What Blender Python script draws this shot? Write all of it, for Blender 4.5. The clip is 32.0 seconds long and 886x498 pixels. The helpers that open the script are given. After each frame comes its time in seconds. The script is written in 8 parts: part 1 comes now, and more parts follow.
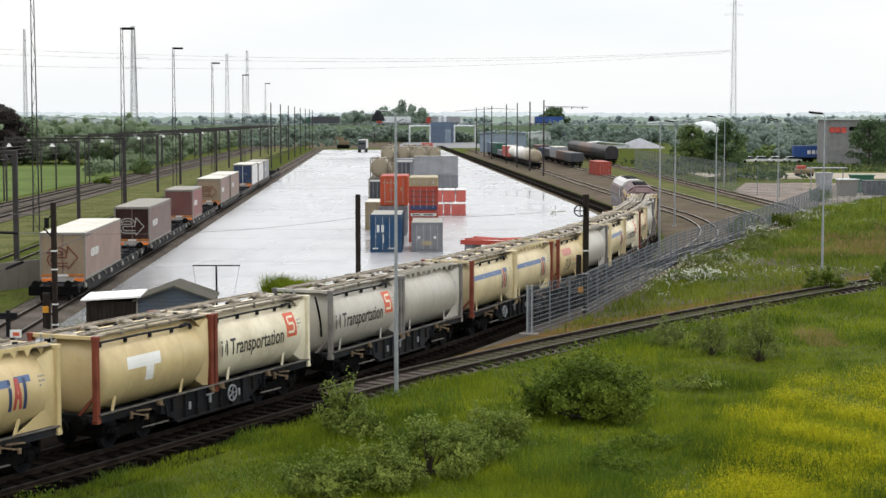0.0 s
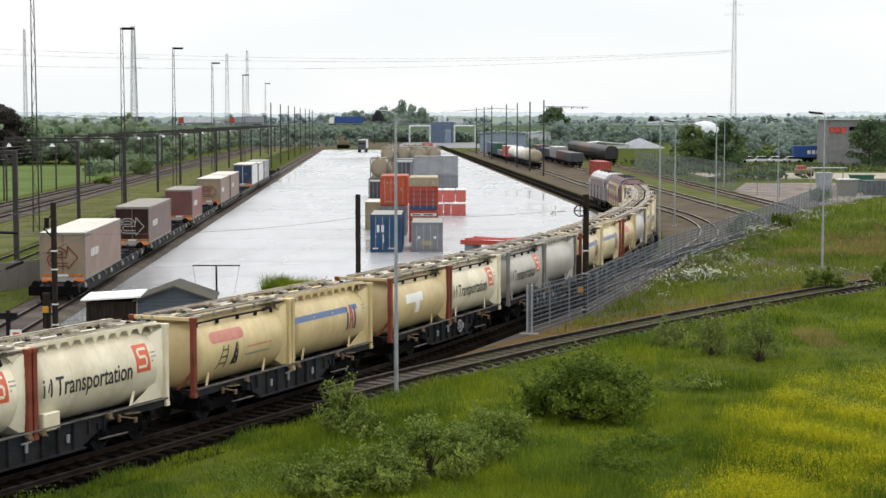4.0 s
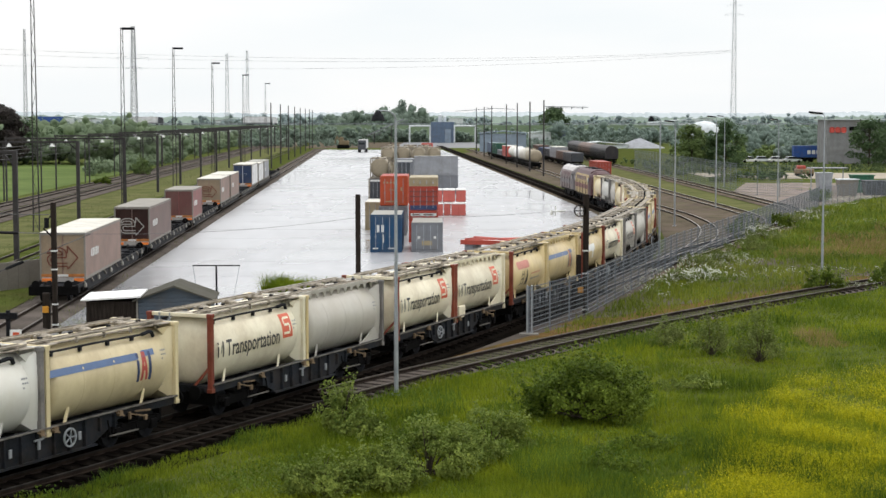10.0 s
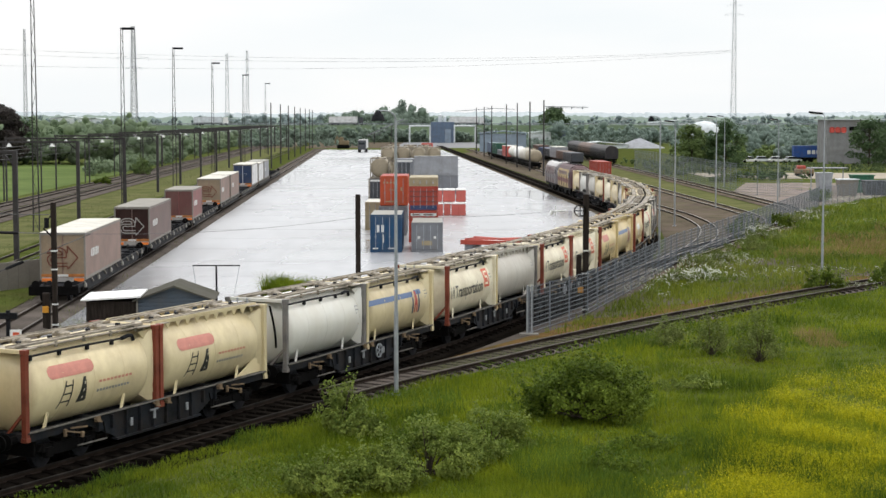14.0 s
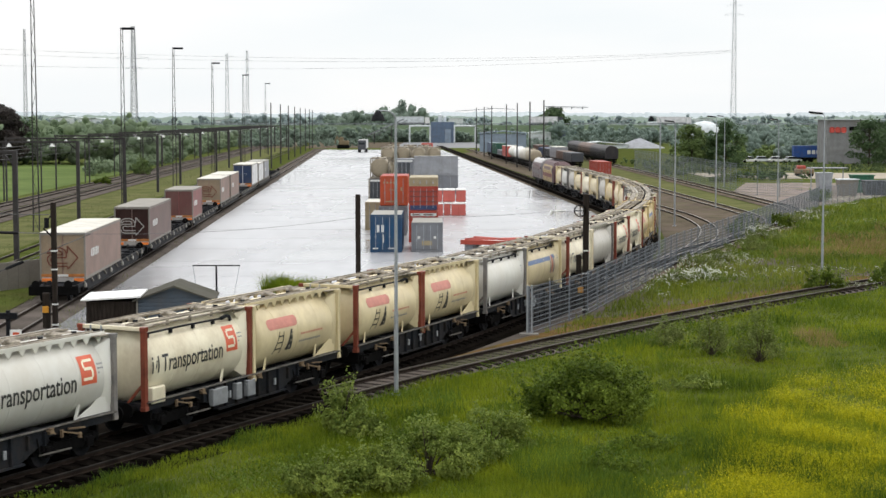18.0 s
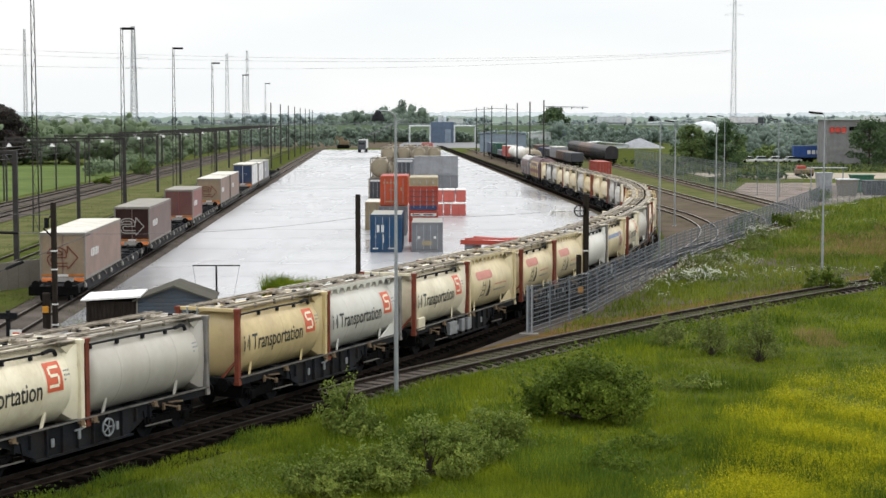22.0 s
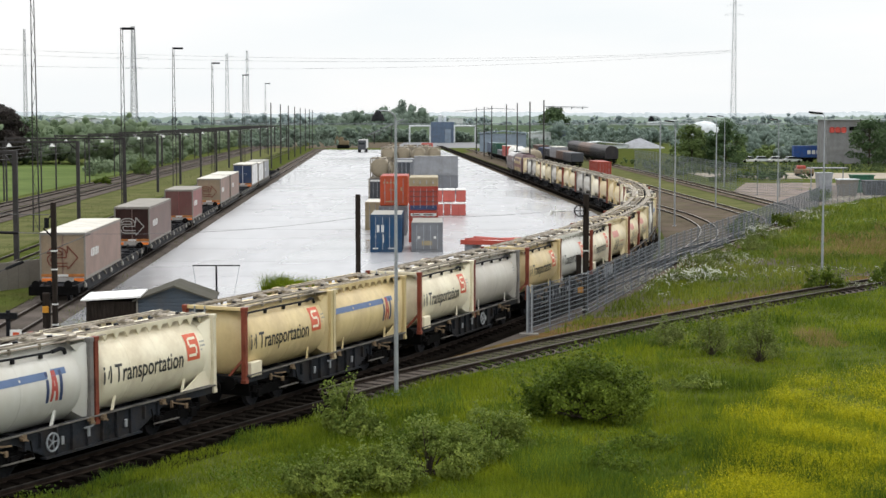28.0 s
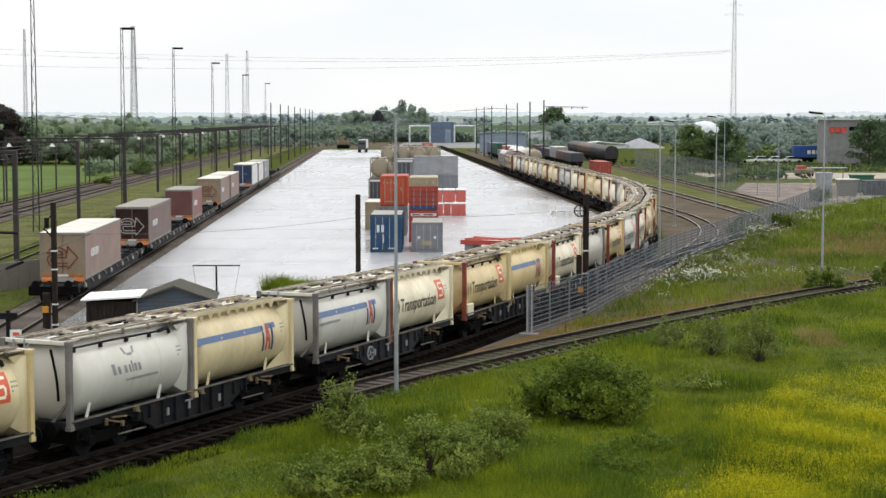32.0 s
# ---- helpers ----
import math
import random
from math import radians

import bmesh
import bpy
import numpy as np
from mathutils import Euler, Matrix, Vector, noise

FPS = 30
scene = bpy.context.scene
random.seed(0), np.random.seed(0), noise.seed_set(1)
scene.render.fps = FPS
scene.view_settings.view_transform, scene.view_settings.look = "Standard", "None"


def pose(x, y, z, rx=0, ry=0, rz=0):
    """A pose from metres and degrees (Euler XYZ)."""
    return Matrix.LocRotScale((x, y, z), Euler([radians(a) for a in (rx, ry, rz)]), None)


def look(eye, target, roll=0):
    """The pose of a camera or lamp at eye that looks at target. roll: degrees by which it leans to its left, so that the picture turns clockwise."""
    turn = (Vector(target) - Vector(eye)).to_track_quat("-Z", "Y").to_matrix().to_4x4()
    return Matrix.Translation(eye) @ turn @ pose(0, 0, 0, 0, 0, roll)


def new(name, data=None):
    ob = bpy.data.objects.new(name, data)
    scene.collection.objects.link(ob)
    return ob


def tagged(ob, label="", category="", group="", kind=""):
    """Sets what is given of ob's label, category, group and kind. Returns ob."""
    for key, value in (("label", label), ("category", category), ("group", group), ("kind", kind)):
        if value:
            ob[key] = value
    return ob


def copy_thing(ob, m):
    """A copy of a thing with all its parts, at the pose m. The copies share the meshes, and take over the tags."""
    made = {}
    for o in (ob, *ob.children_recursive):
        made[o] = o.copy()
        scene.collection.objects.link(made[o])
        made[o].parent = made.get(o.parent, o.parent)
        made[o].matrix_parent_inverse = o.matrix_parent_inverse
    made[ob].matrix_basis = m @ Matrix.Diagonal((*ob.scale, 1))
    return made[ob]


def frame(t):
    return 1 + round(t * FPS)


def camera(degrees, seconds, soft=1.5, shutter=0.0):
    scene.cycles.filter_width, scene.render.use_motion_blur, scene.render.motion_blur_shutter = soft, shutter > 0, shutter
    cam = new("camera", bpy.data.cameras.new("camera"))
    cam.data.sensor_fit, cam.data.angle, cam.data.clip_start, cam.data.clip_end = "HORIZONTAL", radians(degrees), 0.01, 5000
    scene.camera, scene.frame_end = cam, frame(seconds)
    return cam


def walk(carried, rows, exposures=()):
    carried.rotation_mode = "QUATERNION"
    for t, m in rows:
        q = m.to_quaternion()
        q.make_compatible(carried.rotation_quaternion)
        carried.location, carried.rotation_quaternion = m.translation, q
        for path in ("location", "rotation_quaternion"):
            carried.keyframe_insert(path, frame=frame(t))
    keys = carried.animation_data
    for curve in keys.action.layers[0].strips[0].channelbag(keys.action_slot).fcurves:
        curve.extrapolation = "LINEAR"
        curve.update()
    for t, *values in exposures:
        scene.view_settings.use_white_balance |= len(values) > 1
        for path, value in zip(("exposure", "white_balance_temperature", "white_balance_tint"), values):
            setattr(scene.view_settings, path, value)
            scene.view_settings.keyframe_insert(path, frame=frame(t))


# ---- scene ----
# One still camera on a road bridge, 10.2 m over a container yard; world y runs up the yard.
cam = camera(30.0, 32.0, soft=1.5)
EYE = pose(0, 0, 10.2, 90 - 4.475, 0, 0)
walk(cam, [(0.0, EYE), (32.0, EYE)])

# ---- light: bright overcast sky, soft high sun ----
world = bpy.data.worlds.new("overcast")
scene.world = world
world.use_nodes = True
wn, wl = world.node_tree.nodes, world.node_tree.links
wn.clear()
w_out, w_bg = wn.new("ShaderNodeOutputWorld"), wn.new("ShaderNodeBackground")
w_sky, w_mix, w_noise, w_map, w_tc, w_ramp = (wn.new("ShaderNodeTexSky"), wn.new("ShaderNodeMixRGB"), wn.new("ShaderNodeTexNoise"),
                                              wn.new("ShaderNodeMapping"), wn.new("ShaderNodeTexCoord"), wn.new("ShaderNodeValToRGB"))
w_sky.sky_type, w_sky.sun_disc = "NISHITA", False
w_sky.sun_elevation, w_sky.sun_rotation = radians(66), radians(40)
w_scale = wn.new("ShaderNodeVectorMath")
w_scale.operation = "SCALE"
w_scale.inputs["Scale"].default_value = 0.12
w_map.inputs["Scale"].default_value = (1.5, 1.5, 7.0)
w_noise.inputs["Scale"].default_value = 1.6
w_noise.inputs["Detail"].default_value = 5
w_ramp.color_ramp.elements[0].position, w_ramp.color_ramp.elements[0].color = 0.3, (0.90, 0.95, 0.98, 1)
w_ramp.color_ramp.elements[1].position, w_ramp.color_ramp.elements[1].color = 0.55, (1.02, 1.02, 1.02, 1)
w_mix.inputs["Fac"].default_value = 0.94
wl.new(w_tc.outputs["Generated"], w_map.inputs["Vector"])
wl.new(w_map.outputs["Vector"], w_noise.inputs["Vector"])
wl.new(w_noise.outputs["Fac"], w_ramp.inputs["Fac"])
wl.new(w_sky.outputs["Color"], w_scale.inputs[0])
wl.new(w_scale.outputs[0], w_mix.inputs["Color1"])
wl.new(w_ramp.outputs["Color"], w_mix.inputs["Color2"])
# an overcast sky is brighter overhead than at the horizon
w_sep, w_up, w_gain = wn.new("ShaderNodeSeparateXYZ"), wn.new("ShaderNodeMapRange"), wn.new("ShaderNodeVectorMath")
w_up.inputs["From Min"].default_value, w_up.inputs["From Max"].default_value = 0.12, 0.9
w_up.inputs["To Min"].default_value, w_up.inputs["To Max"].default_value = 1.0, 1.95
w_gain.operation = "SCALE"
wl.new(w_tc.outputs["Generated"], w_sep.inputs["Vector"])
wl.new(w_sep.outputs["Z"], w_up.inputs["Value"])
wl.new(w_mix.outputs["Color"], w_gain.inputs[0])
wl.new(w_up.outputs["Result"], w_gain.inputs["Scale"])
wl.new(w_gain.outputs[0], w_bg.inputs["Color"])
w_bg.inputs["Strength"].default_value = 1.15
wl.new(w_bg.outputs["Background"], w_out.inputs["Surface"])

sun = new("sun", bpy.data.lights.new("sun", "SUN"))
sun.data.energy, sun.data.angle, sun.data.color = 1.3, radians(24), (1.0, 0.96, 0.9)
SUN_FROM = Vector((math.sin(radians(40)) * math.cos(radians(66)), math.cos(radians(40)) * math.cos(radians(66)), math.sin(radians(66))))
sun.matrix_world = look(SUN_FROM * 300, (0, 0, 0))
scene.view_settings.exposure = -0.18


# ---- materials ----
def mat(name, a, b=None, rough=0.7, metal=0.0, scale=3.0, fine=None, bump=0.0, spread=0.35, rand=0.0, rough_b=None, stretch=(1, 1, 1),
        dirt=None, dirt_amount=0.4, dirt_scale=0.6, coords="Object", spec=None):
    """Two noise scales between colours a and b, blotches of dirt, bump, and a per-object shift of lightness."""
    m = bpy.data.materials.new(name)
    m.use_nodes = True
    n, l = m.node_tree.nodes, m.node_tree.links
    p = n["Principled BSDF"]
    b = b or tuple(c * (1 - spread) for c in a)
    tc, mp = n.new("ShaderNodeTexCoord"), n.new("ShaderNodeMapping")
    mp.inputs["Scale"].default_value = stretch
    l.new(tc.outputs[coords], mp.inputs["Vector"])
    n1, n2 = n.new("ShaderNodeTexNoise"), n.new("ShaderNodeTexNoise")
    for q, s in ((n1, scale), (n2, fine or scale * 9)):
        q.inputs["Scale"].default_value, q.inputs["Detail"].default_value = s, 4
        l.new(mp.outputs["Vector"], q.inputs["Vector"])
    add = n.new("ShaderNodeMath")
    add.operation = "MULTIPLY_ADD"
    add.inputs[1].default_value = 0.45
    l.new(n2.outputs["Fac"], add.inputs[0])
    sub = n.new("ShaderNodeMath")
    sub.operation = "MULTIPLY_ADD"
    sub.inputs[1].default_value, sub.inputs[2].default_value = 0.9, -0.18
    l.new(n1.outputs["Fac"], sub.inputs[0])
    l.new(sub.outputs[0], add.inputs[2])
    ramp = n.new("ShaderNodeValToRGB")
    ramp.color_ramp.elements[0].position, ramp.color_ramp.elements[0].color = 0.28, (*b, 1)
    ramp.color_ramp.elements[1].position, ramp.color_ramp.elements[1].color = 0.62, (*a, 1)
    l.new(add.outputs[0], ramp.inputs["Fac"])
    col = ramp.outputs["Color"]
    if dirt:
        n3, r3, mx = n.new("ShaderNodeTexNoise"), n.new("ShaderNodeValToRGB"), n.new("ShaderNodeMixRGB")
        n3.inputs["Scale"].default_value, n3.inputs["Detail"].default_value, n3.inputs["Roughness"].default_value = dirt_scale, 6, 0.65
        l.new(mp.outputs["Vector"], n3.inputs["Vector"])
        r3.color_ramp.elements[0].position, r3.color_ramp.elements[1].position = 0.45, 0.72
        r3.color_ramp.elements[1].color = (dirt_amount,) * 3 + (1,)
        l.new(n3.outputs["Fac"], r3.inputs["Fac"])
        l.new(r3.outputs["Color"], mx.inputs["Fac"])
        l.new(col, mx.inputs["Color1"])
        mx.inputs["Color2"].default_value = (*dirt, 1)
        col = mx.outputs["Color"]
    if rand:
        oi, hs, mr = n.new("ShaderNodeObjectInfo"), n.new("ShaderNodeHueSaturation"), n.new("ShaderNodeMapRange")
        mr.inputs["To Min"].default_value, mr.inputs["To Max"].default_value = 1 - rand, 1 + rand
        l.new(oi.outputs["Random"], mr.inputs["Value"])
        l.new(mr.outputs["Result"], hs.inputs["Value"])
        l.new(col, hs.inputs["Color"])
        col = hs.outputs["Color"]
    l.new(col, p.inputs["Base Color"])
    p.inputs["Metallic"].default_value = metal
    if rough_b is None:
        p.inputs["Roughness"].default_value = rough
    else:
        rr = n.new("ShaderNodeMapRange")
        rr.inputs["From Min"].default_value, rr.inputs["From Max"].default_value = 0.38, 0.62
        rr.inputs["To Min"].default_value, rr.inputs["To Max"].default_value = rough, rough_b
        l.new(n1.outputs["Fac"], rr.inputs["Value"])
        l.new(rr.outputs["Result"], p.inputs["Roughness"])
    if bump:
        bp = n.new("ShaderNodeBump")
        bp.inputs["Strength"].default_value, bp.inputs["Distance"].default_value = bump, 0.05
        l.new(n2.outputs["Fac"], bp.inputs["Height"])
        l.new(bp.outputs["Normal"], p.inputs["Normal"])
    p.inputs["Specular IOR Level"].default_value = spec if spec is not None else 0.5 if rough < 0.5 else 0.22 if rough < 0.8 else 0.04
    return m


def leaf_mat(name, a, b, rough=0.6, through_light=0.3, mid=0.8, island=0.42):
    """Leaves and blades: each island takes its own green, and lets some light through."""
    m = bpy.data.materials.new(name)
    m.use_nodes = True
    n, l = m.node_tree.nodes, m.node_tree.links
    p = n["Principled BSDF"]
    g, ramp = n.new("ShaderNodeNewGeometry"), n.new("ShaderNodeValToRGB")
    tc, nz, mx = n.new("ShaderNodeTexCoord"), n.new("ShaderNodeTexNoise"), n.new("ShaderNodeMath")
    nz.inputs["Scale"].default_value, nz.inputs["Detail"].default_value = 0.16, 5
    l.new(tc.outputs["Object"], nz.inputs["Vector"])
    mx.operation = "MULTIPLY_ADD"
    mx.inputs[1].default_value = island
    nz2, ad = n.new("ShaderNodeTexNoise"), n.new("ShaderNodeMath")
    nz2.inputs["Scale"].default_value, nz2.inputs["Detail"].default_value = mid, 3
    l.new(tc.outputs["Object"], nz2.inputs["Vector"])
    ad.operation = "MULTIPLY_ADD"
    ad.inputs[1].default_value, ad.inputs[2].default_value = 1.1, -0.62
    l.new(nz2.outputs["Fac"], ad.inputs[0])
    mm = n.new("ShaderNodeMath")
    mm.operation = "MULTIPLY_ADD"
    mm.inputs[1].default_value, mm.inputs[2].default_value = 2.0, -0.7
    l.new(nz.outputs["Fac"], mm.inputs[0])
    l.new(g.outputs["Random Per Island"], mx.inputs[0])
    both = n.new("ShaderNodeMath")
    l.new(mm.outputs[0], both.inputs[0])
    l.new(ad.outputs[0], both.inputs[1])
    l.new(both.outputs[0], mx.inputs[2])
    ramp.color_ramp.elements[0].color, ramp.color_ramp.elements[1].color = (*a, 1), (*b, 1)
    l.new(mx.outputs[0], ramp.inputs["Fac"])
    l.new(ramp.outputs["Color"], p.inputs["Base Color"])
    p.inputs["Roughness"].default_value = rough
    p.inputs["Specular IOR Level"].default_value = 0.08
    tr, ms, out = n.new("ShaderNodeBsdfTranslucent"), n.new("ShaderNodeMixShader"), n["Material Output"]
    l.new(ramp.outputs["Color"], tr.inputs["Color"])
    ms.inputs["Fac"].default_value = through_light
    l.new(p.outputs["BSDF"], ms.inputs[1])
    l.new(tr.outputs["BSDF"], ms.inputs[2])
    l.new(ms.outputs["Shader"], out.inputs["Surface"])
    return m


M = {}
M["field"] = mat("field_grass_soil", (0.082, 0.10, 0.03), (0.048, 0.062, 0.02), 0.95, scale=0.15, fine=2.5, bump=0.6, dirt=(0.13, 0.12, 0.04), dirt_scale=0.08, spec=0.0)
M["bankgrass"] = mat("bank_scrub_soil", (0.085, 0.115, 0.07), (0.06, 0.085, 0.05), 0.95, scale=0.1, fine=1.0)
M["pasture"] = mat("pasture_grass", (0.088, 0.122, 0.036), (0.055, 0.083, 0.022), 0.95, scale=0.12, fine=3, bump=0.5, dirt=(0.15, 0.19, 0.06), dirt_scale=0.05)
M["concrete"] = mat("wet_concrete", (0.40, 0.40, 0.41), (0.28, 0.28, 0.29), 0.14, scale=0.06, fine=0.5, rough_b=0.38, stretch=(1, 0.28, 1), bump=0.008,
                    dirt=(0.19, 0.19, 0.19), dirt_amount=0.5, dirt_scale=0.035)
M["joint"] = mat("joint_tar", (0.27, 0.27, 0.275), rough=0.5, scale=2)
# dark ballast, blackened further: the train's shade is put into the colour
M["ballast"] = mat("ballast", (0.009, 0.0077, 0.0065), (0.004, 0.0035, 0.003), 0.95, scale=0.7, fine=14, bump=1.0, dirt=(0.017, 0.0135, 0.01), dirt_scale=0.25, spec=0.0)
M["dirt"] = mat("earth_gravel", (0.125, 0.10, 0.08), (0.07, 0.057, 0.046), 0.95, scale=0.3, fine=9, bump=0.7, dirt=(0.09, 0.1, 0.04), dirt_scale=0.2, spec=0.0)
M["verge"] = mat("mossy_verge", (0.065, 0.082, 0.02), (0.036, 0.046, 0.012), 0.95, scale=0.35, fine=6, bump=0.7, dirt=(0.10, 0.075, 0.04), dirt_scale=0.2, spec=0.0)
M["rustearth"] = mat("rust_brown_earth", (0.135, 0.078, 0.034), (0.075, 0.056, 0.024), 0.95, scale=0.6, fine=9, bump=0.6, dirt=(0.08, 0.09, 0.025), dirt_amount=0.8, dirt_scale=0.5, spec=0.0)
M["fencewire"] = mat("dull_fence_wire", (0.20, 0.22, 0.245), (0.14, 0.155, 0.175), 0.55, 0.3, scale=1.5)
M["asphalt"] = mat("asphalt_grey", (0.16, 0.16, 0.165), (0.11, 0.11, 0.115), 0.55, scale=0.3, fine=8, bump=0.1)
M["rail"] = mat("rail_steel", (0.030, 0.022, 0.017), (0.014, 0.010, 0.008), 0.7, 0.0, scale=2, spec=0.03)
M["railhead"] = mat("rail_head", (0.13, 0.11, 0.095), (0.06, 0.05, 0.043), 0.55, 0.3, scale=2)
# rail heads at the train, coloured dark to stand for its shade
M["raildull"] = mat("shaded_rail_head", (0.03, 0.026, 0.023), (0.014, 0.012, 0.011), 0.75, scale=2, spec=0.03)
# paler steel for the curving tracks: part of their glare is base colour
M["railbright"] = mat("glare_rail_head", (0.46, 0.42, 0.38), (0.30, 0.27, 0.24), 0.36, 0.7, scale=2)
M["oldballast"] = mat("weathered_ballast", (0.112, 0.096, 0.085), (0.06, 0.052, 0.046), 0.95, scale=0.5, fine=9, bump=0.8, dirt=(0.07, 0.06, 0.045), dirt_scale=0.2, spec=0.0)
M["strip"] = mat("yellow_green_moss", (0.112, 0.118, 0.048), (0.064, 0.072, 0.03), 0.95, scale=0.3, fine=5, bump=0.6, dirt=(0.135, 0.112, 0.07), dirt_scale=0.15, spec=0.0)
M["lotgravel"] = mat("rough_gravel", (0.27, 0.22, 0.20), (0.11, 0.093, 0.083), 0.95, scale=0.35, fine=4, bump=0.9, dirt=(0.12, 0.115, 0.07), dirt_amount=0.8, dirt_scale=0.2)
M["sand"] = mat("sandy_road", (0.34, 0.30, 0.245), (0.27, 0.24, 0.2), 0.95, scale=0.1, fine=3)
M["oldsleeper"] = mat("grey_sleeper_wood", (0.038, 0.032, 0.028), (0.018, 0.015, 0.013), 0.9, scale=4, fine=30, stretch=(6, 1, 1), bump=0.4, rand=0.3, spec=0.0)
# far darker than the old sleepers: shade under the train is painted in
M["sleeper"] = mat("shaded_sleeper_wood", (0.013, 0.011, 0.009), (0.006, 0.005, 0.004), 0.9, scale=4, fine=30, stretch=(6, 1, 1), bump=0.4, rand=0.3, spec=0.0)
M["black"] = mat("black_steel", (0.008, 0.0075, 0.0075), (0.005, 0.005, 0.005), 0.55, scale=4, spec=0.02)
M["darksteel"] = mat("grimy_steel", (0.020, 0.022, 0.027), (0.006, 0.006, 0.006), 0.6, scale=1.3, fine=12, dirt=(0.035, 0.027, 0.021), dirt_amount=0.5, dirt_scale=1.3, rand=0.25, spec=0.05)
M["sillsteel"] = mat("worn_blue_grey_steel", (0.024, 0.027, 0.033), (0.008, 0.009, 0.010), 0.55, scale=1.1, fine=11, dirt=(0.05, 0.038, 0.028), dirt_amount=0.6, dirt_scale=1.5, rand=0.3, spec=0.08)
M["wornedge"] = mat("worn_pale_edge", (0.17, 0.16, 0.145), (0.06, 0.055, 0.05), 0.6, scale=1.6, fine=9, dirt=(0.10, 0.07, 0.045), dirt_amount=0.5, dirt_scale=2.0)
M["rust"] = mat("rusty_gear", (0.22, 0.16, 0.10), (0.08, 0.055, 0.038), 0.8, scale=3, fine=20)
M["galv"] = mat("galvanised_steel", (0.36, 0.38, 0.4), (0.26, 0.28, 0.3), 0.5, 0.4, scale=1.5, fine=14)
M["redpost"] = mat("red_oxide_frame", (0.22, 0.05, 0.028), (0.12, 0.03, 0.018), 0.5, scale=1.2, dirt=(0.2, 0.15, 0.1), dirt_amount=0.3, rand=0.15)
M["cream"] = mat("cream_tank_paint", (0.68, 0.58, 0.36), (0.58, 0.48, 0.28), 0.36, scale=0.35, fine=3, dirt=(0.34, 0.25, 0.14), dirt_amount=0.6, dirt_scale=0.8, stretch=(0.7, 0.8, 0.55), rand=0.10)
M["ivory"] = mat("ivory_tank_paint", (0.78, 0.72, 0.55), (0.70, 0.63, 0.46), 0.36, scale=0.35, fine=3, dirt=(0.40, 0.31, 0.19), dirt_amount=0.65, dirt_scale=0.9, stretch=(0.7, 0.8, 0.55), rand=0.10)
M["yellowcream"] = mat("yellowed_tank_paint", (0.64, 0.51, 0.27), (0.53, 0.41, 0.2), 0.36, scale=0.35, fine=3, dirt=(0.32, 0.22, 0.11), dirt_amount=0.6, dirt_scale=0.8, stretch=(0.7, 0.8, 0.55), rand=0.10)
M["tankgrey"] = mat("grey_tank_paint", (0.48, 0.455, 0.405), (0.37, 0.35, 0.305), 0.36, scale=0.35, fine=3, dirt=(0.34, 0.3, 0.24), dirt_amount=0.6, dirt_scale=0.8, stretch=(0.7, 0.8, 0.55), rand=0.10)
M["tankwhite"] = mat("white_tank_paint", (0.64, 0.63, 0.58), (0.55, 0.54, 0.49), 0.36, scale=0.35, fine=3, dirt=(0.5, 0.46, 0.38), dirt_amount=0.6, dirt_scale=0.8, stretch=(0.7, 0.8, 0.55), rand=0.10)
M["dullpost"] = mat("dull_steel_frame", (0.20, 0.19, 0.18), (0.10, 0.095, 0.09), 0.6, scale=1.2, dirt=(0.2, 0.12, 0.07), dirt_amount=0.4, rand=0.15)
M["lettering"] = mat("black_marking", (0.03, 0.03, 0.03), rough=0.4)
M["logored"] = mat("red_marking", (0.62, 0.11, 0.05), rough=0.4, spread=0.1)
M["emblemred"] = mat("dull_red_marking", (0.42, 0.07, 0.055), rough=0.45, spread=0.25)
M["logopink"] = mat("faded_red_marking", (0.55, 0.21, 0.16), rough=0.45, spread=0.2)
M["logoblue"] = mat("blue_marking", (0.085, 0.14, 0.27), rough=0.4, spread=0.15)
M["navy"] = mat("navy_marking", (0.03, 0.05, 0.13), rough=0.4)
M["greymark"] = mat("grey_marking", (0.25, 0.26, 0.27), rough=0.45)
M["walkway"] = mat("tread_plate", (0.34, 0.30, 0.24), (0.10, 0.085, 0.065), 0.6, 0.2, scale=2, fine=16)
M["white"] = mat("white_paint", (0.78, 0.78, 0.76), (0.68, 0.68, 0.66), 0.5, scale=0.8, dirt=(0.5, 0.48, 0.44), dirt_amount=0.3)
M["glass"] = mat("dark_glass", (0.02, 0.025, 0.03), rough=0.08)


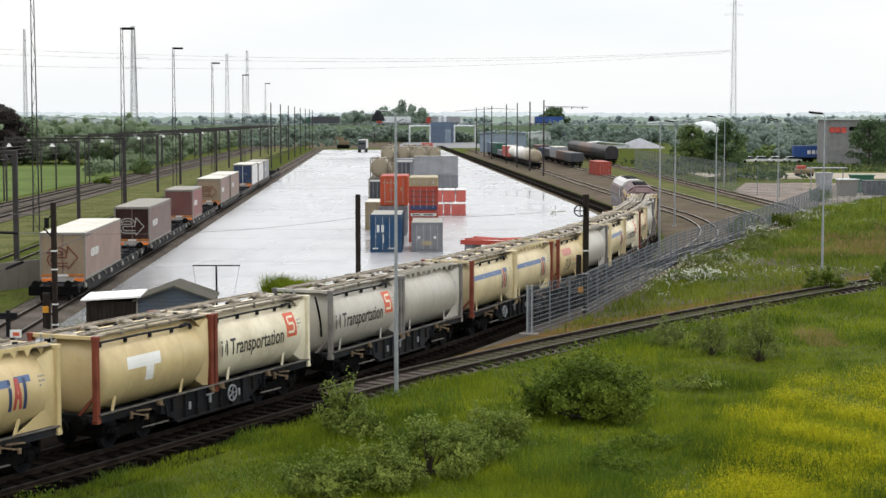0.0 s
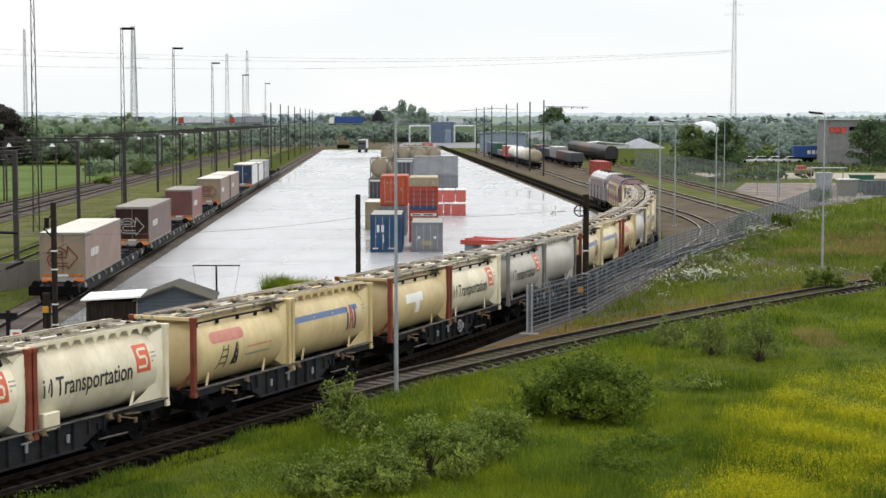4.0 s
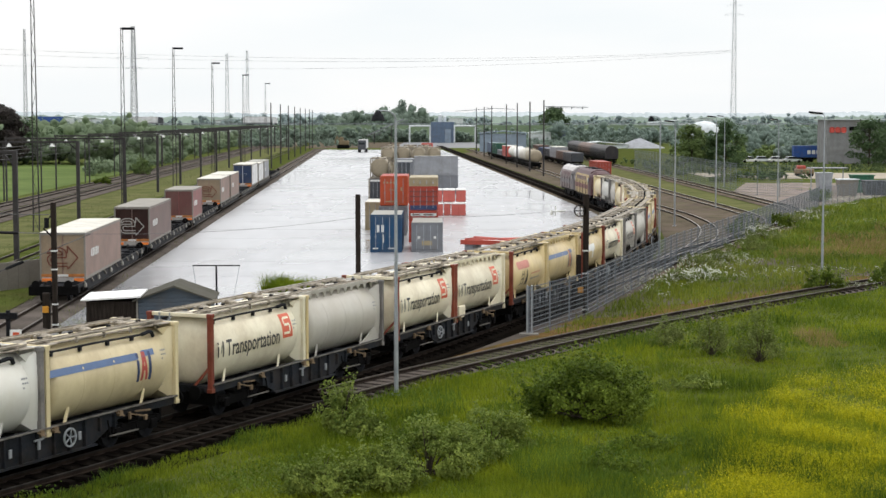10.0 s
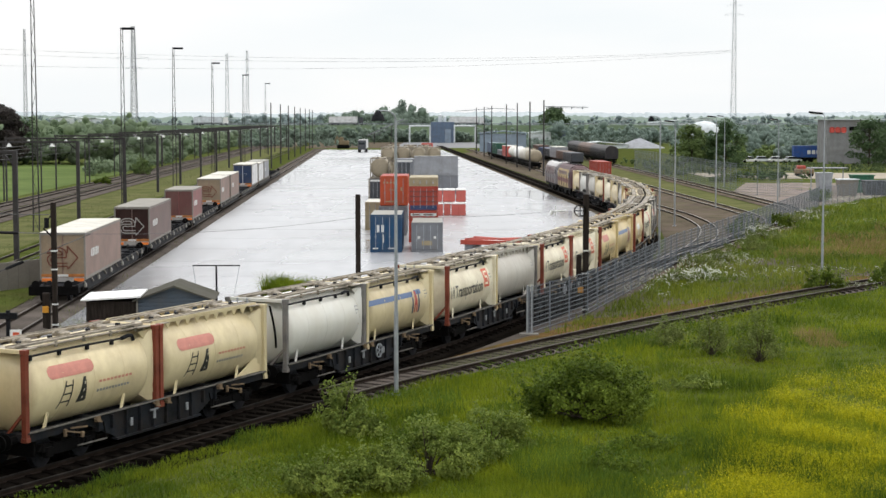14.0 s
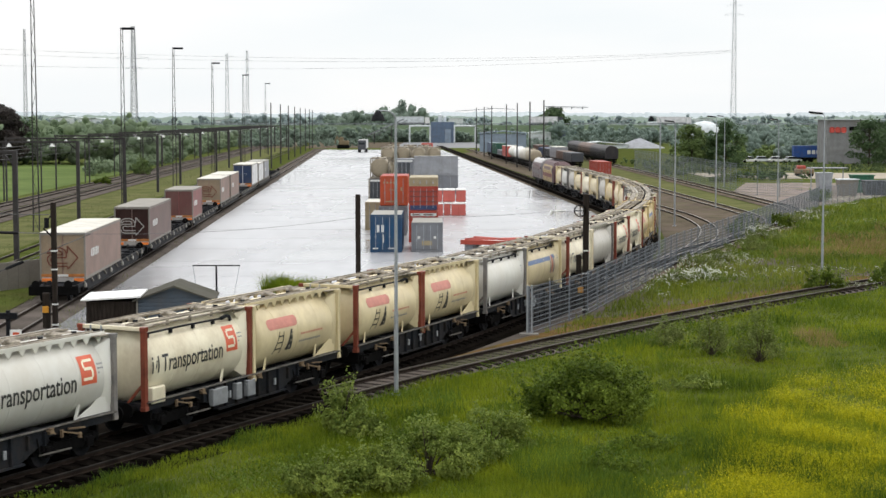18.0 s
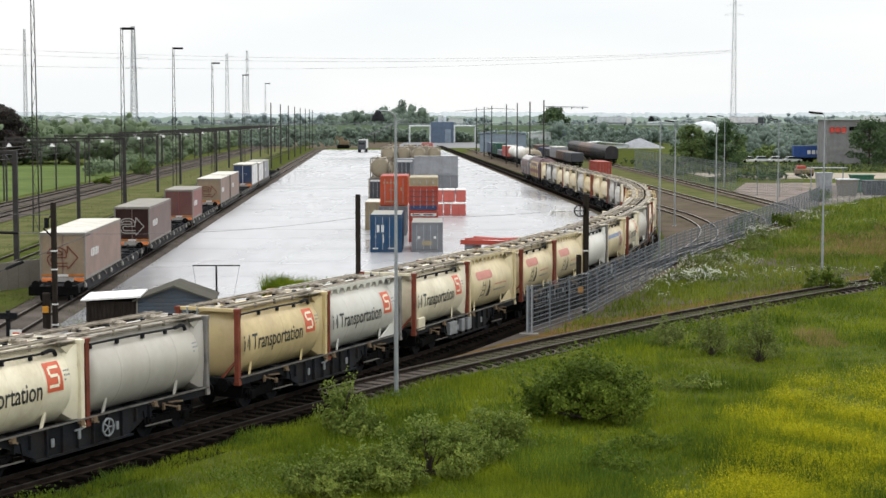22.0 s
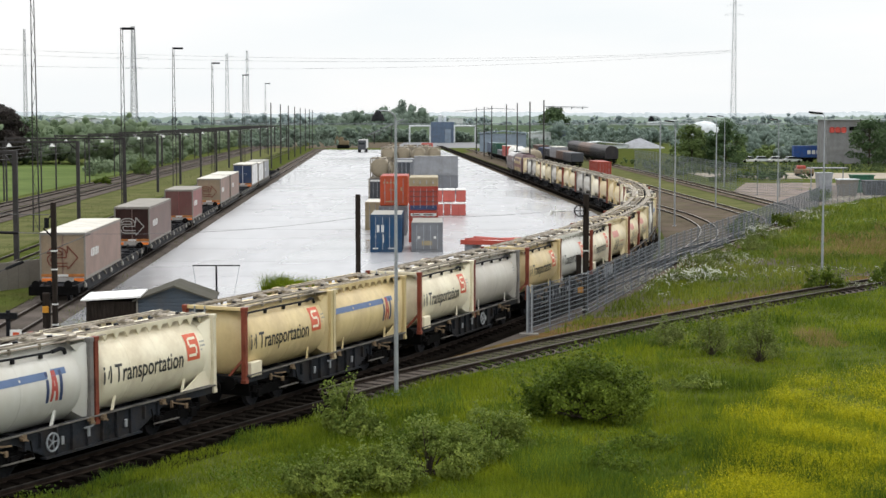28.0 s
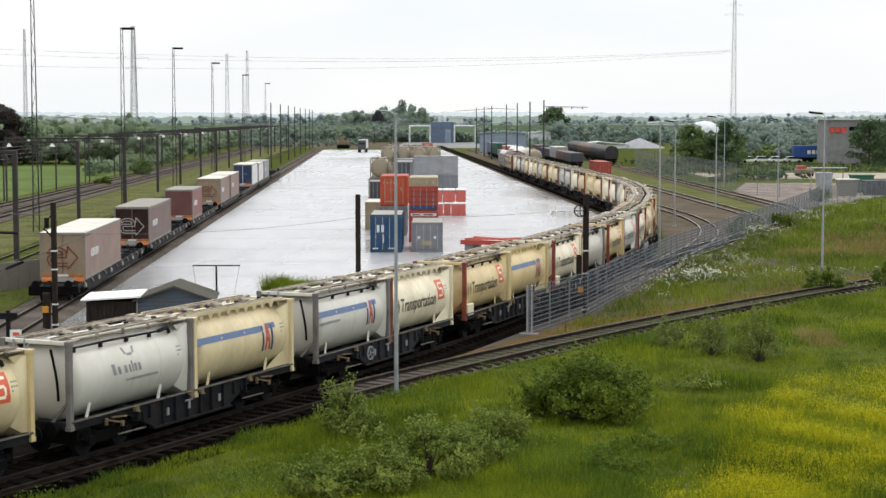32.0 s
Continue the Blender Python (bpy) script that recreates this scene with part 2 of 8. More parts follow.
# ---- mesh building ----
class MB:
    """Collects pieces of one mesh."""

    def __init__(self):
        self.v, self.f = [], []

    def add(self, verts, faces):
        o = len(self.v)
        self.v += [tuple(p) for p in verts]
        self.f += [tuple(i + o for i in q) for q in faces]
        return self

    def box(self, x, y, z, sx, sy, sz, c=0.0, m=None):
        """A box about x, y, z, with chamfer c."""
        hx, hy, hz = sx / 2, sy / 2, sz / 2
        if c <= 0:
            vs = [Vector((x + i * hx, y + j * hy, z + k * hz)) for k in (-1, 1) for j in (-1, 1) for i in (-1, 1)]
            fs = [(0, 2, 3, 1), (4, 5, 7, 6), (0, 1, 5, 4), (2, 6, 7, 3), (0, 4, 6, 2), (1, 3, 7, 5)]
        else:
            vs, ids = [], {}
            for k in (-1, 1):
                for j in (-1, 1):
                    for i in (-1, 1):
                        for ax in range(3):
                            d = [hx - c, hy - c, hz - c]
                            d[ax] += c
                            ids[(i, j, k, ax)] = len(vs)
                            vs.append(Vector((x + i * d[0], y + j * d[1], z + k * d[2])))
            fs = []
            for s in (-1, 1):
                for ax in range(3):
                    q = []
                    for u, w in ((-1, -1), (1, -1), (1, 1), (-1, 1)):
                        key = [u, w]
                        key.insert(ax, s)
                        q.append(ids[(*key, ax)])
                    flip = (s < 0) != (ax == 1)
                    fs.append(tuple(q[::-1]) if flip else tuple(q))
            for ax in range(3):
                a1, a2 = [q for q in range(3) if q != ax]
                for s1 in (-1, 1):
                    for s2 in (-1, 1):
                        q = []
                        for e, own in ((-1, a1), (1, a1), (1, a2), (-1, a2)):
                            key = [0, 0, 0]
                            key[ax], key[a1], key[a2] = e, s1, s2
                            q.append(ids[(*key, own)])
                        fs.append(tuple(q))
            for k in (-1, 1):
                for j in (-1, 1):
                    for i in (-1, 1):
                        fs.append(tuple(ids[(i, j, k, ax)] for ax in range(3)))
        if m is not None:
            vs = [m @ p for p in vs]
        return self.add(vs, fs)

    def tube(self, p0, p1, r0, r1=None, n=8, cap=True):
        p0, p1 = Vector(p0), Vector(p1)
        r1 = r0 if r1 is None else r1
        q = (p1 - p0).to_track_quat("Z", "Y").to_matrix()
        vs = []
        for p, r in ((p0, r0), (p1, r1)):
            for i in range(n):
                a = 2 * math.pi * i / n
                vs.append(p + q @ Vector((r * math.cos(a), r * math.sin(a), 0)))
        fs = [(i, (i + 1) % n, n + (i + 1) % n, n + i) for i in range(n)]
        if cap:
            fs += [tuple(range(n))[::-1], tuple(range(n, 2 * n))]
        return self.add(vs, fs)

    def bar(self, p0, p1, w, h=None):
        """A square-section bar from p0 to p1."""
        p0, p1 = Vector(p0), Vector(p1)
        d = p1 - p0
        q = d.to_track_quat("Y", "Z").to_matrix().to_4x4()
        return self.box(0, 0, 0, w, d.length, h or w, 0, Matrix.Translation((p0 + p1) / 2) @ q)

    def lathe(self, prof, n=28, axis="x", centre=(0, 0, 0)):
        """prof: (along, radius) rows, turned about an axis."""
        vs, fs = [], []
        for a, r in prof:
            for i in range(n):
                t = 2 * math.pi * i / n
                u, w = r * math.cos(t), r * math.sin(t)
                p = {"x": (a, u, w), "y": (u, a, w), "z": (u, w, a)}[axis]
                vs.append((p[0] + centre[0], p[1] + centre[1], p[2] + centre[2]))
        for k in range(len(prof) - 1):
            for i in range(n):
                j = (i + 1) % n
                fs.append((k * n + i, k * n + j, (k + 1) * n + j, (k + 1) * n + i))
        return self.add(vs, fs)

    def prism(self, poly, y0, y1, plane="xz"):
        """A flat outline pushed from y0 to y1."""
        n = len(poly)
        vs = []
        for y in (y0, y1):
            for a, b in poly:
                vs.append((a, y, b) if plane == "xz" else (y, a, b) if plane == "yz" else (a, b, y))
        fs = [(i, (i + 1) % n, n + (i + 1) % n, n + i) for i in range(n)] + [tuple(range(n))[::-1], tuple(range(n, 2 * n))]
        return self.add(vs, fs)

    def mesh(self, name, material):
        me = bpy.data.meshes.new(name)
        me.from_pydata(self.v, [], self.f)
        bm = bmesh.new()
        bm.from_mesh(me)
        bmesh.ops.recalc_face_normals(bm, faces=bm.faces)
        bm.to_mesh(me)
        bm.free()
        me.materials.append(material)
        return me


def shade(me, angle=40):
    """Smooth faces, sharp edges past the angle."""
    bm = bmesh.new()
    bm.from_mesh(me)
    for q in bm.faces:
        q.smooth = True
    for e in bm.edges:
        if len(e.link_faces) == 2 and e.calc_face_angle(0) > radians(angle):
            e.smooth = False
    bm.to_mesh(me)
    bm.free()
    return me


def part(name, mb, material, parent=None, label="", m=None, smooth=False):
    """One mesh object under a thing or a part."""
    me = mb if isinstance(mb, bpy.types.Mesh) else mb.mesh(name, material)
    if smooth:
        shade(me)
    ob = new(name, me)
    ob.parent = parent
    if m is not None:
        ob.matrix_basis = m
    if label:
        tagged(ob, label)
    return ob


def empty(name, m, label, category, group="", kind=""):
    ob = new(name)
    ob.matrix_basis = m
    return tagged(ob, label, category, group, kind)


def thing(name, mb, material, label, category, group="", kind="", m=None, smooth=False):
    ob = part(name, mb, material, None, "", m, smooth)
    return tagged(ob, label, category, group, kind)


def cards(name, quads, material):
    """A mesh of many loose quads: quads has the shape (n, 4, 3)."""
    quads = np.asarray(quads, np.float32)
    n = len(quads)
    me = bpy.data.meshes.new(name)
    me.vertices.add(4 * n)
    me.vertices.foreach_set("co", quads.ravel())
    me.loops.add(4 * n)
    me.loops.foreach_set("vertex_index", np.arange(4 * n, dtype=np.int32))
    me.polygons.add(n)
    me.polygons.foreach_set("loop_start", np.arange(0, 4 * n, 4, dtype=np.int32))
    me.update(calc_edges=True)
    me.materials.append(material)
    return me


# ---- plan of the tracks ----
YAW = 0.0445                     # the yard leans this much to the left as it goes away
R, YT = 270.0, 186.0             # the train's curve and where it becomes straight
TH = math.atan(YAW)
XT = 17.95 - YAW * (YT - 202.6)
CX, CY = XT - R * math.cos(TH), YT - R * math.sin(TH)


def ease(y):
    """The curve's near end runs straighter, towards the camera."""
    return 0.019 * ((60.5 - y) + np.hypot(60.5 - y, 2.5)) * (y < 75)


def track(s, off=0.0):
    """Point and heading on the train's track, s metres from the end of the curve; off to the right."""
    if s < 0:
        a = TH + s / R
        p = Vector((CX + (R + off) * math.cos(a), CY + (R + off) * math.sin(a), 0))
        return p * (1 - float(ease(p.y)) / 35), Vector((-math.sin(a), math.cos(a), 0))
    d = Vector((-math.sin(TH), math.cos(TH), 0))
    return Vector((XT, YT, 0)) + d * s + Vector((d.y, -d.x, 0)) * off, d


# ---- ground, yard, tracks ----
def ribbon(name, left, right, z, material, label, category="ground", kind="structure", lift=0.0):
    mb = MB()
    n = len(left)
    mb.add([(p[0], p[1], z) for p in left] + [(p[0], p[1], z) for p in right], [(i, i + 1, n + i + 1, n + i) for i in range(n - 1)])
    return thing(name, mb, material, label, category, kind=kind)


def side(o):
    """A line o metres right of the train's track, as a function of s."""
    return lambda s: track(s, o)[0]


ground = MB()
GX = [-3500, -1200, -500, -200, -100, -60, -30, 0, 30, 60, 100, 200, 500, 1200, 3500]
GY = [-300, -60, 20, 60, 100, 150, 220, 350, 600, 1000, 1800, 3000, 4600]
ground.add([(x, y, -0.06) for y in GY for x in GX],
           [(j * len(GX) + i, j * len(GX) + i + 1, (j + 1) * len(GX) + i + 1, (j + 1) * len(GX) + i) for j in range(len(GY) - 1) for i in range(len(GX) - 1)])
thing("ground", ground, M["field"], "rough green meadow ground with bare patches", "ground", kind="structure")

S_NEAR = [-172 + 4 * i for i in range(44)]
S_ALL = S_NEAR + [4 + 12 * i for i in range(46)]
# the wet concrete yard: its right edge keeps beside the train's track
yard_right = [side(-2.3)(s) for s in S_ALL if -118 <= s <= 380]
yard_left = [(-19.75 - YAW * (p.y - 92), p.y) for p in yard_right]
ribbon("yard", yard_left, yard_right, 0.0, M["concrete"], "wet pale concrete container yard reflecting the sky", "yard")
# expansion joints across and along the yard
jm = MB()
for i in range(40):
    y = 96 + 11.5 * i
    xl = -19.4 - YAW * (y - 92) + 0.3
    xr = (CX + math.sqrt(R * R - (y - CY) ** 2) if y < YT else XT - YAW * (y - YT)) - 2.8
    jm.box((xl + xr) / 2, y, 0.004, xr - xl, 0.035, 0.004)
thing("yard_joint", jm, M["joint"], "dark tarred joints across the concrete yard", "joint", kind="structure")


def smooth_step(y, a, b):
    t = min(1, max(0, (y - a) / (b - a)))
    return t * t * (3 - 2 * t)


OFFSETS = {"main": lambda y: 0.0, "siding": lambda y: 1.35 + math.hypot(0.5, 0.00553 * max(0, y - 47.7) ** 2) - float(ease(y)),
           "loop": lambda y: 6.5 * smooth_step(y, 80, 158) - 0.5 * smooth_step(y, 160, 200) + 0.9 * smooth_step(y, 240, 330),
           "second": lambda y: 13.4 * smooth_step(y, 88, 178) + 0.018 * max(0, y - 178),
           "third": lambda y: 21.3 * smooth_step(y, 100, 196) + 0.035 * max(0, y - 196)}


def main_x(y):
    return CX + math.sqrt(R * R - (y - CY) ** 2) + float(ease(y)) if y < YT else XT - YAW * (y - YT)


def line_of(kind, y0, y1, step):
    """Centre points and right-hand normals of a track between two distances."""
    pts = []
    n = int((y1 - y0) / step) + 1
    for i in range(n + 1):
        y = y0 + (y1 - y0) * i / n
        o = OFFSETS[kind]
        e = 0.5
        d = Vector((main_x(y + e) + o(y + e) - main_x(y - e) - o(y - e), 2 * e, 0)).normalized()
        pts.append((Vector((main_x(y) + o(y), y, 0)), Vector((d.y, -d.x, 0))))
    return pts


def straight_line(x0, y0, x1, y1, step):
    d = Vector((x1 - x0, y1 - y0, 0))
    n = max(2, int(d.length / step))
    u = d.normalized()
    return [(Vector((x0, y0, 0)) + d * i / n, Vector((u.y, -u.x, 0))) for i in range(n + 1)]


def sweep(line, off, w, z0, z1):
    """A square bar swept along a line of points, off to its right."""
    vs, fs = [], []
    for p, nrm in line:
        for a, z in ((-w / 2, z0), (w / 2, z0), (w / 2, z1), (-w / 2, z1)):
            q = p + nrm * (off + a)
            vs.append((q.x, q.y, z))
    for i in range(len(line) - 1):
        for k in range(4):
            j = (k + 1) % 4
            fs.append((4 * i + k, 4 * i + j, 4 * i + 4 + j, 4 * i + 4 + k))
    return vs, fs


SLEEPER = MB().box(0, 0, 0, 2.5, 0.25, 0.12, 0.015).mesh("sleeper", M["sleeper"])
OLD_SLEEPER = MB().box(0, 0, 0, 2.3, 0.25, 0.12, 0.015).mesh("sleeper", M["oldsleeper"])


def railway(name, line, label, sleepers=None, bed=4.2, bed_mat="ballast", z=0.0, head="railhead", sunk=0.0):
    """Ballast bed, two rails with bright heads, and sleepers where they are near."""
    top = empty(name, Matrix.Identity(4), label, "railway track", kind="structure")
    mb = MB()
    n = len(line)
    for hw, zz in ((bed / 2, z + 0.0), (bed / 2 - 0.55, z + 0.12)):
        for sgn in (-1, 1):
            mb.v += [tuple(p + nrm * sgn * hw + Vector((0, 0, zz))) for p, nrm in line]
    for a, b in ((0, 2), (2, 3), (3, 1)):
        mb.f += [(a * n + i, a * n + i + 1, b * n + i + 1, b * n + i) for i in range(n - 1)]
    part("ballast_bed", mb, M[bed_mat], top)
    for sgn in (-0.75, 0.75):
        r = MB().add(*sweep(line, sgn, 0.13, z + 0.13, z + 0.16)).add(*sweep(line, sgn, 0.03, z + 0.16, z + 0.25))
        part("rail", r, M["rail"], top)
        part("rail_head", MB().add(*sweep(line, sgn, 0.07, z + 0.25, z + 0.29)), M[head], top)
    if sleepers:
        for p, nrm in sleepers:
            o = new("sleeper", OLD_SLEEPER if sunk else SLEEPER)
            o.parent = top
            o.matrix_basis = Matrix.Translation(p + Vector((0, 0, z + 0.10 - sunk))) @ Matrix.Rotation(math.atan2(nrm.y, nrm.x), 4, "Z")
    return top


RAIL_TOP = 0.29
main_line = line_of("main", 36, 186, 3) + line_of("main", 196, 640, 20)
railway("railway_track", main_line, "curved railway track under the train, shade coloured into dark ballast", line_of("main", 42, 92, 0.65), bed=3.0, head="raildull")
railway("railway_track", line_of("siding", 60, 116, 1.5), "single siding with wooden sleepers and rusty rails in the grass", line_of("siding", 60, 112, 0.62), bed=2.5, bed_mat="oldballast", sunk=0.03)
# the turnout before it: its outer rail runs beside the train's track on long timbers
turnout = empty("railway_turnout", Matrix.Identity(4), "outer rail of a turnout on shade-darkened timbers beside the train's track", "railway track", kind="structure")
outer = line_of("siding", 36, 60, 1.5)
part("rail", MB().add(*sweep(outer, 0.75, 0.13, 0.13, 0.16)).add(*sweep(outer, 0.75, 0.03, 0.16, 0.25)), M["rail"], turnout)
part("rail_head", MB().add(*sweep(outer, 0.75, 0.07, 0.25, 0.29)), M["raildull"], turnout)
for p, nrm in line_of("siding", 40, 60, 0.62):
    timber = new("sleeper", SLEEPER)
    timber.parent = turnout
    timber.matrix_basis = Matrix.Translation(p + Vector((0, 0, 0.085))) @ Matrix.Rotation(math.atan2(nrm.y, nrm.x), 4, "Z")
railway("railway_track", line_of("loop", 98, 186, 3) + line_of("loop", 200, 560, 20), "curving loop track on brown ballast", None, bed_mat="dirt", bed=3.4, head="railbright")
railway("railway_track", line_of("second", 112, 190, 3) + line_of("second", 204, 560, 20), "curving yard track on brown ballast", None, bed_mat="dirt", bed=3.4, head="railbright")
railway("railway_track", line_of("third", 125, 210, 4) + line_of("third", 220, 520, 20), "curving outer track beside a grass strip", None, bed_mat="dirt", bed=3.4, head="railbright")

ribbon("ballast_shoulder", [side(-3.6)(s) for s in S_ALL if -150 < s < -62], [side(3.5)(s) for s in S_ALL if -150 < s < -62], -0.045, M["ballast"], "dark ballast shoulder along the train track, blackened as shade", "ballast")
ribbon("yard_margin", [side(-5.5)(s) for s in S_ALL if -64 < s < 330], [side(1.6)(s) for s in S_ALL if -64 < s < 330], -0.05, M["dirt"], "brown gravel margin between yard and train track", "gravel ground")
# earth between and beside the curving tracks
ribbon("ballast_field", [side(2.0)(s) for s in S_ALL if -95 < s < 330], [Vector((main_x(p.y) + OFFSETS["second"](p.y) + 1.6, p.y, 0)) for p in (side(2.0)(s) for s in S_ALL if -95 < s < 330)],
       -0.02, M["dirt"], "brown gravel ground between the curving tracks", "gravel ground")
ribbon("grass_strip", [(main_x(y) + OFFSETS["second"](y) + 1.8, y) for y in range(130, 420, 6)], [(main_x(y) + OFFSETS["third"](y) - 2.0, y) for y in range(130, 420, 6)],
       -0.03, M["strip"], "yellow-green mossy strip between tracks", "grass strip")
ribbon("gravel_lot", [(main_x(y) + OFFSETS["third"](y) + 2.2 + max(0, y - 236) * 0.25, y) for y in range(180, 276, 8)], [(min(main_x(y) + 26 + (y - 176) * 0.9, 44.0 + (y - 195.5) * 0.57), y) for y in range(180, 276, 8)],
       -0.025, M["lotgravel"], "bare gravel lot beside the outer track", "gravel ground")
ribbon("verge", [side(1.9)(s) for s in S_NEAR if -135 < s < -60], [Vector((main_x(p.y) + OFFSETS["siding"](p.y) - 1.5, p.y, 0)) if OFFSETS["siding"](p.y) > 3.6 else side(2.0)(s) for s, p in ((s, side(1.9)(s)) for s in S_NEAR if -135 < s < -60)],
       -0.022, M["oldballast"], "grey gravel verge between train track and siding", "verge")


# left of the yard: wagon track and the electrified main line
def left_x(y, o=0.0):
    return -21.3 - YAW * (y - 92) + o


railway("railway_track", straight_line(left_x(72), 72, left_x(560), 560, 10), "straight loading track beside the concrete yard", bed_mat="oldballast", bed=3.4)
ribbon("loading_margin", [(left_x(y, -2.3), y) for y in range(84, 600, 20)], [(left_x(y, 2.5 if y > 102 else 1.2), y) for y in range(84, 600, 20)], -0.05, M["oldballast"], "dark gravel margin of the concrete yard", "gravel ground")
ribbon("loading_ground", [(left_x(y, -7.5), y) for y in range(60, 98, 4)], [(left_x(y, 1.2), y) for y in range(60, 98, 4)], -0.052, M["rustearth"], "weedy brown ground before the loading track", "earth")
for o, lab in ((-26.0, "main line track of an electrified railway"), (-21.5, "main line track of an electrified railway"), (-8.6, "weedy loading track left of the wagons")):
    railway("railway_track", straight_line(left_x(90, o), 90, left_x(900, o), 900, 20), lab, bed_mat="verge" if o > -10 else "oldballast")
ribbon("trackside_verge", [(left_x(y, -19), y) for y in range(80, 600, 20)], [(left_x(y, -10.8), y) for y in range(80, 600, 20)], -0.02, M["strip"], "mossy strip between loading tracks and main line", "verge")
ribbon("trackside_verge", [(left_x(y, -6.4), y) for y in range(76, 600, 20)], [(left_x(y, -2.2), y) for y in range(76, 600, 20)], -0.02, M["verge"], "grassy strip beside the loading track", "verge")
ribbon("green_field", [(-160, 120), (-160, 200), (-160, 300), (-160, 384)], [(left_x(120, -30), 120), (left_x(200, -30), 200), (left_x(300, -30), 300), (left_x(384, -31), 384)], -0.03, M["pasture"], "fresh green pasture beyond the main line", "field")
ribbon("earth_strip", [(main_x(y) + OFFSETS["siding"](y) - 4.8 - 0.7 * math.sin(y), y) for y in range(82, 110, 2)], [(main_x(y) + OFFSETS["siding"](y) - 1.3, y) for y in range(82, 110, 2)], -0.018, M["rustearth"], "rust-brown bare earth along the siding", "earth")
ribbon("earth_strip", [(main_x(y) + OFFSETS["siding"](y) - min(4.2, 1.6 + 0.16 * (y - 66)), y) for y in range(66, 84, 2)], [(main_x(y) + OFFSETS["siding"](y) - 1.3, y) for y in range(66, 84, 2)], -0.014, M["rustearth"], "rust-brown bare earth along the siding", "earth")

ribbon("siding_ground", [(main_x(y) + OFFSETS["third"](y) + 1.9, y) for y in range(276, 600, 12)], [(54 + 0.06 * (y - 276), y) for y in range(276, 600, 12)], -0.04, M["verge"], "weedy ground round the far sidings", "gravel ground")
ribbon("path_strip", [(3.0, 76.6), (7.0, 86.4), (11.4, 101)], [(4.6, 76.2), (8.2, 85.8), (12.2, 100.6)], -0.03, M["asphalt"], "grey concrete strip at the fence's foot", "path")

ribbon("end_ground", [(-64, 598), (-66, 752)], [(-18.5, 598), (-17, 752)], -0.045, M["dirt"], "bare brown ground behind the yard's end", "gravel ground")


# ---- the moving train ----
TANK_L, TANK_R, DECK = 6.42, 1.24, 1.20 + RAIL_TOP - 0.25
PITCH = 14.09


def train_s(t):
    """How far the rear corner of the reference wagon has come along the track."""
    return -140.97 + 4.803 * (t - 6)


def wrapped(poly, r=TANK_R + 0.008, side_sign=1):
    """Lays a flat outline (along, up round the shell from its middle) on the shell's side that shows."""
    return [(u, -math.cos(h / r) * r * side_sign, math.sin(h / r) * r) for u, h in poly]


def decal(rects, r=TANK_R + 0.008):
    """Thin curved plates on the shell: rects of (u0, u1, h0, h1, slant)."""
    mb = MB()
    for u0, u1, h0, h1, sl in rects:
        n = max(1, int((h1 - h0) / 0.12))
        vs = []
        for i in range(n + 1):
            h = h0 + (h1 - h0) * i / n
            d = sl * i / n
            vs += [(0.93 * (u0 + d), -math.cos(h / r) * r, math.sin(h / r) * r), (0.93 * (u1 + d), -math.cos(h / r) * r, math.sin(h / r) * r)]
        mb.add(vs, [(2 * i, 2 * i + 1, 2 * i + 3, 2 * i + 2) for i in range(n)])
    return mb


# marks on the shells, all plain bars and blocks
def word_bars(u, h, x, widths, tall=(), low=()):
    """Plain upright blocks that stand for one line of lettering of x-height x."""
    out = []
    for i, w in enumerate(widths):
        if w <= 0:
            u -= w
            continue
        top = x * 1.42 if i in tall else x
        bot = -x * 0.35 if i in low else 0
        out.append((u, u + w * 0.62, h + bot, h + top, -0.07 * (top - bot) / x))
        u += w
    return out


LONG_WORD = [(0.46, 0.54, -0.24, 0.13, 0.0), (0.46, 0.54, 0.19, 0.28, 0.0), (0.80, 0.88, -0.24, 0.28, 0.0), (0.66, 0.72, -0.10, 0.15, 0.06)]


def word_mesh(word, u, h, width, cap, ink):
    """A word set in plain letters and wrapped on the shell's side that shows."""
    cu = bpy.data.curves.new("lettering", "FONT")
    cu.body, cu.resolution_u, cu.offset = word, 3, 0.012
    ob = bpy.data.objects.new("lettering", cu)
    me = bpy.data.meshes.new_from_object(ob)
    bpy.data.objects.remove(ob)
    bpy.data.curves.remove(cu)
    bm = bmesh.new()
    bm.from_mesh(me)
    x0, x1 = min(v.co.x for v in bm.verts), max(v.co.x for v in bm.verts)
    top = max(v.co.y for v in bm.verts)
    for v in bm.verts:
        v.co = (u + (v.co.x - x0) / (x1 - x0) * width, v.co.y / top * cap, 0)
    for k in range(-2, 7):
        bmesh.ops.bisect_plane(bm, geom=bm.verts[:] + bm.edges[:] + bm.faces[:], plane_co=(0, 0.08 * k, 0), plane_no=(0, 1, 0))
    r = TANK_R + 0.012
    for v in bm.verts:
        a = (h + v.co.y) / r
        v.co = (v.co.x, -math.cos(a) * r, math.sin(a) * r)
    bm.to_mesh(me)
    bm.free()
    me.materials.clear()
    me.materials.append(M[ink])
    return me


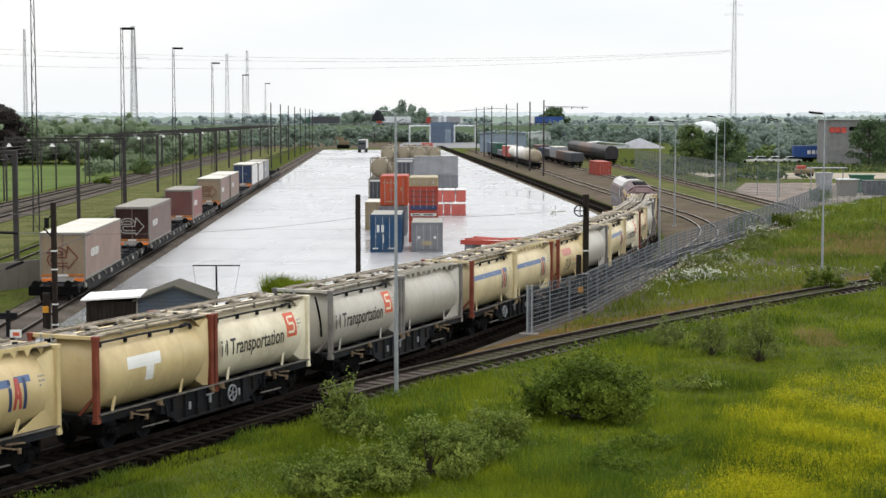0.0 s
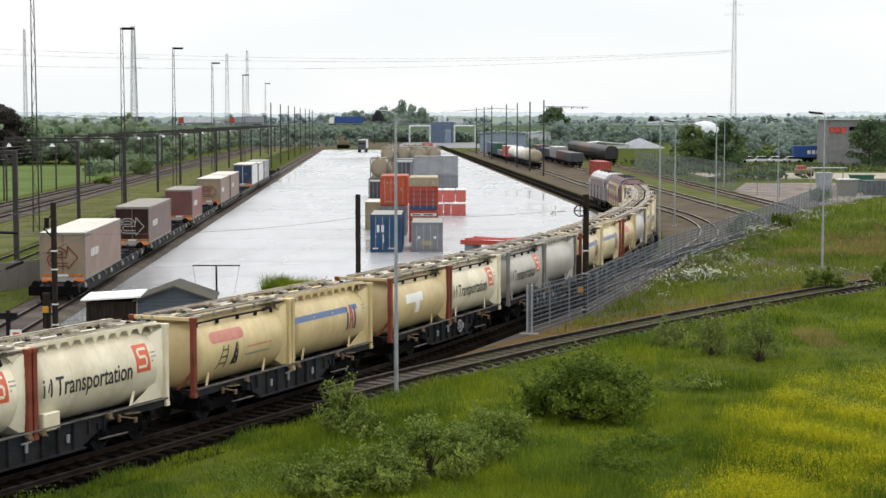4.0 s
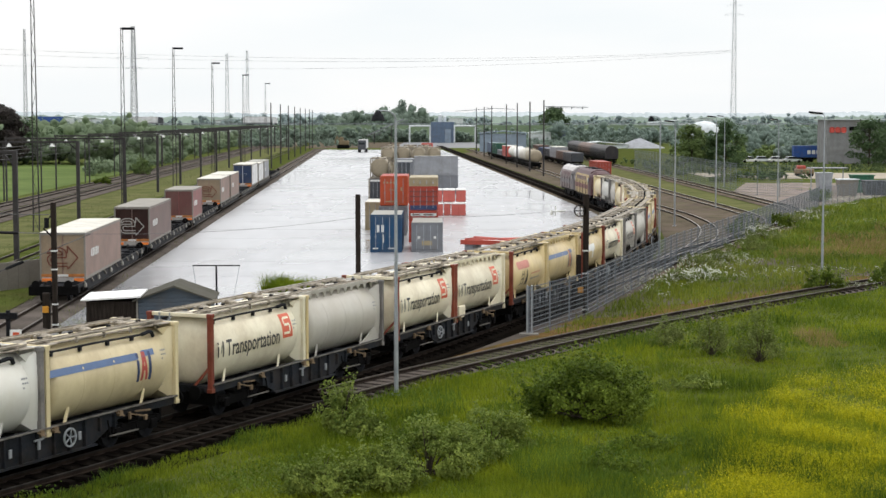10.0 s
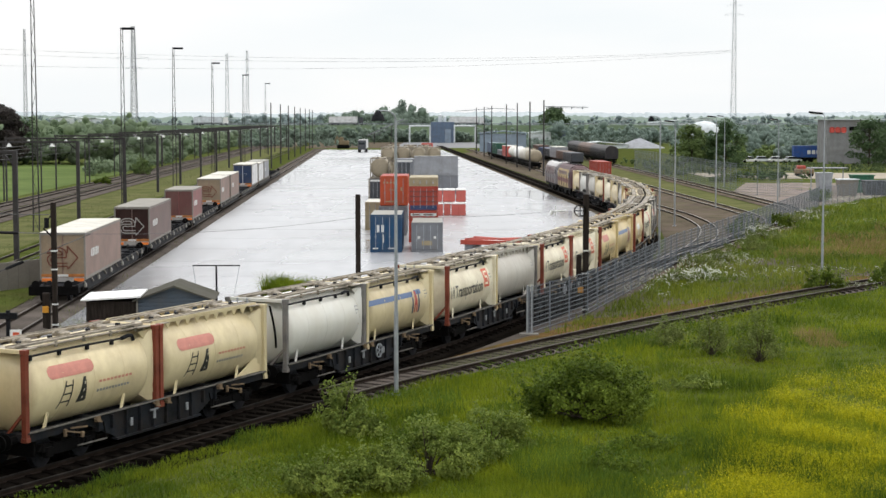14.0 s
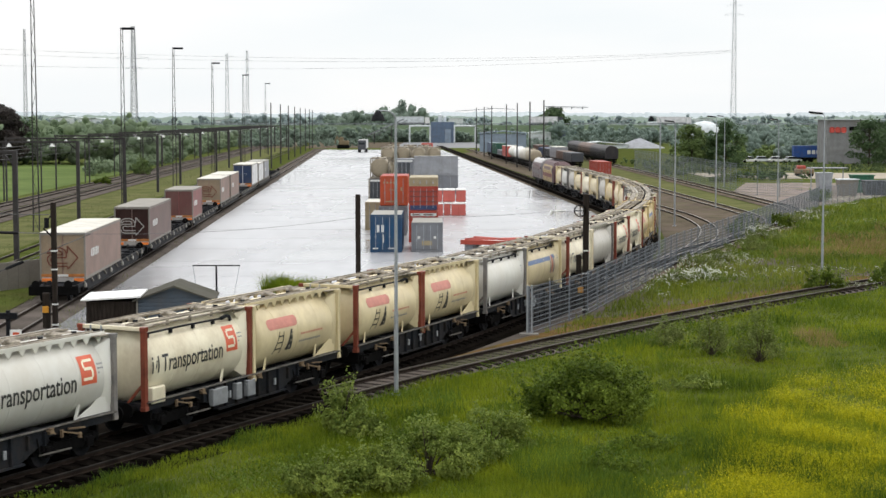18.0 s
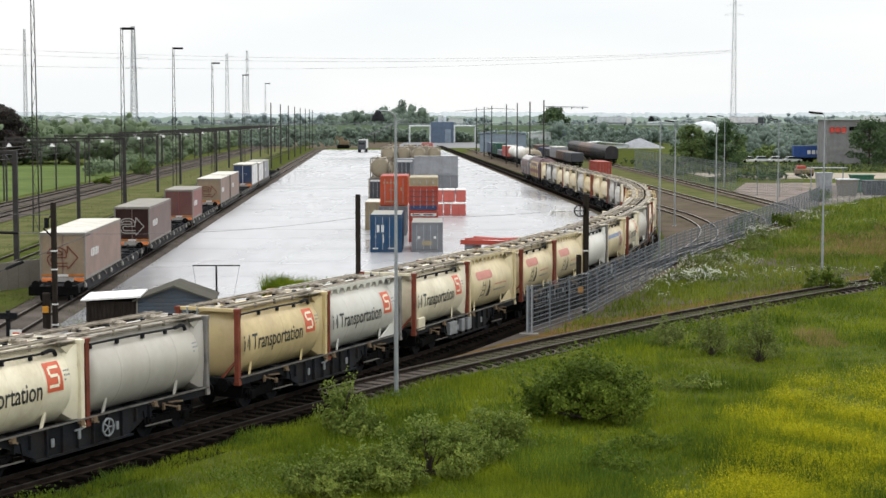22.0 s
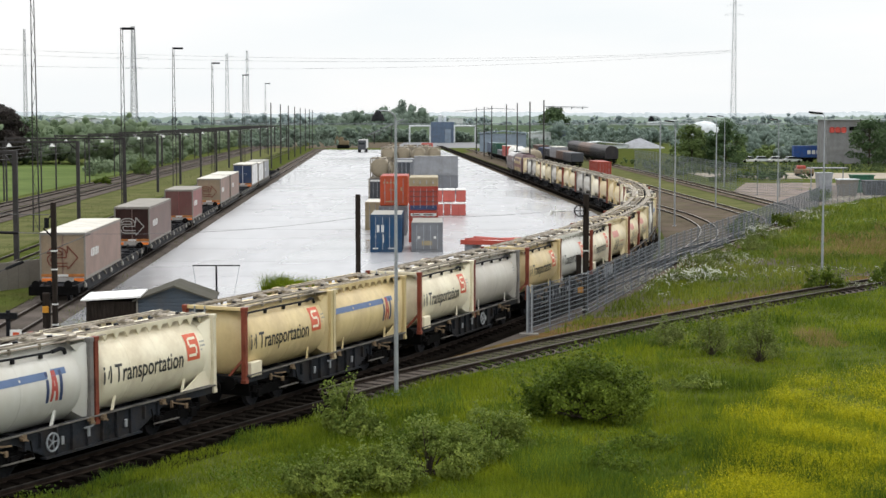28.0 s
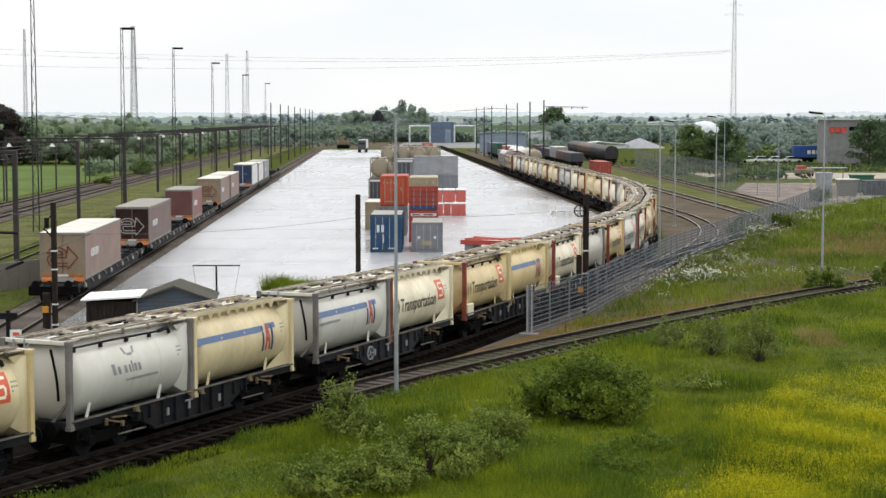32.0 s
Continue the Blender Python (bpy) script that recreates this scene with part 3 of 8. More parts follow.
SQ = [(5.12, 5.87, -0.10, 0.78, 0.0)]
SQ_IN = [(4.95, 5.38, 0.45, 0.54, 0.0), (4.88, 4.97, 0.28, 0.49, 0.0), (4.93, 5.30, 0.20, 0.29, 0.0), (5.26, 5.35, -0.02, 0.22, 0.0), (4.84, 5.29, -0.10, -0.01, 0.0)]
SQ_IN = [(a + 0.37, b + 0.37, c + 0.12, d + 0.12, e) for a, b, c, d, e in SQ_IN]
SMALL = [(5.95 + 0.10 * (i % 3), 5.95 + 0.10 * (i % 3) + 0.07, 0.42 - 0.13 * (i // 3), 0.47 - 0.13 * (i // 3), 0.0) for i in range(7)]
STRIPE = [(0.25, 4.7, 0.30, 0.52, 0.0), (4.92, 5.6, 0.36, 0.56, 0.0)]
EMBLEM_RED = [(4.80, 4.92, -0.38, 0.52, 0.10), (5.06, 5.18, -0.38, 0.52, -0.10), (4.86, 5.12, -0.08, 0.06, 0.0), (4.90, 5.08, 0.40, 0.52, 0.0)]
EMBLEM_BLUE = [(4.60, 4.73, -0.40, 0.28, 0.0), (4.60, 4.73, 0.36, 0.50, 0.0), (5.24, 5.38, -0.40, 0.50, 0.0)]
LADDER_PILL = [(1.30 - i, 3.30 + i, 0.26 + a, 0.26 + b, 0.0) for i, a, b in ((0, 0.0, 0.04), (0.08, 0.04, 0.10), (0.13, 0.10, 0.30), (0.08, 0.30, 0.36), (0, 0.36, 0.40))]
LADDER_DARK = [(1.62, 1.68, -0.66, 0.14, 0.34), (2.14, 2.20, -0.66, 0.14, 0.14), (1.70, 2.20, -0.50, -0.45, 0.0), (1.80, 2.24, -0.27, -0.22, 0.0), (1.90, 2.28, -0.04, 0.01, 0.0)]
ROAD_DARK = [(2.56 + 0.034 * i, 3.02 - 0.012 * i, -0.60 + 0.095 * i, -0.505 + 0.095 * i, 0.03) for i in range(8)]
ROAD_DASH = [(2.79 + 0.04 * i, 2.83 + 0.04 * i, -0.50 + 0.22 * i, -0.42 + 0.22 * i, 0.01) for i in range(3)]
ROAD_TEXT = [(3.62 + 0.2 * i, 3.76 + 0.2 * i, -0.12, -0.05, 0.0) for i in range(9)]
ROAD_TEXT2 = [(3.55 + 0.16 * i, 3.66 + 0.16 * i, -0.40, -0.32, 0.0) for i in range(11)]
PLAIN_PATCH = [(1.7, 3.6, 0.06, 0.44, 0.05), (2.75, 3.2, -0.40, 0.06, 0.0)]
GREY_WORD = word_bars(2.3, -0.02, 0.24, [0.28, 0.24, -0.10, 0.26, 0.17, 0.13, 0.22, 0.22], (0, 5))
GREY_SMALL = [(3.0 + 0.13 * i, 3.09 + 0.13 * i, -0.28, -0.20, 0.0) for i in range(14)]
GREY_MARK = [(3.05, 3.17, 0.55, 0.78, -0.1), (3.17, 3.45, 0.50, 0.58, 0.0), (3.45, 3.57, 0.55, 0.78, 0.1)]
WEB_SMALL = [(0.35 + 0.15 * i, 0.46 + 0.15 * i, 0.02, 0.12, 0.0) for i in range(12)]

MARKS = {
    "letters": [("emblem_stroke", LONG_WORD, "lettering"), ("emblem_square", SQ, "logored"), ("emblem_inlay", SQ_IN, "ivory"), ("data_marking", SMALL, "greymark")],
    "stripe": [("blue_stripe", STRIPE, "logoblue"), ("emblem_red", EMBLEM_RED, "emblemred"), ("emblem_blue", EMBLEM_BLUE, "navy"), ("data_marking", SMALL, "greymark")],
    "webstripe": [("blue_stripe", STRIPE, "logoblue"), ("emblem_red", EMBLEM_RED, "emblemred"), ("emblem_blue", EMBLEM_BLUE, "navy"), ("data_marking", WEB_SMALL, "greymark")],
    "ladder": [("red_pill", LADDER_PILL, "logopink"), ("ladder_mark", LADDER_DARK, "lettering"), ("road_mark", ROAD_DARK, "lettering"), ("road_dash", ROAD_DASH, "ivory"), ("small_print", ROAD_TEXT, "logopink"), ("small_print", ROAD_TEXT2, "greymark")],
    "patch": [("white_patch", PLAIN_PATCH, "white")],
    "grey": [("lettering", GREY_WORD, "greymark"), ("small_print", GREY_SMALL, "greymark"), ("emblem_mark", GREY_MARK, "greymark"), ("data_marking", SMALL, "greymark")],
    "none": [("data_marking", SMALL, "greymark")],
}
LOOK = {"letters": "black lettering and red square", "stripe": "blue stripe and red emblem", "webstripe": "blue stripe and grey lettering",
        "ladder": "red pill and ladder mark", "patch": "painted-over white patch", "grey": "grey lettering", "none": "unmarked shell"}
COLOUR = {"cream": "cream", "ivory": "ivory", "yellowcream": "yellowed", "tankgrey": "grey", "tankwhite": "white"}

CZ = 0.10 + 1.25       # shell's axis over the container's foot
mesh_store = {}


def shared(key, make):
    if key not in mesh_store:
        mesh_store[key] = make()
    return mesh_store[key]


def shell_mesh(paint):
    L, r = TANK_L, TANK_R
    prof = [(0.16, 0.02), (0.17, 0.35), (0.22, 0.68), (0.33, 1.0), (0.47, 1.16), (0.62, r)]
    for x in (1.75, 3.2, 4.65):
        prof += [(x - 0.04, r), (x - 0.03, r + 0.006), (x + 0.03, r + 0.006), (x + 0.04, r)]
    prof += [(L - a, b) for a, b in [(0.62, r), (0.47, 1.16), (0.33, 1.0), (0.22, 0.68), (0.17, 0.35), (0.16, 0.02)]]
    return shade(MB().lathe(prof, 40).mesh("shell", M[paint]), 30)


def post_mesh(paint):
    """Corner post with its two castings."""
    mb = MB().box(0, 0, 1.30, 0.17, 0.17, 2.6, 0.012)
    for z in (0.06, 2.54):
        mb.box(0, 0, z, 0.20, 0.20, 0.13, 0.01)
    return mb.mesh("corner_post", M[paint])


def beam_mesh(paint):
    """Cross beam of an end frame, with two corner gussets."""
    mb = MB().box(0, 0, 0, 0.11, 2.2, 0.12, 0.01)
    return mb.mesh("cross_beam", M[paint])


def brace_mesh(paint):
    return MB().bar((0, 1.10, 0.80), (0, 0.50, 0.14), 0.08).mesh("brace", M[paint])


def walkway_mesh(l, w):
    mb = MB().box(0, 0, 0, l, w, 0.03)
    for s in (-1, 1):
        mb.box(0, s * w / 2, 0.02, l, 0.03, 0.06)
    return mb.mesh("walkway", M["walkway"])


def bracket_mesh(paint):
    """Toothed row of brackets that carries the walkway, with its upstand."""
    mb = MB().box(3.2, 0, 0.0, 6.15, 0.04, 0.12)
    for i in range(11):
        x = 0.4 + 0.56 * i
        mb.prism([(x - 0.15, -0.05), (x + 0.15, -0.05), (x, -0.26)], -0.02, 0.02)
    return mb.mesh("walkway_bracket", M[paint])


def rail_mesh():
    """Low handrail tube with knobs along the top edge."""
    mb = MB().tube((0.2, 0, 0), (6.2, 0, 0), 0.035, n=6)
    for i in range(5):
        x = 0.6 + 1.3 * i
        mb.tube((x, 0, -0.10), (x, 0, 0.07), 0.05, n=6)
    return mb.mesh("top_rail", M["walkway"])


def hatch_mesh():
    mb = MB().lathe([(0.0, 0.27), (0.12, 0.27), (0.14, 0.24), (0.18, 0.05), (0.185, 0.0)], 16, "z")
    mb.bar((-0.32, -0.05, 0.16), (0.32, 0.05, 0.16), 0.05)
    return shade(mb.mesh("hatch", M["walkway"]))


def valve_mesh():
    return shade(MB().tube((0, 0, 0), (0, 0, 0.14), 0.05).tube((0, 0, 0.14), (0, 0, 0.2), 0.08, n=8).mesh("valve", M["darksteel"]))


def foot_rail_mesh(paint, l):
    return MB().box(l / 2, 0, 0.08, l, 0.09, 0.10, 0.01).mesh("side_rail", M[paint])


def skirt_mesh(paint):
    return MB().prism([(-0.08, 0.05), (-1.86, 0.05), (-1.80, 0.22), (-1.15, 0.50), (-0.62, 0.78), (-0.08, 1.02)], -0.02, 0.02).mesh("skirt", M[paint])


def top_pipe_mesh():
    """Dark drain pipe along the shell's shoulder with an elbow at its end."""
    mb = MB()
    pts = [(0.45, 0, 0), (2.6, 0, 0.02), (4.9, 0, 0.0), (5.25, 0, 0.05), (5.42, 0, 0.02), (5.5, 0, -0.12)]
    for p, q in zip(pts, pts[1:]):
        mb.tube(p, q, 0.035 if p[0] < 4.8 else 0.06, n=6)
    for x in (0.6, 1.9, 3.2, 4.4):
        mb.box(x, 0, -0.05, 0.10, 0.09, 0.16)
    return mb.mesh("drain_pipe", M["darksteel"])


def collar_mesh(paint):
    """Collar plate that ties the shell into the front end frame."""
    mb = MB()
    L = TANK_L
    n = 32
    vs, fs = [], []
    for i in range(n + 1):
        a = math.pi * 2 * i / n
        c, s2 = math.cos(a), math.sin(a)
        k = 1.0 / max(abs(c), abs(s2))
        vs += [(L - 0.60, -c * TANK_R * 0.997, s2 * TANK_R * 0.997 + CZ), (L - 0.10, -max(-1.14, min(1.14, c * k * 1.14)), max(-1.2, min(1.2, s2 * k * 1.22)) + 1.3)]
    for i in range(n):
        fs.append((2 * i, 2 * i + 1, 2 * i + 3, 2 * i + 2))
    mb.add(vs, fs)
    return shade(mb.mesh("collar", M[paint]), 50)


def box_mesh():
    return MB().box(0, 0, 0, 0.72, 0.22, 0.52, 0.03).mesh("valve_box", M["ivory"])


def ladder_mesh():
    mb = MB()
    for y in (0.35, 0.75):
        mb.bar((0, y, 0.1), (0, y, 2.6), 0.04)
    for i in range(8):
        mb.bar((0, 0.35, 0.3 + 0.29 * i), (0, 0.75, 0.3 + 0.29 * i), 0.03)
    return mb.mesh("ladder", M["galv"])


def hose_mesh():
    """Black hose that hangs from the top of the rear dish."""
    mb = MB()
    pts = [Vector((0.05, -0.55 - 0.25 * math.sin(1.6 * t), 2.35 - 1.5 * t)) for t in (0, 0.2, 0.4, 0.6, 0.8, 1.0)]
    for p, q in zip(pts, pts[1:]):
        mb.tube(p, q, 0.04, n=6)
    return mb.mesh("hose", M["black"])


def tank_container(paint, frame_a, frame_b, marks, box=False, toothed=False, where="on a wagon", group="tank containers of the train", m=None):
    """x runs along the train from the rear end; the marked side looks to -y, which is the train's right."""
    top = empty("tank_container", m or Matrix.Identity(4), f"{COLOUR[paint]} tank container with {LOOK[marks]} {where}", "tank container", group)
    sh = part("shell", shared(("shell", paint), lambda: shell_mesh(paint)), None, top, m=pose(0, 0, CZ))
    for name, rects, ink in MARKS[marks]:
        part(name, shared((marks, name, id(rects)), lambda: decal(rects, TANK_R + (0.018 if name in ("emblem_inlay", "road_dash") else 0.008)).mesh(name, M[ink])), None, sh)
    if marks == "letters":
        part("lettering", shared("long_word", lambda: word_mesh("Transportation", 0.98, -0.24, 3.55, 0.54, "lettering")), None, sh, "black lettering")
    for x, q in ((0.09, frame_a), (TANK_L - 0.09, frame_b)):
        for y in (-1.17, 1.17):
            part("corner_post", shared(("post", q), lambda: post_mesh(q)), None, top, "red oxide steel corner post" if q == "redpost" else "", m=pose(x, y, 0))
        for z in (0.08, 2.54):
            part("cross_beam", shared(("beam", paint), lambda: beam_mesh(paint)), None, top, m=pose(x, 0, z))
        for k in (0, 180):
            part("brace", shared(("brace", q), lambda: brace_mesh(q)), None, top, m=pose(x, 0, 0, 0, 0, k))
    for x, k in ((0, 1), (TANK_L, -1)):
        for y in (-1, 1):
            turn = 0 if k == 1 else 180
            part("side_rail", shared(("rail", paint, k), lambda: foot_rail_mesh(paint, 1.0 if k == 1 else 1.95)), None, top, m=pose(x, y * 1.14, 0, 0, 0, turn))
            part("support_leg", shared(("leg", paint, y), lambda: MB().bar((0, 0, 0.10), (0.46, -y * 0.16, 0.70), 0.05, 0.14).mesh("support_leg", M[paint])), None, top, m=pose(0.85 if k == 1 else TANK_L - 1.92, y * 1.14, 0))
    if toothed:
        for y in (-1.06, 1.06):
            part("skirt", shared(("skirt", paint), lambda: skirt_mesh(paint)), None, top, m=pose(TANK_L, y, 0))
    else:
        for y in (-0.99, 0.99):
            part("end_plate", shared(("end_plate", paint), lambda: MB().prism([(-0.10, 2.48), (-0.75, 2.44), (-0.10, 1.9)], -0.015, 0.015).mesh("end_plate", M[paint])), None, top, m=pose(TANK_L, y, 0))
    part("collar", shared(("collar", paint), lambda: collar_mesh(paint)), None, top)
    for y in (-0.62, 0.62):
        part("walkway", shared("walkway", lambda: walkway_mesh(6.1, 0.30)), None, top, m=pose(3.2, y, 2.62))
        if toothed:
            part("walkway_bracket", shared(("bracket", paint), lambda: bracket_mesh(paint)), None, top, m=pose(0, y * 1.42, 2.60))
        else:
            part("top_rail", shared("top_rail", rail_mesh), None, top, m=pose(0, y * 1.34, 2.55))
            part("drain_pipe", shared("drain_pipe", top_pipe_mesh), None, top, m=pose(0, y * 1.52, 2.34))
    for x in (0.42, TANK_L - 0.42):
        part("end_platform", shared("platform", lambda: MB().box(0, 0, 0, 0.72, 2.15, 0.03).mesh("end_platform", M["walkway"])), None, top, m=pose(x, 0, 2.57))
    for x in (1.4, 3.2, 5.0):
        part("hatch", shared("hatch", hatch_mesh), None, top, m=pose(x, 0, 2.55))
    for x in (0.9, 2.3, 4.1, 5.6):
        part("valve", shared("valve", valve_mesh), None, top, m=pose(x, -0.3, 2.5))
    part("ladder", shared("ladder", ladder_mesh), None, top)
    if frame_a == "dullpost":
        part("hose", shared("hose", hose_mesh), None, top)
    if box:
        part("valve_box", shared("valve_box", box_mesh), None, top, m=pose(0.75, -1.16, 0.42))
    return top


# the wagon: fish-bellied side sills, deck beams, two bogies
WL = PITCH - 1.15


def sill_mesh(y):
    mb = MB()
    outline = [(0.1, 1.18), (0.1, 0.92), (3.0, 0.92), (4.3, 0.36), (8.64, 0.36), (9.94, 0.92), (12.84, 0.92), (12.84, 1.18)]
    mb.prism(outline, y - 0.03, y + 0.03)
    mb.box(6.47, y, 1.17, 12.75, 0.20, 0.05)
    mb.prism([(4.2, 0.30), (8.74, 0.30), (8.74, 0.36), (4.2, 0.36)], y - 0.12, y + 0.12)
    for i in range(10):
        mb.box(3.3 + 0.70 * i, y, 0.76 if 1 < i < 8 else 0.9, 0.06, 0.26, 0.78 if 1 < i < 8 else 0.4)
    return mb.mesh("side_sill", M["sillsteel"])


def beams_mesh():
    mb = MB()
    mb.box(6.47, 0, 1.02, 12.85, 0.5, 0.24)
    for x in (0.2, 3.3, 6.47, 9.7, 12.74):
        mb.box(x, 0, 1.04, 0.3, 2.3, 0.22)
    return mb.mesh("deck_beam", M["darksteel"])


def bogie_mesh():
    mb = MB()
    for y in (-1.0, 1.0):
        mb.prism([(-1.35, 0.55), (-1.2, 0.72), (-0.5, 0.66), (0.5, 0.66), (1.2, 0.72), (1.35, 0.55), (0.6, 0.34), (-0.6, 0.34)], y - 0.07, y + 0.07)
        for x in (-0.9, 0.9):
            mb.box(x, y * 1.06, 0.46, 0.32, 0.2, 0.3, 0.03)
            for k in (-0.22, 0.22):
                mb.tube((x + k, y * 1.04, 0.5), (x + k, y * 1.04, 0.72), 0.09, n=6)
    mb.box(0, 0, 0.62, 0.5, 2.0, 0.25)
    return mb.mesh("bogie_frame", M["black"])


def wheelset_mesh():
    mb = MB()
    for y in (-0.75, 0.75):
        s = 1 if y > 0 else -1
        mb.lathe([(y + 0.07 * s, 0.0), (y + 0.07 * s, 0.40), (y + 0.07 * s, 0.46), (y - 0.06 * s, 0.46), (y - 0.06 * s, 0.49), (y - 0.09 * s, 0.49), (y - 0.09 * s, 0.0)], 20, "y")
        for k in range(3):
            mb.box(0.2 * math.cos(2.1 * k), y + 0.085 * s, 0.2 * math.sin(2.1 * k), 0.12, 0.02, 0.12)
    mb.tube((0, -0.75, 0), (0, 0.75, 0), 0.08)
    return shade(mb.mesh("wheelset", M["darksteel"]))


def buffer_mesh():
    return shade(MB().tube((0, 0, 1.0), (0.38, 0, 1.0), 0.11, n=10).tube((0.38, 0, 1.0), (0.43, 0, 1.0), 0.23, n=14).mesh("buffer", M["black"]))


def coupling_mesh():
    return MB().bar((0, 0, 1.0), (0.6, 0, 0.92), 0.1).mesh("coupling", M["black"])


def end_gear(top, x, turn):
    for y in (-0.88, 0.88):
        part("buffer", shared("buffer", buffer_mesh), None, top, m=pose(x, y, 0, 0, 0, turn))
    part("coupling", shared("coupling", coupling_mesh), None, top, m=pose(x, 0, 0, 0, 0, turn))


def lock_mesh():
    return MB().box(0, 0, 0.06, 0.16, 0.12, 0.16).bar((-0.18, -0.02, 0.10), (0.16, -0.03, -0.04), 0.05).mesh("lock", M["rust"])


def lever_mesh():
    return MB().bar((-0.5, 0.05, 0.06), (0.25, -0.02, -0.12), 0.045).bar((-0.25, 0, 0.10), (0.5, 0, 0.03), 0.045).box(0.25, -0.02, -0.16, 0.12, 0.08, 0.16, 0.01).box(-0.5, 0.02, 0.0, 0.09, 0.08, 0.22, 0.01).mesh("brake_lever", M["rust"])


def handwheel_mesh():
    mb = MB()
    for i in range(16):
        a, b = 2 * math.pi * i / 16, 2 * math.pi * (i + 1) / 16
        mb.bar((0.26 * math.cos(a), 0, 0.26 * math.sin(a)), (0.26 * math.cos(b), 0, 0.26 * math.sin(b)), 0.045)
    for i in range(5):
        a = 2 * math.pi * i / 5
        mb.bar((0, 0, 0), (0.26 * math.cos(a), 0, 0.26 * math.sin(a)), 0.03)
    return mb.mesh("handbrake_wheel", M["galv"])


def step_mesh():
    return MB().bar((-0.7, 0, 0.48), (0.7, 0, 0.46), 0.04).mesh("step_bar", M["wornedge"])


def hanger_mesh():
    return MB().bar((0, 0, 0.46), (0, 0.1, 0.95), 0.03).mesh("step_hanger", M["black"])


def rigging_mesh():
    """Air tanks, rods, cross pieces between the sills, added black against the lit ground."""
    mb = MB()
    for y in (-0.55, 0.55):
        mb.tube((4.4, y, 0.62), (6.2, y, 0.62), 0.20, n=10).tube((6.7, y, 0.55), (8.4, y, 0.55), 0.16, n=10)
        mb.box(6.47, y * 1.5, 0.75, 6.0, 0.06, 0.5)
    for x in (4.3, 5.4, 6.47, 7.5, 8.6):
        mb.box(x, 0, 0.72, 0.12, 2.2, 0.5)
    for x in (0.7, 3.5, WL - 3.5, WL - 0.7):
        mb.box(x, 0, 0.62, 0.10, 2.0, 0.45)
    mb.bar((1.0, 0.2, 0.4), (12.0, 0.2, 0.4), 0.06)
    return mb.mesh("brake_rigging", M["black"])


def fitting_mesh(k):
    if k:
        return MB().box(0, 0, 0.80, 0.10, 0.06, 0.30, 0.01).bar((-0.2, 0, 0.92), (0.2, 0, 0.94), 0.05).mesh("brake_fitting", M["greymark"])
    return MB().box(0, 0, 0.74, 0.12, 0.05, 0.24, 0.01).mesh("brake_fitting", M["greymark"])


def wagon(handwheel):
    top = empty("container_wagon", Matrix.Identity(4), "grimy black container flat wagon with fish-bellied sills, rolling", "wagon", "wagons of the train")
    for y in (-1.16, 1.16):
        part("side_sill", shared(("sill", y), lambda: sill_mesh(y)), None, top)
    part("deck_beam", shared("beams", beams_mesh), None, top)
    for x in (2.1, WL - 2.1):
        b = part("bogie", shared("bogie", bogie_mesh), None, top, m=pose(x, 0, 0))
        for k in (-0.9, 0.9):
            part("wheelset", shared("wheelset", wheelset_mesh), None, b, m=pose(k, 0, 0.46))
    part("brake_rigging", shared("rigging", rigging_mesh), None, top)
    for y in (-1.27, 1.27):
        part("deck_edge", shared("deck_edge", lambda: MB().box(WL / 2, 0, 1.19, WL - 0.3, 0.035, 0.045).mesh("deck_edge", M["wornedge"])), None, top, "worn pale edge of the deck", m=pose(0, y, 0))
    for x in (2.95, WL - 2.95):
        part("step_bar", shared("step_bar", step_mesh), None, top, "pale steel step bar", m=pose(x, -1.3, 0))
        for k in (-0.66, 0.66):
            part("step_hanger", shared("step_hanger", hanger_mesh), None, top, m=pose(x + k, -1.3, 0))
    end_gear(top, WL, 0)
    end_gear(top, 0, 180)
    for x, k in ((4.9, 0), (6.1, 1), (7.9, 0)):
        part("brake_fitting", shared(("fitting", k), lambda: fitting_mesh(k)), None, top, "pale dirty brake fitting", m=pose(x, -1.29, 0))
    for x in (3.2, 6.2, 6.8, 9.8):
        part("lock", shared("lock", lock_mesh), None, top, "rusty container lock", m=pose(x, -1.30, 1.04))
    for x in (2.2, 10.8):
        part("brake_lever", shared("lever", lever_mesh), None, top, "rusty brake lever", m=pose(x, -1.30, 0.94))
    if handwheel:
        part("handbrake_wheel", shared("handwheel", handwheel_mesh), None, top, m=pose(7.4 if handwheel == 1 else 4.4, -1.34, 0.78))
    return top


def set_pose(s_rear, length, t, up=0.0, inset=2.1):
    """Pose of a vehicle whose rear end is at s_rear + the way gone: x forward, both bogies on the track."""
    s = s_rear + train_s(t)
    a, b = track(s + inset)[0], track(s + length - inset)[0]
    d = (b - a).normalized()
    p = a - d * inset + Vector((0, 0, up))
    return Matrix(((d.x, -d.y, 0, p.x), (d.y, d.x, 0, p.y), (0, 0, 1, p.z), (0, 0, 0, 1)))


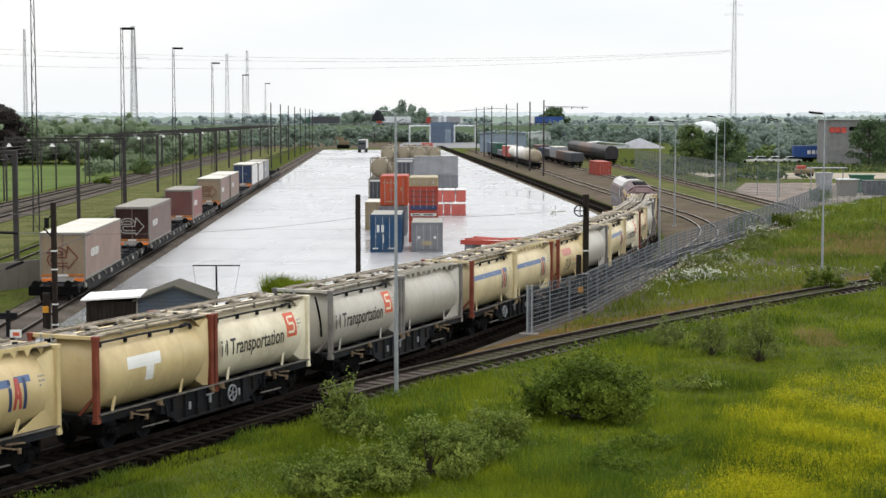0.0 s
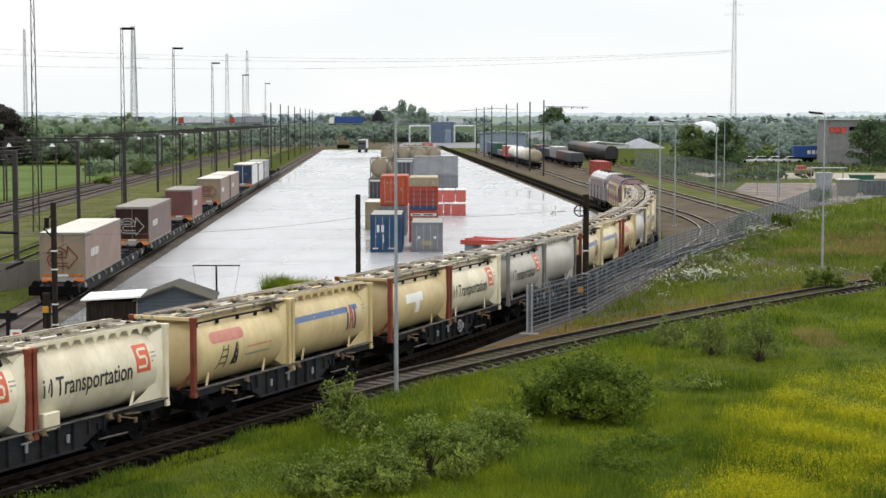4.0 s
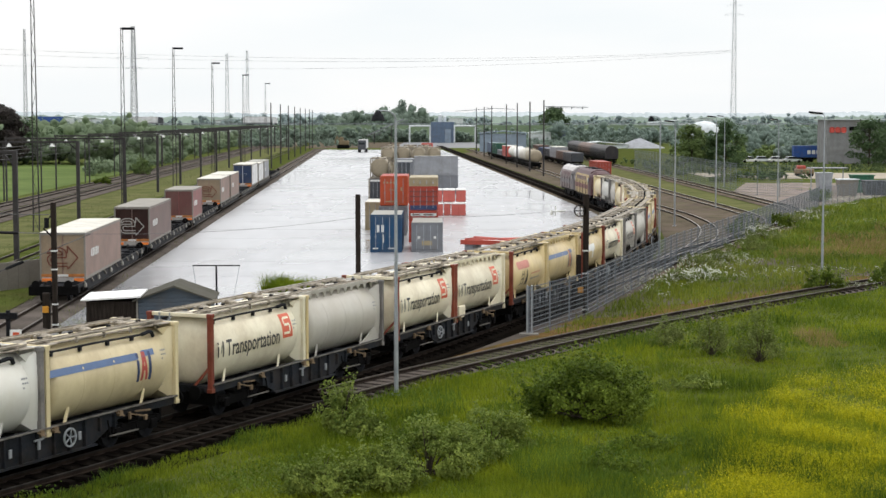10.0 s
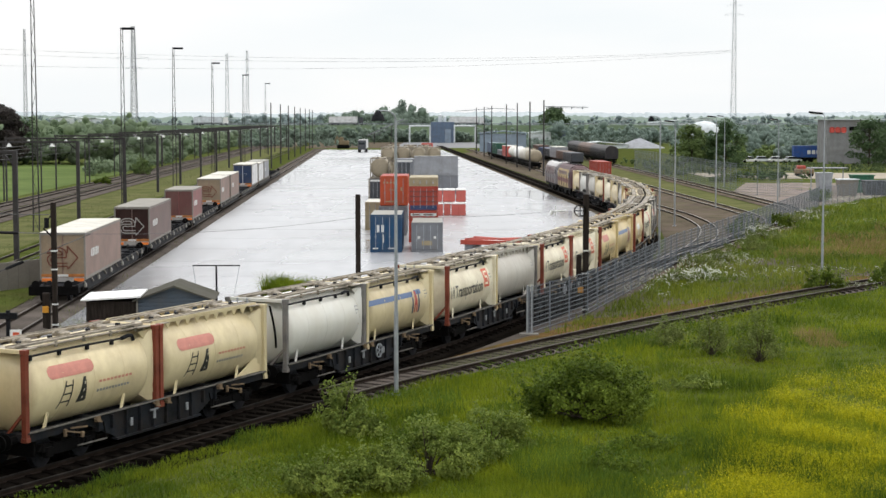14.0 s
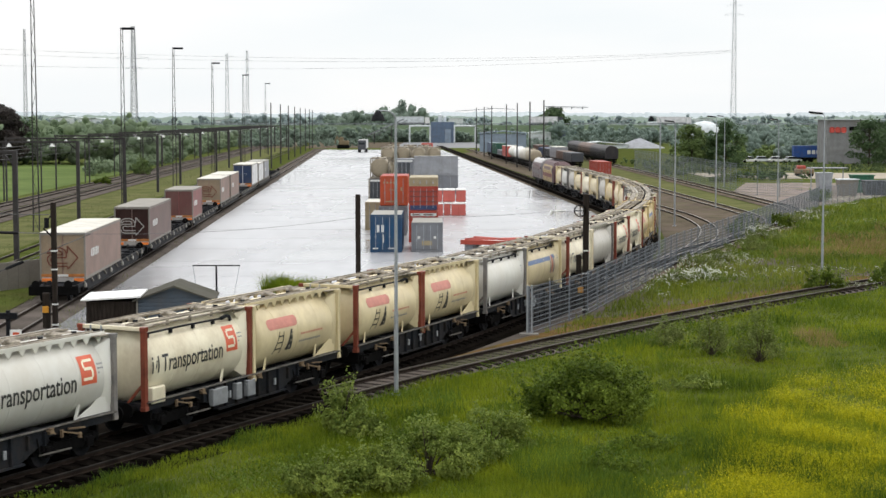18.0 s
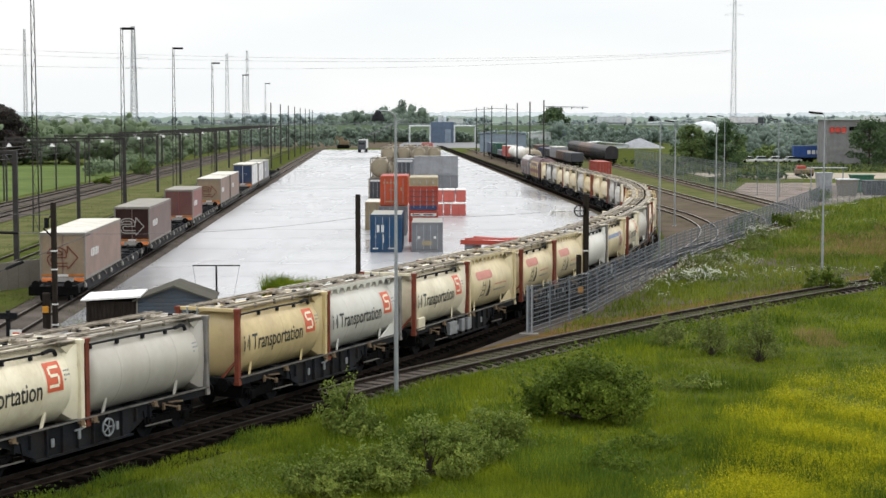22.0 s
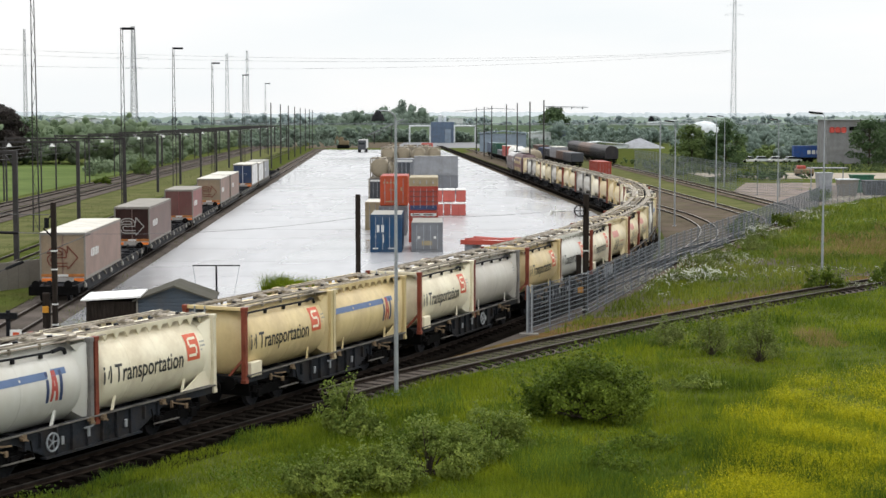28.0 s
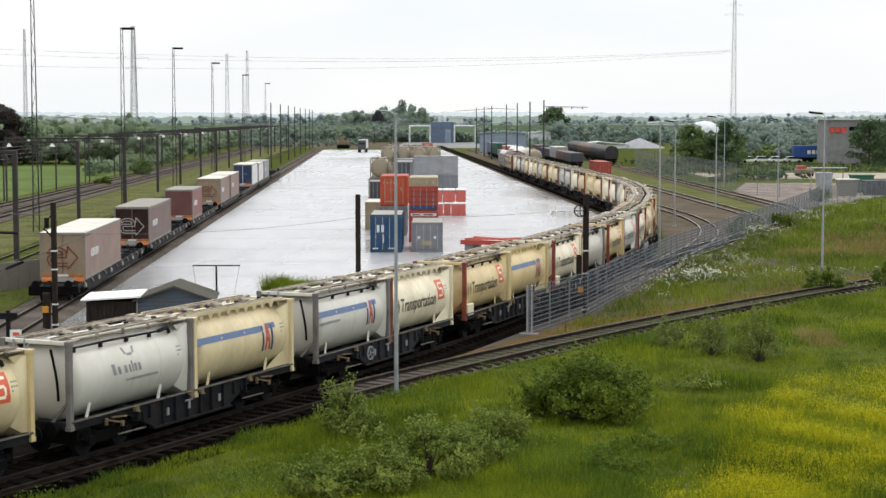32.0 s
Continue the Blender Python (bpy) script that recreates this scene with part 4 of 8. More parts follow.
# wagon by wagon from the locomotives back: rear tank, front tank (paint, frames rear and front, marks, box)
RAKE = [
    (("tankwhite", "dullpost", "dullpost", "none", 0), ("cream", "redpost", "cream", "none", 0)),
    (("cream", "redpost", "cream", "letters", 0), ("tankgrey", "dullpost", "dullpost", "none", 0)),
    (("cream", "cream", "cream", "stripe", 0), ("ivory", "redpost", "ivory", "letters", 0)),
    (("yellowcream", "redpost", "yellowcream", "ladder", 0), ("tankgrey", "dullpost", "dullpost", "none", 0)),
    (("cream", "redpost", "cream", "stripe", 0), ("cream", "cream", "redpost", "stripe", 0)),
    (("tankgrey", "dullpost", "dullpost", "letters", 0), ("tankgrey", "dullpost", "dullpost", "none", 0)),
    (("yellowcream", "redpost", "redpost", "patch", 0), ("ivory", "redpost", "ivory", "letters", 0)),
    (("yellowcream", "redpost", "yellowcream", "ladder", 0), ("yellowcream", "yellowcream", "yellowcream", "stripe", 0)),
    (("ivory", "redpost", "redpost", "letters", 0), ("ivory", "redpost", "ivory", "letters", 1)),
    (("ivory", "redpost", "ivory", "letters", 0), ("tankgrey", "yellowcream", "dullpost", "none", 0)),
    (("tankwhite", "dullpost", "dullpost", "none", 0), ("cream", "cream", "cream", "stripe", 0)),
    (("cream", "redpost", "redpost", "ladder", 0), ("cream", "redpost", "cream", "ladder", 0)),
    (("ivory", "redpost", "redpost", "letters", 1), ("cream", "cream", "cream", "ladder", 0)),
    (("yellowcream", "redpost", "yellowcream", "letters", 0), ("tankwhite", "redpost", "dullpost", "letters", 0)),
    (("ivory", "redpost", "ivory", "letters", 1), ("tankgrey", "redpost", "dullpost", "none", 0)),
    (("yellowcream", "redpost", "yellowcream", "letters", 1), ("yellowcream", "cream", "yellowcream", "stripe", 0)),
    (("tankwhite", "dullpost", "dullpost", "webstripe", 0), ("ivory", "redpost", "ivory", "letters", 0)),
    (("tankwhite", "dullpost", "dullpost", "grey", 0), ("cream", "cream", "cream", "stripe", 0)),
    (("cream", "redpost", "cream", "letters", 0), ("cream", "cream", "yellowcream", "letters", 0)),
    (("tankgrey", "redpost", "dullpost", "none", 0), ("cream", "redpost", "cream", "letters", 0)),
]
# couplings stretched a little differently
SHIFT = {2: -0.15, 4: 0.2, 5: -0.12, 6: 0.15, 7: 0.42, 8: 0.55, 9: 0.36, 10: 0.35, 11: 0.15, 12: 0.1}
MOVERS = []
for k, (rear, front) in enumerate(RAKE):
    i = k - 5
    base = -(i - 3) * PITCH + SHIFT.get(i, 0.0)
    wg = wagon([0, 1, 0, 2][(k - 1) % 4])
    if i == 7:
        for xb, wb in ((4.2, 0.9), (5.4, 0.35), (6.2, 0.5)):
            part("equipment_box", MB().box(xb, -1.27, 0.78, wb, 0.2, 0.55, 0.02), M["greymark"], wg, "pale grey equipment box")
    MOVERS.append((wg, base, 0.0, RAIL_TOP, WL, 2.1))
    for spec, off, toothed in ((rear, 0.02, False), (front, 6.50, k % 4 != 2)):
        paint, fa, fb, marks, bx = spec
        MOVERS.append((tank_container(paint, fa, fb, marks, bx, toothed), base, off, DECK - 0.02, WL, 2.1))


# ---- masts, wires, lamps ----
M["timber"] = mat("tarred_timber", (0.03, 0.024, 0.02), (0.015, 0.012, 0.01), 0.8, scale=3, stretch=(3, 3, 0.4))
M["maststeel"] = mat("dull_mast_steel", (0.045, 0.041, 0.041), (0.026, 0.024, 0.024), 0.65, scale=1.5)
# lightened steel: haze before the far pylons and beams is put into it
M["farsteel"] = mat("hazed_mast_steel", (0.27, 0.285, 0.30), (0.2, 0.215, 0.23), 0.6, 0.2, scale=1)
M["orange"] = mat("orange_plate", (0.55, 0.25, 0.03), rough=0.5)
M["wire"] = mat("bare_wire", (0.12, 0.12, 0.12), rough=0.5, metal=0.5)
M["insulator"] = mat("white_insulator", (0.7, 0.7, 0.68), rough=0.3)


def lamp_post(x, y, h, arm=(-0.65, 0.0), label="grey steel lamp post with a dark bell-shaped lamp", head="darksteel"):
    top = empty("street_lamp", pose(x, y, -0.06), label, "street lamp", "lamp posts round the yard")
    part("pole", MB().tube((0, 0, 0), (0, 0, h * 0.3), 0.085, 0.08, 10).tube((0, 0, h * 0.3), (0, 0, h - 0.3), 0.07, 0.045, 10), M["galv"], top, smooth=True)
    a = MB()
    prev = Vector((0, 0, h - 0.3))
    for i in range(1, 7):
        t = math.pi / 2 * i / 6
        q = Vector((arm[0] * (1 - math.cos(t)) * 0.6, arm[1] * (1 - math.cos(t)) * 0.6, h - 0.3 + 0.3 * math.sin(t)))
        a.tube(prev, q, 0.035, n=6)
        prev = q
    end = Vector((arm[0], arm[1], h))
    a.tube(prev, end, 0.035, n=6)
    part("arm", a, M["galv"], top)
    if head == "galv":
        part("lamp_head", MB().box(-0.1, 0, 0, 0.95, 0.34, 0.13, 0.04, Matrix.Translation(end) @ Matrix.Rotation(radians(6), 4, "Y")), M["darksteel"], top, "flat dark lamp head")
        part("lens", MB().box(-0.12, 0, -0.08, 0.7, 0.26, 0.05, 0.01, Matrix.Translation(end) @ Matrix.Rotation(radians(6), 4, "Y")), M["insulator"], top, "pale lamp lens")
    else:
        part("lamp_head", MB().lathe([(0.02, 0.02), (0.0, 0.09), (-0.08, 0.12), (-0.16, 0.2), (-0.36, 0.25), (-0.37, 0.22), (-0.30, 0.0)], 16, "z", tuple(end)), M[head], top, "dark bell-shaped lamp head", smooth=True)
    part("base_plate", MB().box(0, 0, 0.05, 0.35, 0.35, 0.1, 0.01), M["galv"], top)
    return top


lamp_post(-1.74, 61.0, 10.58)
lamp_post(25.6, 111.2, 10.7, (-0.5, 0.0), "tall grey lamp post in the meadow beside a fence", "galv")
lamp_post(39.7, 196, 10.3, (-0.5, 0), "tall grey lamp post beside the curving tracks", "galv")
lamp_post(31.2, 189, 10.6, (-0.5, 0), "tall grey lamp post beside the curving tracks", "galv")
lamp_post(43.0, 253, 10.8, (-0.6, 0), "tall grey lamp post behind the outer track", "galv")
lamp_post(22.3, 159, 10.1, (-0.5, 0), "thin grey lamp post between the curving tracks", "galv")
lamp_post(16.3, 124.3, 10.5, (-0.7, 0), "grey lamp post beside the curve with a dark head")


def mast(x, y, h, w=0.32, label="black tarred timber mast beside the train's track", extra=None):
    top = empty("catenary_mast", pose(x, y, -0.06), label, "mast", "timber masts by the track")
    part("post", MB().box(0, 0, h / 2, w, w, h, 0.02), M["timber"], top)
    return top


m1 = mast(-18.9, 80.1, 6.25, 0.24, "black mast with a yellow plate beside the loading track")
part("plate", MB().box(-0.42, -0.2, 1.05, 0.30, 0.05, 0.32, 0.01), M["orange"], m1, "yellow warning plate")
part("stub_post", MB().box(-0.42, 0, 0.9, 0.34, 0.3, 1.9, 0.02), M["timber"], m1)
part("bracket", MB().bar((-0.45, 0, 5.2), (0.1, 0, 5.9), 0.06).bar((-0.5, 0, 5.0), (-0.1, 0, 4.6), 0.06).tube((-0.35, 0, 5.0), (-0.35, 0.05, 5.5), 0.12), M["darksteel"], m1)
for z in (0.3, 1.3, 3.0, 3.9):
    part("band", MB().box(0.0, -0.0, z, 0.27, 0.27, 0.07), M["insulator"], m1)
m2 = mast(-5.15, 100.0, 5.75, 0.30, "black square timber mast standing in the yard")
m3 = mast(7.5, 86.6, 6.35, 0.30, "black timber mast with a tension wheel beside the fence")
part("tension_wheel", MB().lathe([(-0.05, 0.26), (0.05, 0.26), (0.05, 0.33), (-0.05, 0.33), (-0.05, 0.26)], 20, "y", (-0.32, -0.1, 5.5)).bar((-0.6, -0.1, 5.5), (-0.05, -0.1, 5.5), 0.05).bar((-0.32, -0.1, 5.2), (-0.32, -0.1, 5.8), 0.05), M["darksteel"], m3)
part("counterweight", MB().box(-0.36, 0, 2.6, 0.26, 0.26, 1.15, 0.03), M["timber"], m3)
part("plate", MB().box(-0.28, -0.18, 1.35, 0.30, 0.04, 0.30), M["orange"], m3, "small yellow plate")
part("insulator", MB().tube((-1.05, 0, 5.5), (-1.75, 0, 5.45), 0.05, n=8).tube((-1.6, 0, 5.2), (-1.6, 0, 5.75), 0.035, n=6).tube((-1.75, 0, 5.5), (-1.85, 0, 5.3), 0.10, n=8), M["insulator"], m3, "white insulators on the tension wire")
for z in (0.3, 2.2, 3.4):
    part("band", MB().box(0, 0, z, 0.33, 0.33, 0.07), M["insulator"], m3)
part("tie_rod", MB().bar((0, 0, 1.3), (0.35, -0.3, 0.2), 0.04), M["galv"], m2)


def wire(name, a, b, sag=0.3, r=0.009, label="thin overhead wire hung between masts", n=14):
    a, b = Vector(a), Vector(b)
    mb = MB()
    pts = [a.lerp(b, i / n) - Vector((0, 0, sag * 4 * (i / n) * (1 - i / n))) for i in range(n + 1)]
    d = (b - a).normalized()
    u = d.cross(Vector((0, 0, 1))).normalized()
    w = u.cross(d)
    mb.v += [tuple(p + u * r * math.cos(k * math.pi / 2) + w * r * math.sin(k * math.pi / 2)) for p in pts for k in range(4)]
    mb.f += [(4 * i + k, 4 * i + (k + 1) % 4, 4 * i + 4 + (k + 1) % 4, 4 * i + 4 + k) for i in range(n) for k in range(4)]
    return thing(name, mb, M["wire"], label, "wire", "overhead wires")


wire("overhead_wire", (5.7, 86.6, 5.4), (-5.15, 100, 4.4), 0.2)
wire("overhead_wire", (-5.15, 100, 4.3), (-18.8, 88, 4.12), 0.3)
wire("overhead_wire", (-18.9, 80.1, 5.6), (-32, 84, 6.2), 0.2, 0.02)
# two stay wires that part from one point, each with a dark insulator
STAY = Vector((-18.8, 88, 4.12))
for stay_end in (Vector((-30, 83, 4.65)), Vector((-25.5, 85, 1.31))):
    wire("stay_wire", STAY, stay_end, 0.0, 0.022, "taut stay wire beside the loading track")
    k0 = 3.8 / (stay_end - STAY).length
    thing("wire_insulator", MB().tube(STAY.lerp(stay_end, k0), STAY.lerp(stay_end, k0 + 1.0 / (stay_end - STAY).length), 0.085, 0.075, 10), M["darksteel"], "dark stick insulator on a stay wire", "insulator", "insulators of the stay wires", smooth=True)


# portal gantries over the loading tracks and the main line
def gantry_x(y):
    return -37.5 - YAW * (y - 170)


def gantry_meshes():
    post = MB().box(0, 0, 3.75, 0.34, 0.34, 7.5, 0.02)
    beam = MB().box(-7.2, 0, 7.42, 14.6, 0.18, 0.19, 0.02).bar((-0.1, 0, 6.6), (-0.9, 0, 7.35), 0.1)
    out = [("post", post.mesh("post", M["maststeel"])), ("beam", beam.mesh("beam", M["maststeel"])),
           ("far_post", MB().box(-14.3, 0, 3.75, 0.2, 0.2, 7.5, 0.02).mesh("far_post", M["maststeel"]))]
    for x in (-2.6, -7.0, -11.5):
        out.append(("lamp", shade(MB().lathe([(7.30, 0.02), (7.26, 0.10), (7.1, 0.22), (6.98, 0.30), (6.96, 0.05)], 10, "z", (x, 0, 0)).mesh("lamp", M["insulator"]))))
    for x in (-4.3, -9.0):
        out.append(("arm", MB().bar((x, 0, 7.3), (x, 0, 6.2), 0.06).bar((x, 0, 6.3), (x + 1.1, 0, 6.0), 0.04).mesh("arm", M["maststeel"])))
    return out


gm = gantry_meshes()
g0 = empty("catenary_gantry", pose(-30.4, 117.5, -0.06) @ Matrix.Diagonal((1, 1, 1.075, 1)), "dark steel portal gantry with hanging lamps over railway tracks", "gantry", "gantries along the main line")
for nm, me in gm:
    part(nm, me, None, g0)
for y in (170, 202, 234, 262, 294, 324, 353, 386, 420, 455, 490, 525, 562, 600):
    copy_thing(g0, pose(gantry_x(y), y, -0.06, 0, 0, math.degrees(TH) * 0.6))
# thin poles of the main line behind the gantries
lm = MB().box(0, 0, 3.6, 0.18, 0.18, 7.2, 0.01).mesh("post", M["maststeel"])
am = MB().bar((0, 0, 6.6), (2.2, 0, 6.9), 0.07).bar((0, 0, 5.9), (2.2, 0, 6.2), 0.05).mesh("bracket", M["maststeel"])
l0 = empty("line_mast", pose(left_x(150, -29), 150, -0.06), "thin dark catenary mast of the main line", "mast", "masts of the main line")
part("post", lm, None, l0)
part("bracket", am, None, l0)
for y in (180, 209, 233, 269, 300, 335, 370, 410, 450, 495, 540, 590, 650, 720):
    copy_thing(l0, pose(left_x(y, -29), y, -0.06))
for o in (-26, -21.5):
    for z in (6.9, 6.0):
        thing("contact_wire", MB().tube((left_x(95, o), 95, z), (left_x(800, o), 800, z), 0.02, n=4), M["wire"], "contact wire of the main line", "wire", "overhead wires")


# tall lamp masts in a row along the left of the yard
def tall_lamp(x, y, h, heads):
    top = empty("high_mast_lamp", pose(x, y, -0.06), "tall slim lattice lamp mast with dark floodlight", "lamp mast", "tall lamp masts along the yard")
    lean = 0.1
    p = MB()
    for dx in (-0.28, 0.28):
        p.tube((dx, 0, 0), (dx * 0.45, 0, h), 0.07, 0.04, 6)
    for i in range(int(h / 1.6)):
        z = 1.6 * i
        s = -1 if i % 2 else 1
        k = 1 - 0.55 * z / h
        k2 = 1 - 0.55 * (z + 1.6) / h
        p.bar((0.28 * s * k, 0, z), (-0.28 * s * k2, 0, z + 1.6), 0.035)
    part("lattice_mast", p, M["maststeel"], top)
    part("floodlight", MB().box(0.75, 0, h - 0.15, 1.5, 0.5, 0.28, 0.06).bar((-0.2, 0, h - 0.2), (0.4, 0, h - 0.1), 0.08), M["darksteel"], top)
    return top


for y in (200, 255, 322, 407, 502):
    tall_lamp(-38.6 - 0.05 * (y - 200), y, 21.3, 1)
tall_lamp(-37.2, 151, 23, 1)


def tall_pole(x, y, h, label="dark pole beside the yard track", w=0.34):
    top = empty("yard_pole", pose(x, y, -0.06), label, "pole", "poles along the yard")
    part("post", MB().tube((0, 0, 0), (0, 0, h), w / 2, w / 3, 8), M["maststeel"], top)
    return top


p0 = tall_pole(-36.0, 347, 13.8)
for y in (384, 422, 457, 495, 534, 570, 600):
    copy_thing(p0, pose(-36 - YAW * (y - 347), y, -0.06))
for y in (301, 327, 355, 383, 429, 457, 490):
    copy_thing(p0, pose(18.3 - YAW * (y - 301), y, -0.06))
cb = empty("cross_span", pose(0, 0, 0), "horizontal cross beams with insulators over the sidings", "gantry")
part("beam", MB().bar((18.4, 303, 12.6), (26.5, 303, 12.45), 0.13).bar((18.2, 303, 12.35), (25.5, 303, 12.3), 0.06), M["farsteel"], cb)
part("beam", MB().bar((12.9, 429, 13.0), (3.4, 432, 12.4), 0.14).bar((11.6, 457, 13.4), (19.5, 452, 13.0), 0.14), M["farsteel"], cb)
hang = MB()
for i in range(4):
    hang.tube((19.5 + 2 * i, 303, 12.55), (19.5 + 2 * i, 303, 12.1), 0.09, n=6)
part("insulator", hang, M["darksteel"], cb)


# far lattice pylons and their lines
def pylon(x, y, h, w, arms, label="tall faint lattice power pylon"):
    top = empty("power_pylon", pose(x, y, -0.06), label, "pylon", "power pylons")
    t = 0.07
    body = MB()
    n = int(h / (w * 0.55))

    def hw(z):
        return w / 2 * (1 - 0.6 * min(1, z / h))
    for sx in (-1, 1):
        for sy in (-1, 1):
            body.bar((sx * hw(0), sy * hw(0), 0), (sx * hw(h), sy * hw(h), h), t * 1.3)
    for i in range(n):
        z0, z1 = h * i / n, h * (i + 1) / n
        for sy in (-1, 1):
            body.bar((-hw(z0), sy * hw(z0), z0), (hw(z1), sy * hw(z1), z1), t * 0.7)
            body.bar((hw(z0), sy * hw(z0), z0), (-hw(z1), sy * hw(z1), z1), t * 0.7)
            body.bar((-hw(z1), sy * hw(z1), z1), (hw(z1), sy * hw(z1), z1), t * 0.6)
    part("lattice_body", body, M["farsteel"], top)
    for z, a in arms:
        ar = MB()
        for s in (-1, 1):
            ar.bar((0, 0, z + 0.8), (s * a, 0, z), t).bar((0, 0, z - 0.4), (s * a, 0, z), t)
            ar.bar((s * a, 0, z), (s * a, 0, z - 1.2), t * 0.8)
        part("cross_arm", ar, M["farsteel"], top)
    return top


pylon(140, 800, 70, 2.8, ((60.5, 4.6), (65.0, 3.4)), "tall grey lattice power pylon with wide arms")
pylon(-119, 640, 46, 2.6, ((30, 3.0),), "tall grey lattice power pylon beyond the railway")
pylon(-109, 585, 43, 2.6, ((32.0, 5.4),), "tall grey lattice power pylon beyond the railway")
pylon(-166, 660, 46, 1.6, ((36, 1.5),), "slim faint lattice mast over the fields")
pylon(-130, 1000, 50, 2.8, ((48, 4),), "distant grey lattice power pylon")
pylon(-119, 1010, 52, 2.4, ((46, 3),), "distant grey lattice power pylon")
for za, zm, zb in ((40.5, 34.2, 47.0), (38.6, 34.0, 46.6), (34.4, 31.6, 46.0)):
    wire("power_line", (-170, 600, za - 4.5), (140, 800, zb - 3.5), 4.0, 0.035, "high power line crossing the sky", 30)


# ---- containers, boxes and wagons standing about ----
def paint(name, c, rough=0.5, dirt=(0.12, 0.10, 0.08), amount=0.35, spread=0.22, sc=0.7):
    M[name] = mat("paint_" + name, c, rough=rough, spread=spread, scale=sc, fine=sc * 12, dirt=dirt, dirt_amount=amount, dirt_scale=0.9)
    return M[name]


paint("bluebox", (0.018, 0.065, 0.14))
paint("orangebox", (0.46, 0.085, 0.035))
paint("redbox", (0.36, 0.06, 0.04))
paint("crate_red", (0.50, 0.12, 0.10), amount=0.25)
paint("greybox", (0.20, 0.21, 0.23))
paint("lightgreybox", (0.30, 0.31, 0.33))
paint("darkbox", (0.06, 0.065, 0.075))
paint("tanbox", (0.36, 0.30, 0.19))
paint("brownbox", (0.16, 0.06, 0.055))
paint("pinkside", (0.26, 0.175, 0.145), amount=0.5)
paint("beigeface", (0.27, 0.205, 0.14), amount=0.5)
paint("roofgrey", (0.30, 0.29, 0.26), dirt=(0.2, 0.19, 0.16), amount=0.5)
paint("roofwhite", (0.60, 0.57, 0.50), dirt=(0.28, 0.26, 0.22), amount=0.6, sc=0.4)
paint("roofdirty", (0.24, 0.22, 0.185), dirt=(0.12, 0.11, 0.09), amount=0.6)
paint("brownside", (0.16, 0.105, 0.095), amount=0.5)
paint("maroonside", (0.24, 0.09, 0.085), amount=0.5)
paint("greyface", (0.22, 0.205, 0.18))
M["darkface"] = mat("dark_brown_tarpaulin", (0.042, 0.022, 0.019), (0.025, 0.015, 0.013), 0.85, scale=0.7, fine=8, dirt=(0.06, 0.045, 0.04), dirt_amount=0.3)
paint("maroonface", (0.13, 0.055, 0.05))
paint("navybox", (0.025, 0.045, 0.10))
paint("greenbox", (0.03, 0.10, 0.07))
paint("tealbox", (0.10, 0.17, 0.18))
# greyed blue: haze before the far hall is put into the colour
paint("skyblue", (0.24, 0.30, 0.37))
paint("bluetrailer", (0.025, 0.075, 0.26))
paint("bluesteel", (0.13, 0.17, 0.24))
paint("hopper", (0.035, 0.032, 0.035))
paint("rustbrown", (0.12, 0.07, 0.05))
paint("greenbin", (0.03, 0.13, 0.08))
paint("vanwhite", (0.7, 0.7, 0.7))
M["lampamber"] = mat("amber_lens", (0.75, 0.20, 0.03), rough=0.3, spread=0.1)
M["bandamber"] = mat("orange_band", (0.42, 0.16, 0.045), rough=0.5, spread=0.35)
M["mark_pale"] = mat("pale_marking", (0.62, 0.62, 0.6), rough=0.5, spread=0.1)
M["mark_rust"] = mat("rust_red_marking", (0.15, 0.042, 0.028), rough=0.5)
M["mark_dim"] = mat("dim_marking", (0.36, 0.34, 0.32), rough=0.5)


def container(x, y, z, w, l, h, col, label, roof=None, rz=0.0, marks=(), group="containers in the yard", ribs=True, name="shipping_container"):
    """A box with corner posts, ribbed sides, a two-leaf near end with lock rods. Its near-left-bottom corner is at x, y, z."""
    top = empty(name, pose(x, y, z, 0, 0, rz), label, "container", group)
    b = MB().box(w / 2, l / 2, h / 2, w - 0.08, l - 0.10, h - 0.06)
    if ribs:
        n = int(l / 0.42)
        for i in range(n):
            for xx in (0.025, w - 0.025):
                b.box(xx, 0.25 + (l - 0.5) * (i + 0.5) / n, h / 2, 0.05, (l - 0.5) / n * 0.5, h - 0.3)
    part("body", b, M[col], top)
    fr = MB()
    for xx in (0.07, w - 0.07):
        for yy in (0.06, l - 0.06):
            fr.box(xx, yy, h / 2, 0.14, 0.12, h, 0.01)
        for zz in (0.07, h - 0.06):
            fr.box(xx, l / 2, zz, 0.10, l - 0.24, 0.12)
    for yy in (0.06, l - 0.06):
        for zz in (0.08, h - 0.07):
            fr.box(w / 2, yy, zz, w - 0.28, 0.11, 0.14)
    part("frame", fr, M[col], top)
    for sx in (0.28, 0.72):
        part("door", MB().box(w * sx, 0.035, h / 2, w * 0.40, 0.05, h - 0.34, 0.012), M[col], top)
        rod = MB()
        for k in (-0.11, 0.11):
            rod.tube((w * (sx + k), -0.005, 0.2), (w * (sx + k), -0.005, h - 0.2), 0.022, n=6)
            rod.box(w * (sx + k), -0.01, h * 0.42, 0.14, 0.04, 0.06)
        part("lock_rod", rod, M["galv"], top)
    if roof:
        part("roof", MB().box(w / 2, l / 2, h + 0.004, w - 0.1, l - 0.1, 0.03), M[roof], top)
    for (u0, u1, h0, h1, ink) in marks:
        part("mark", MB().box((u0 + u1) / 2, -0.004 + 0.008, (h0 + h1) / 2, u1 - u0, 0.02, h1 - h0), M[ink], top)
    return top


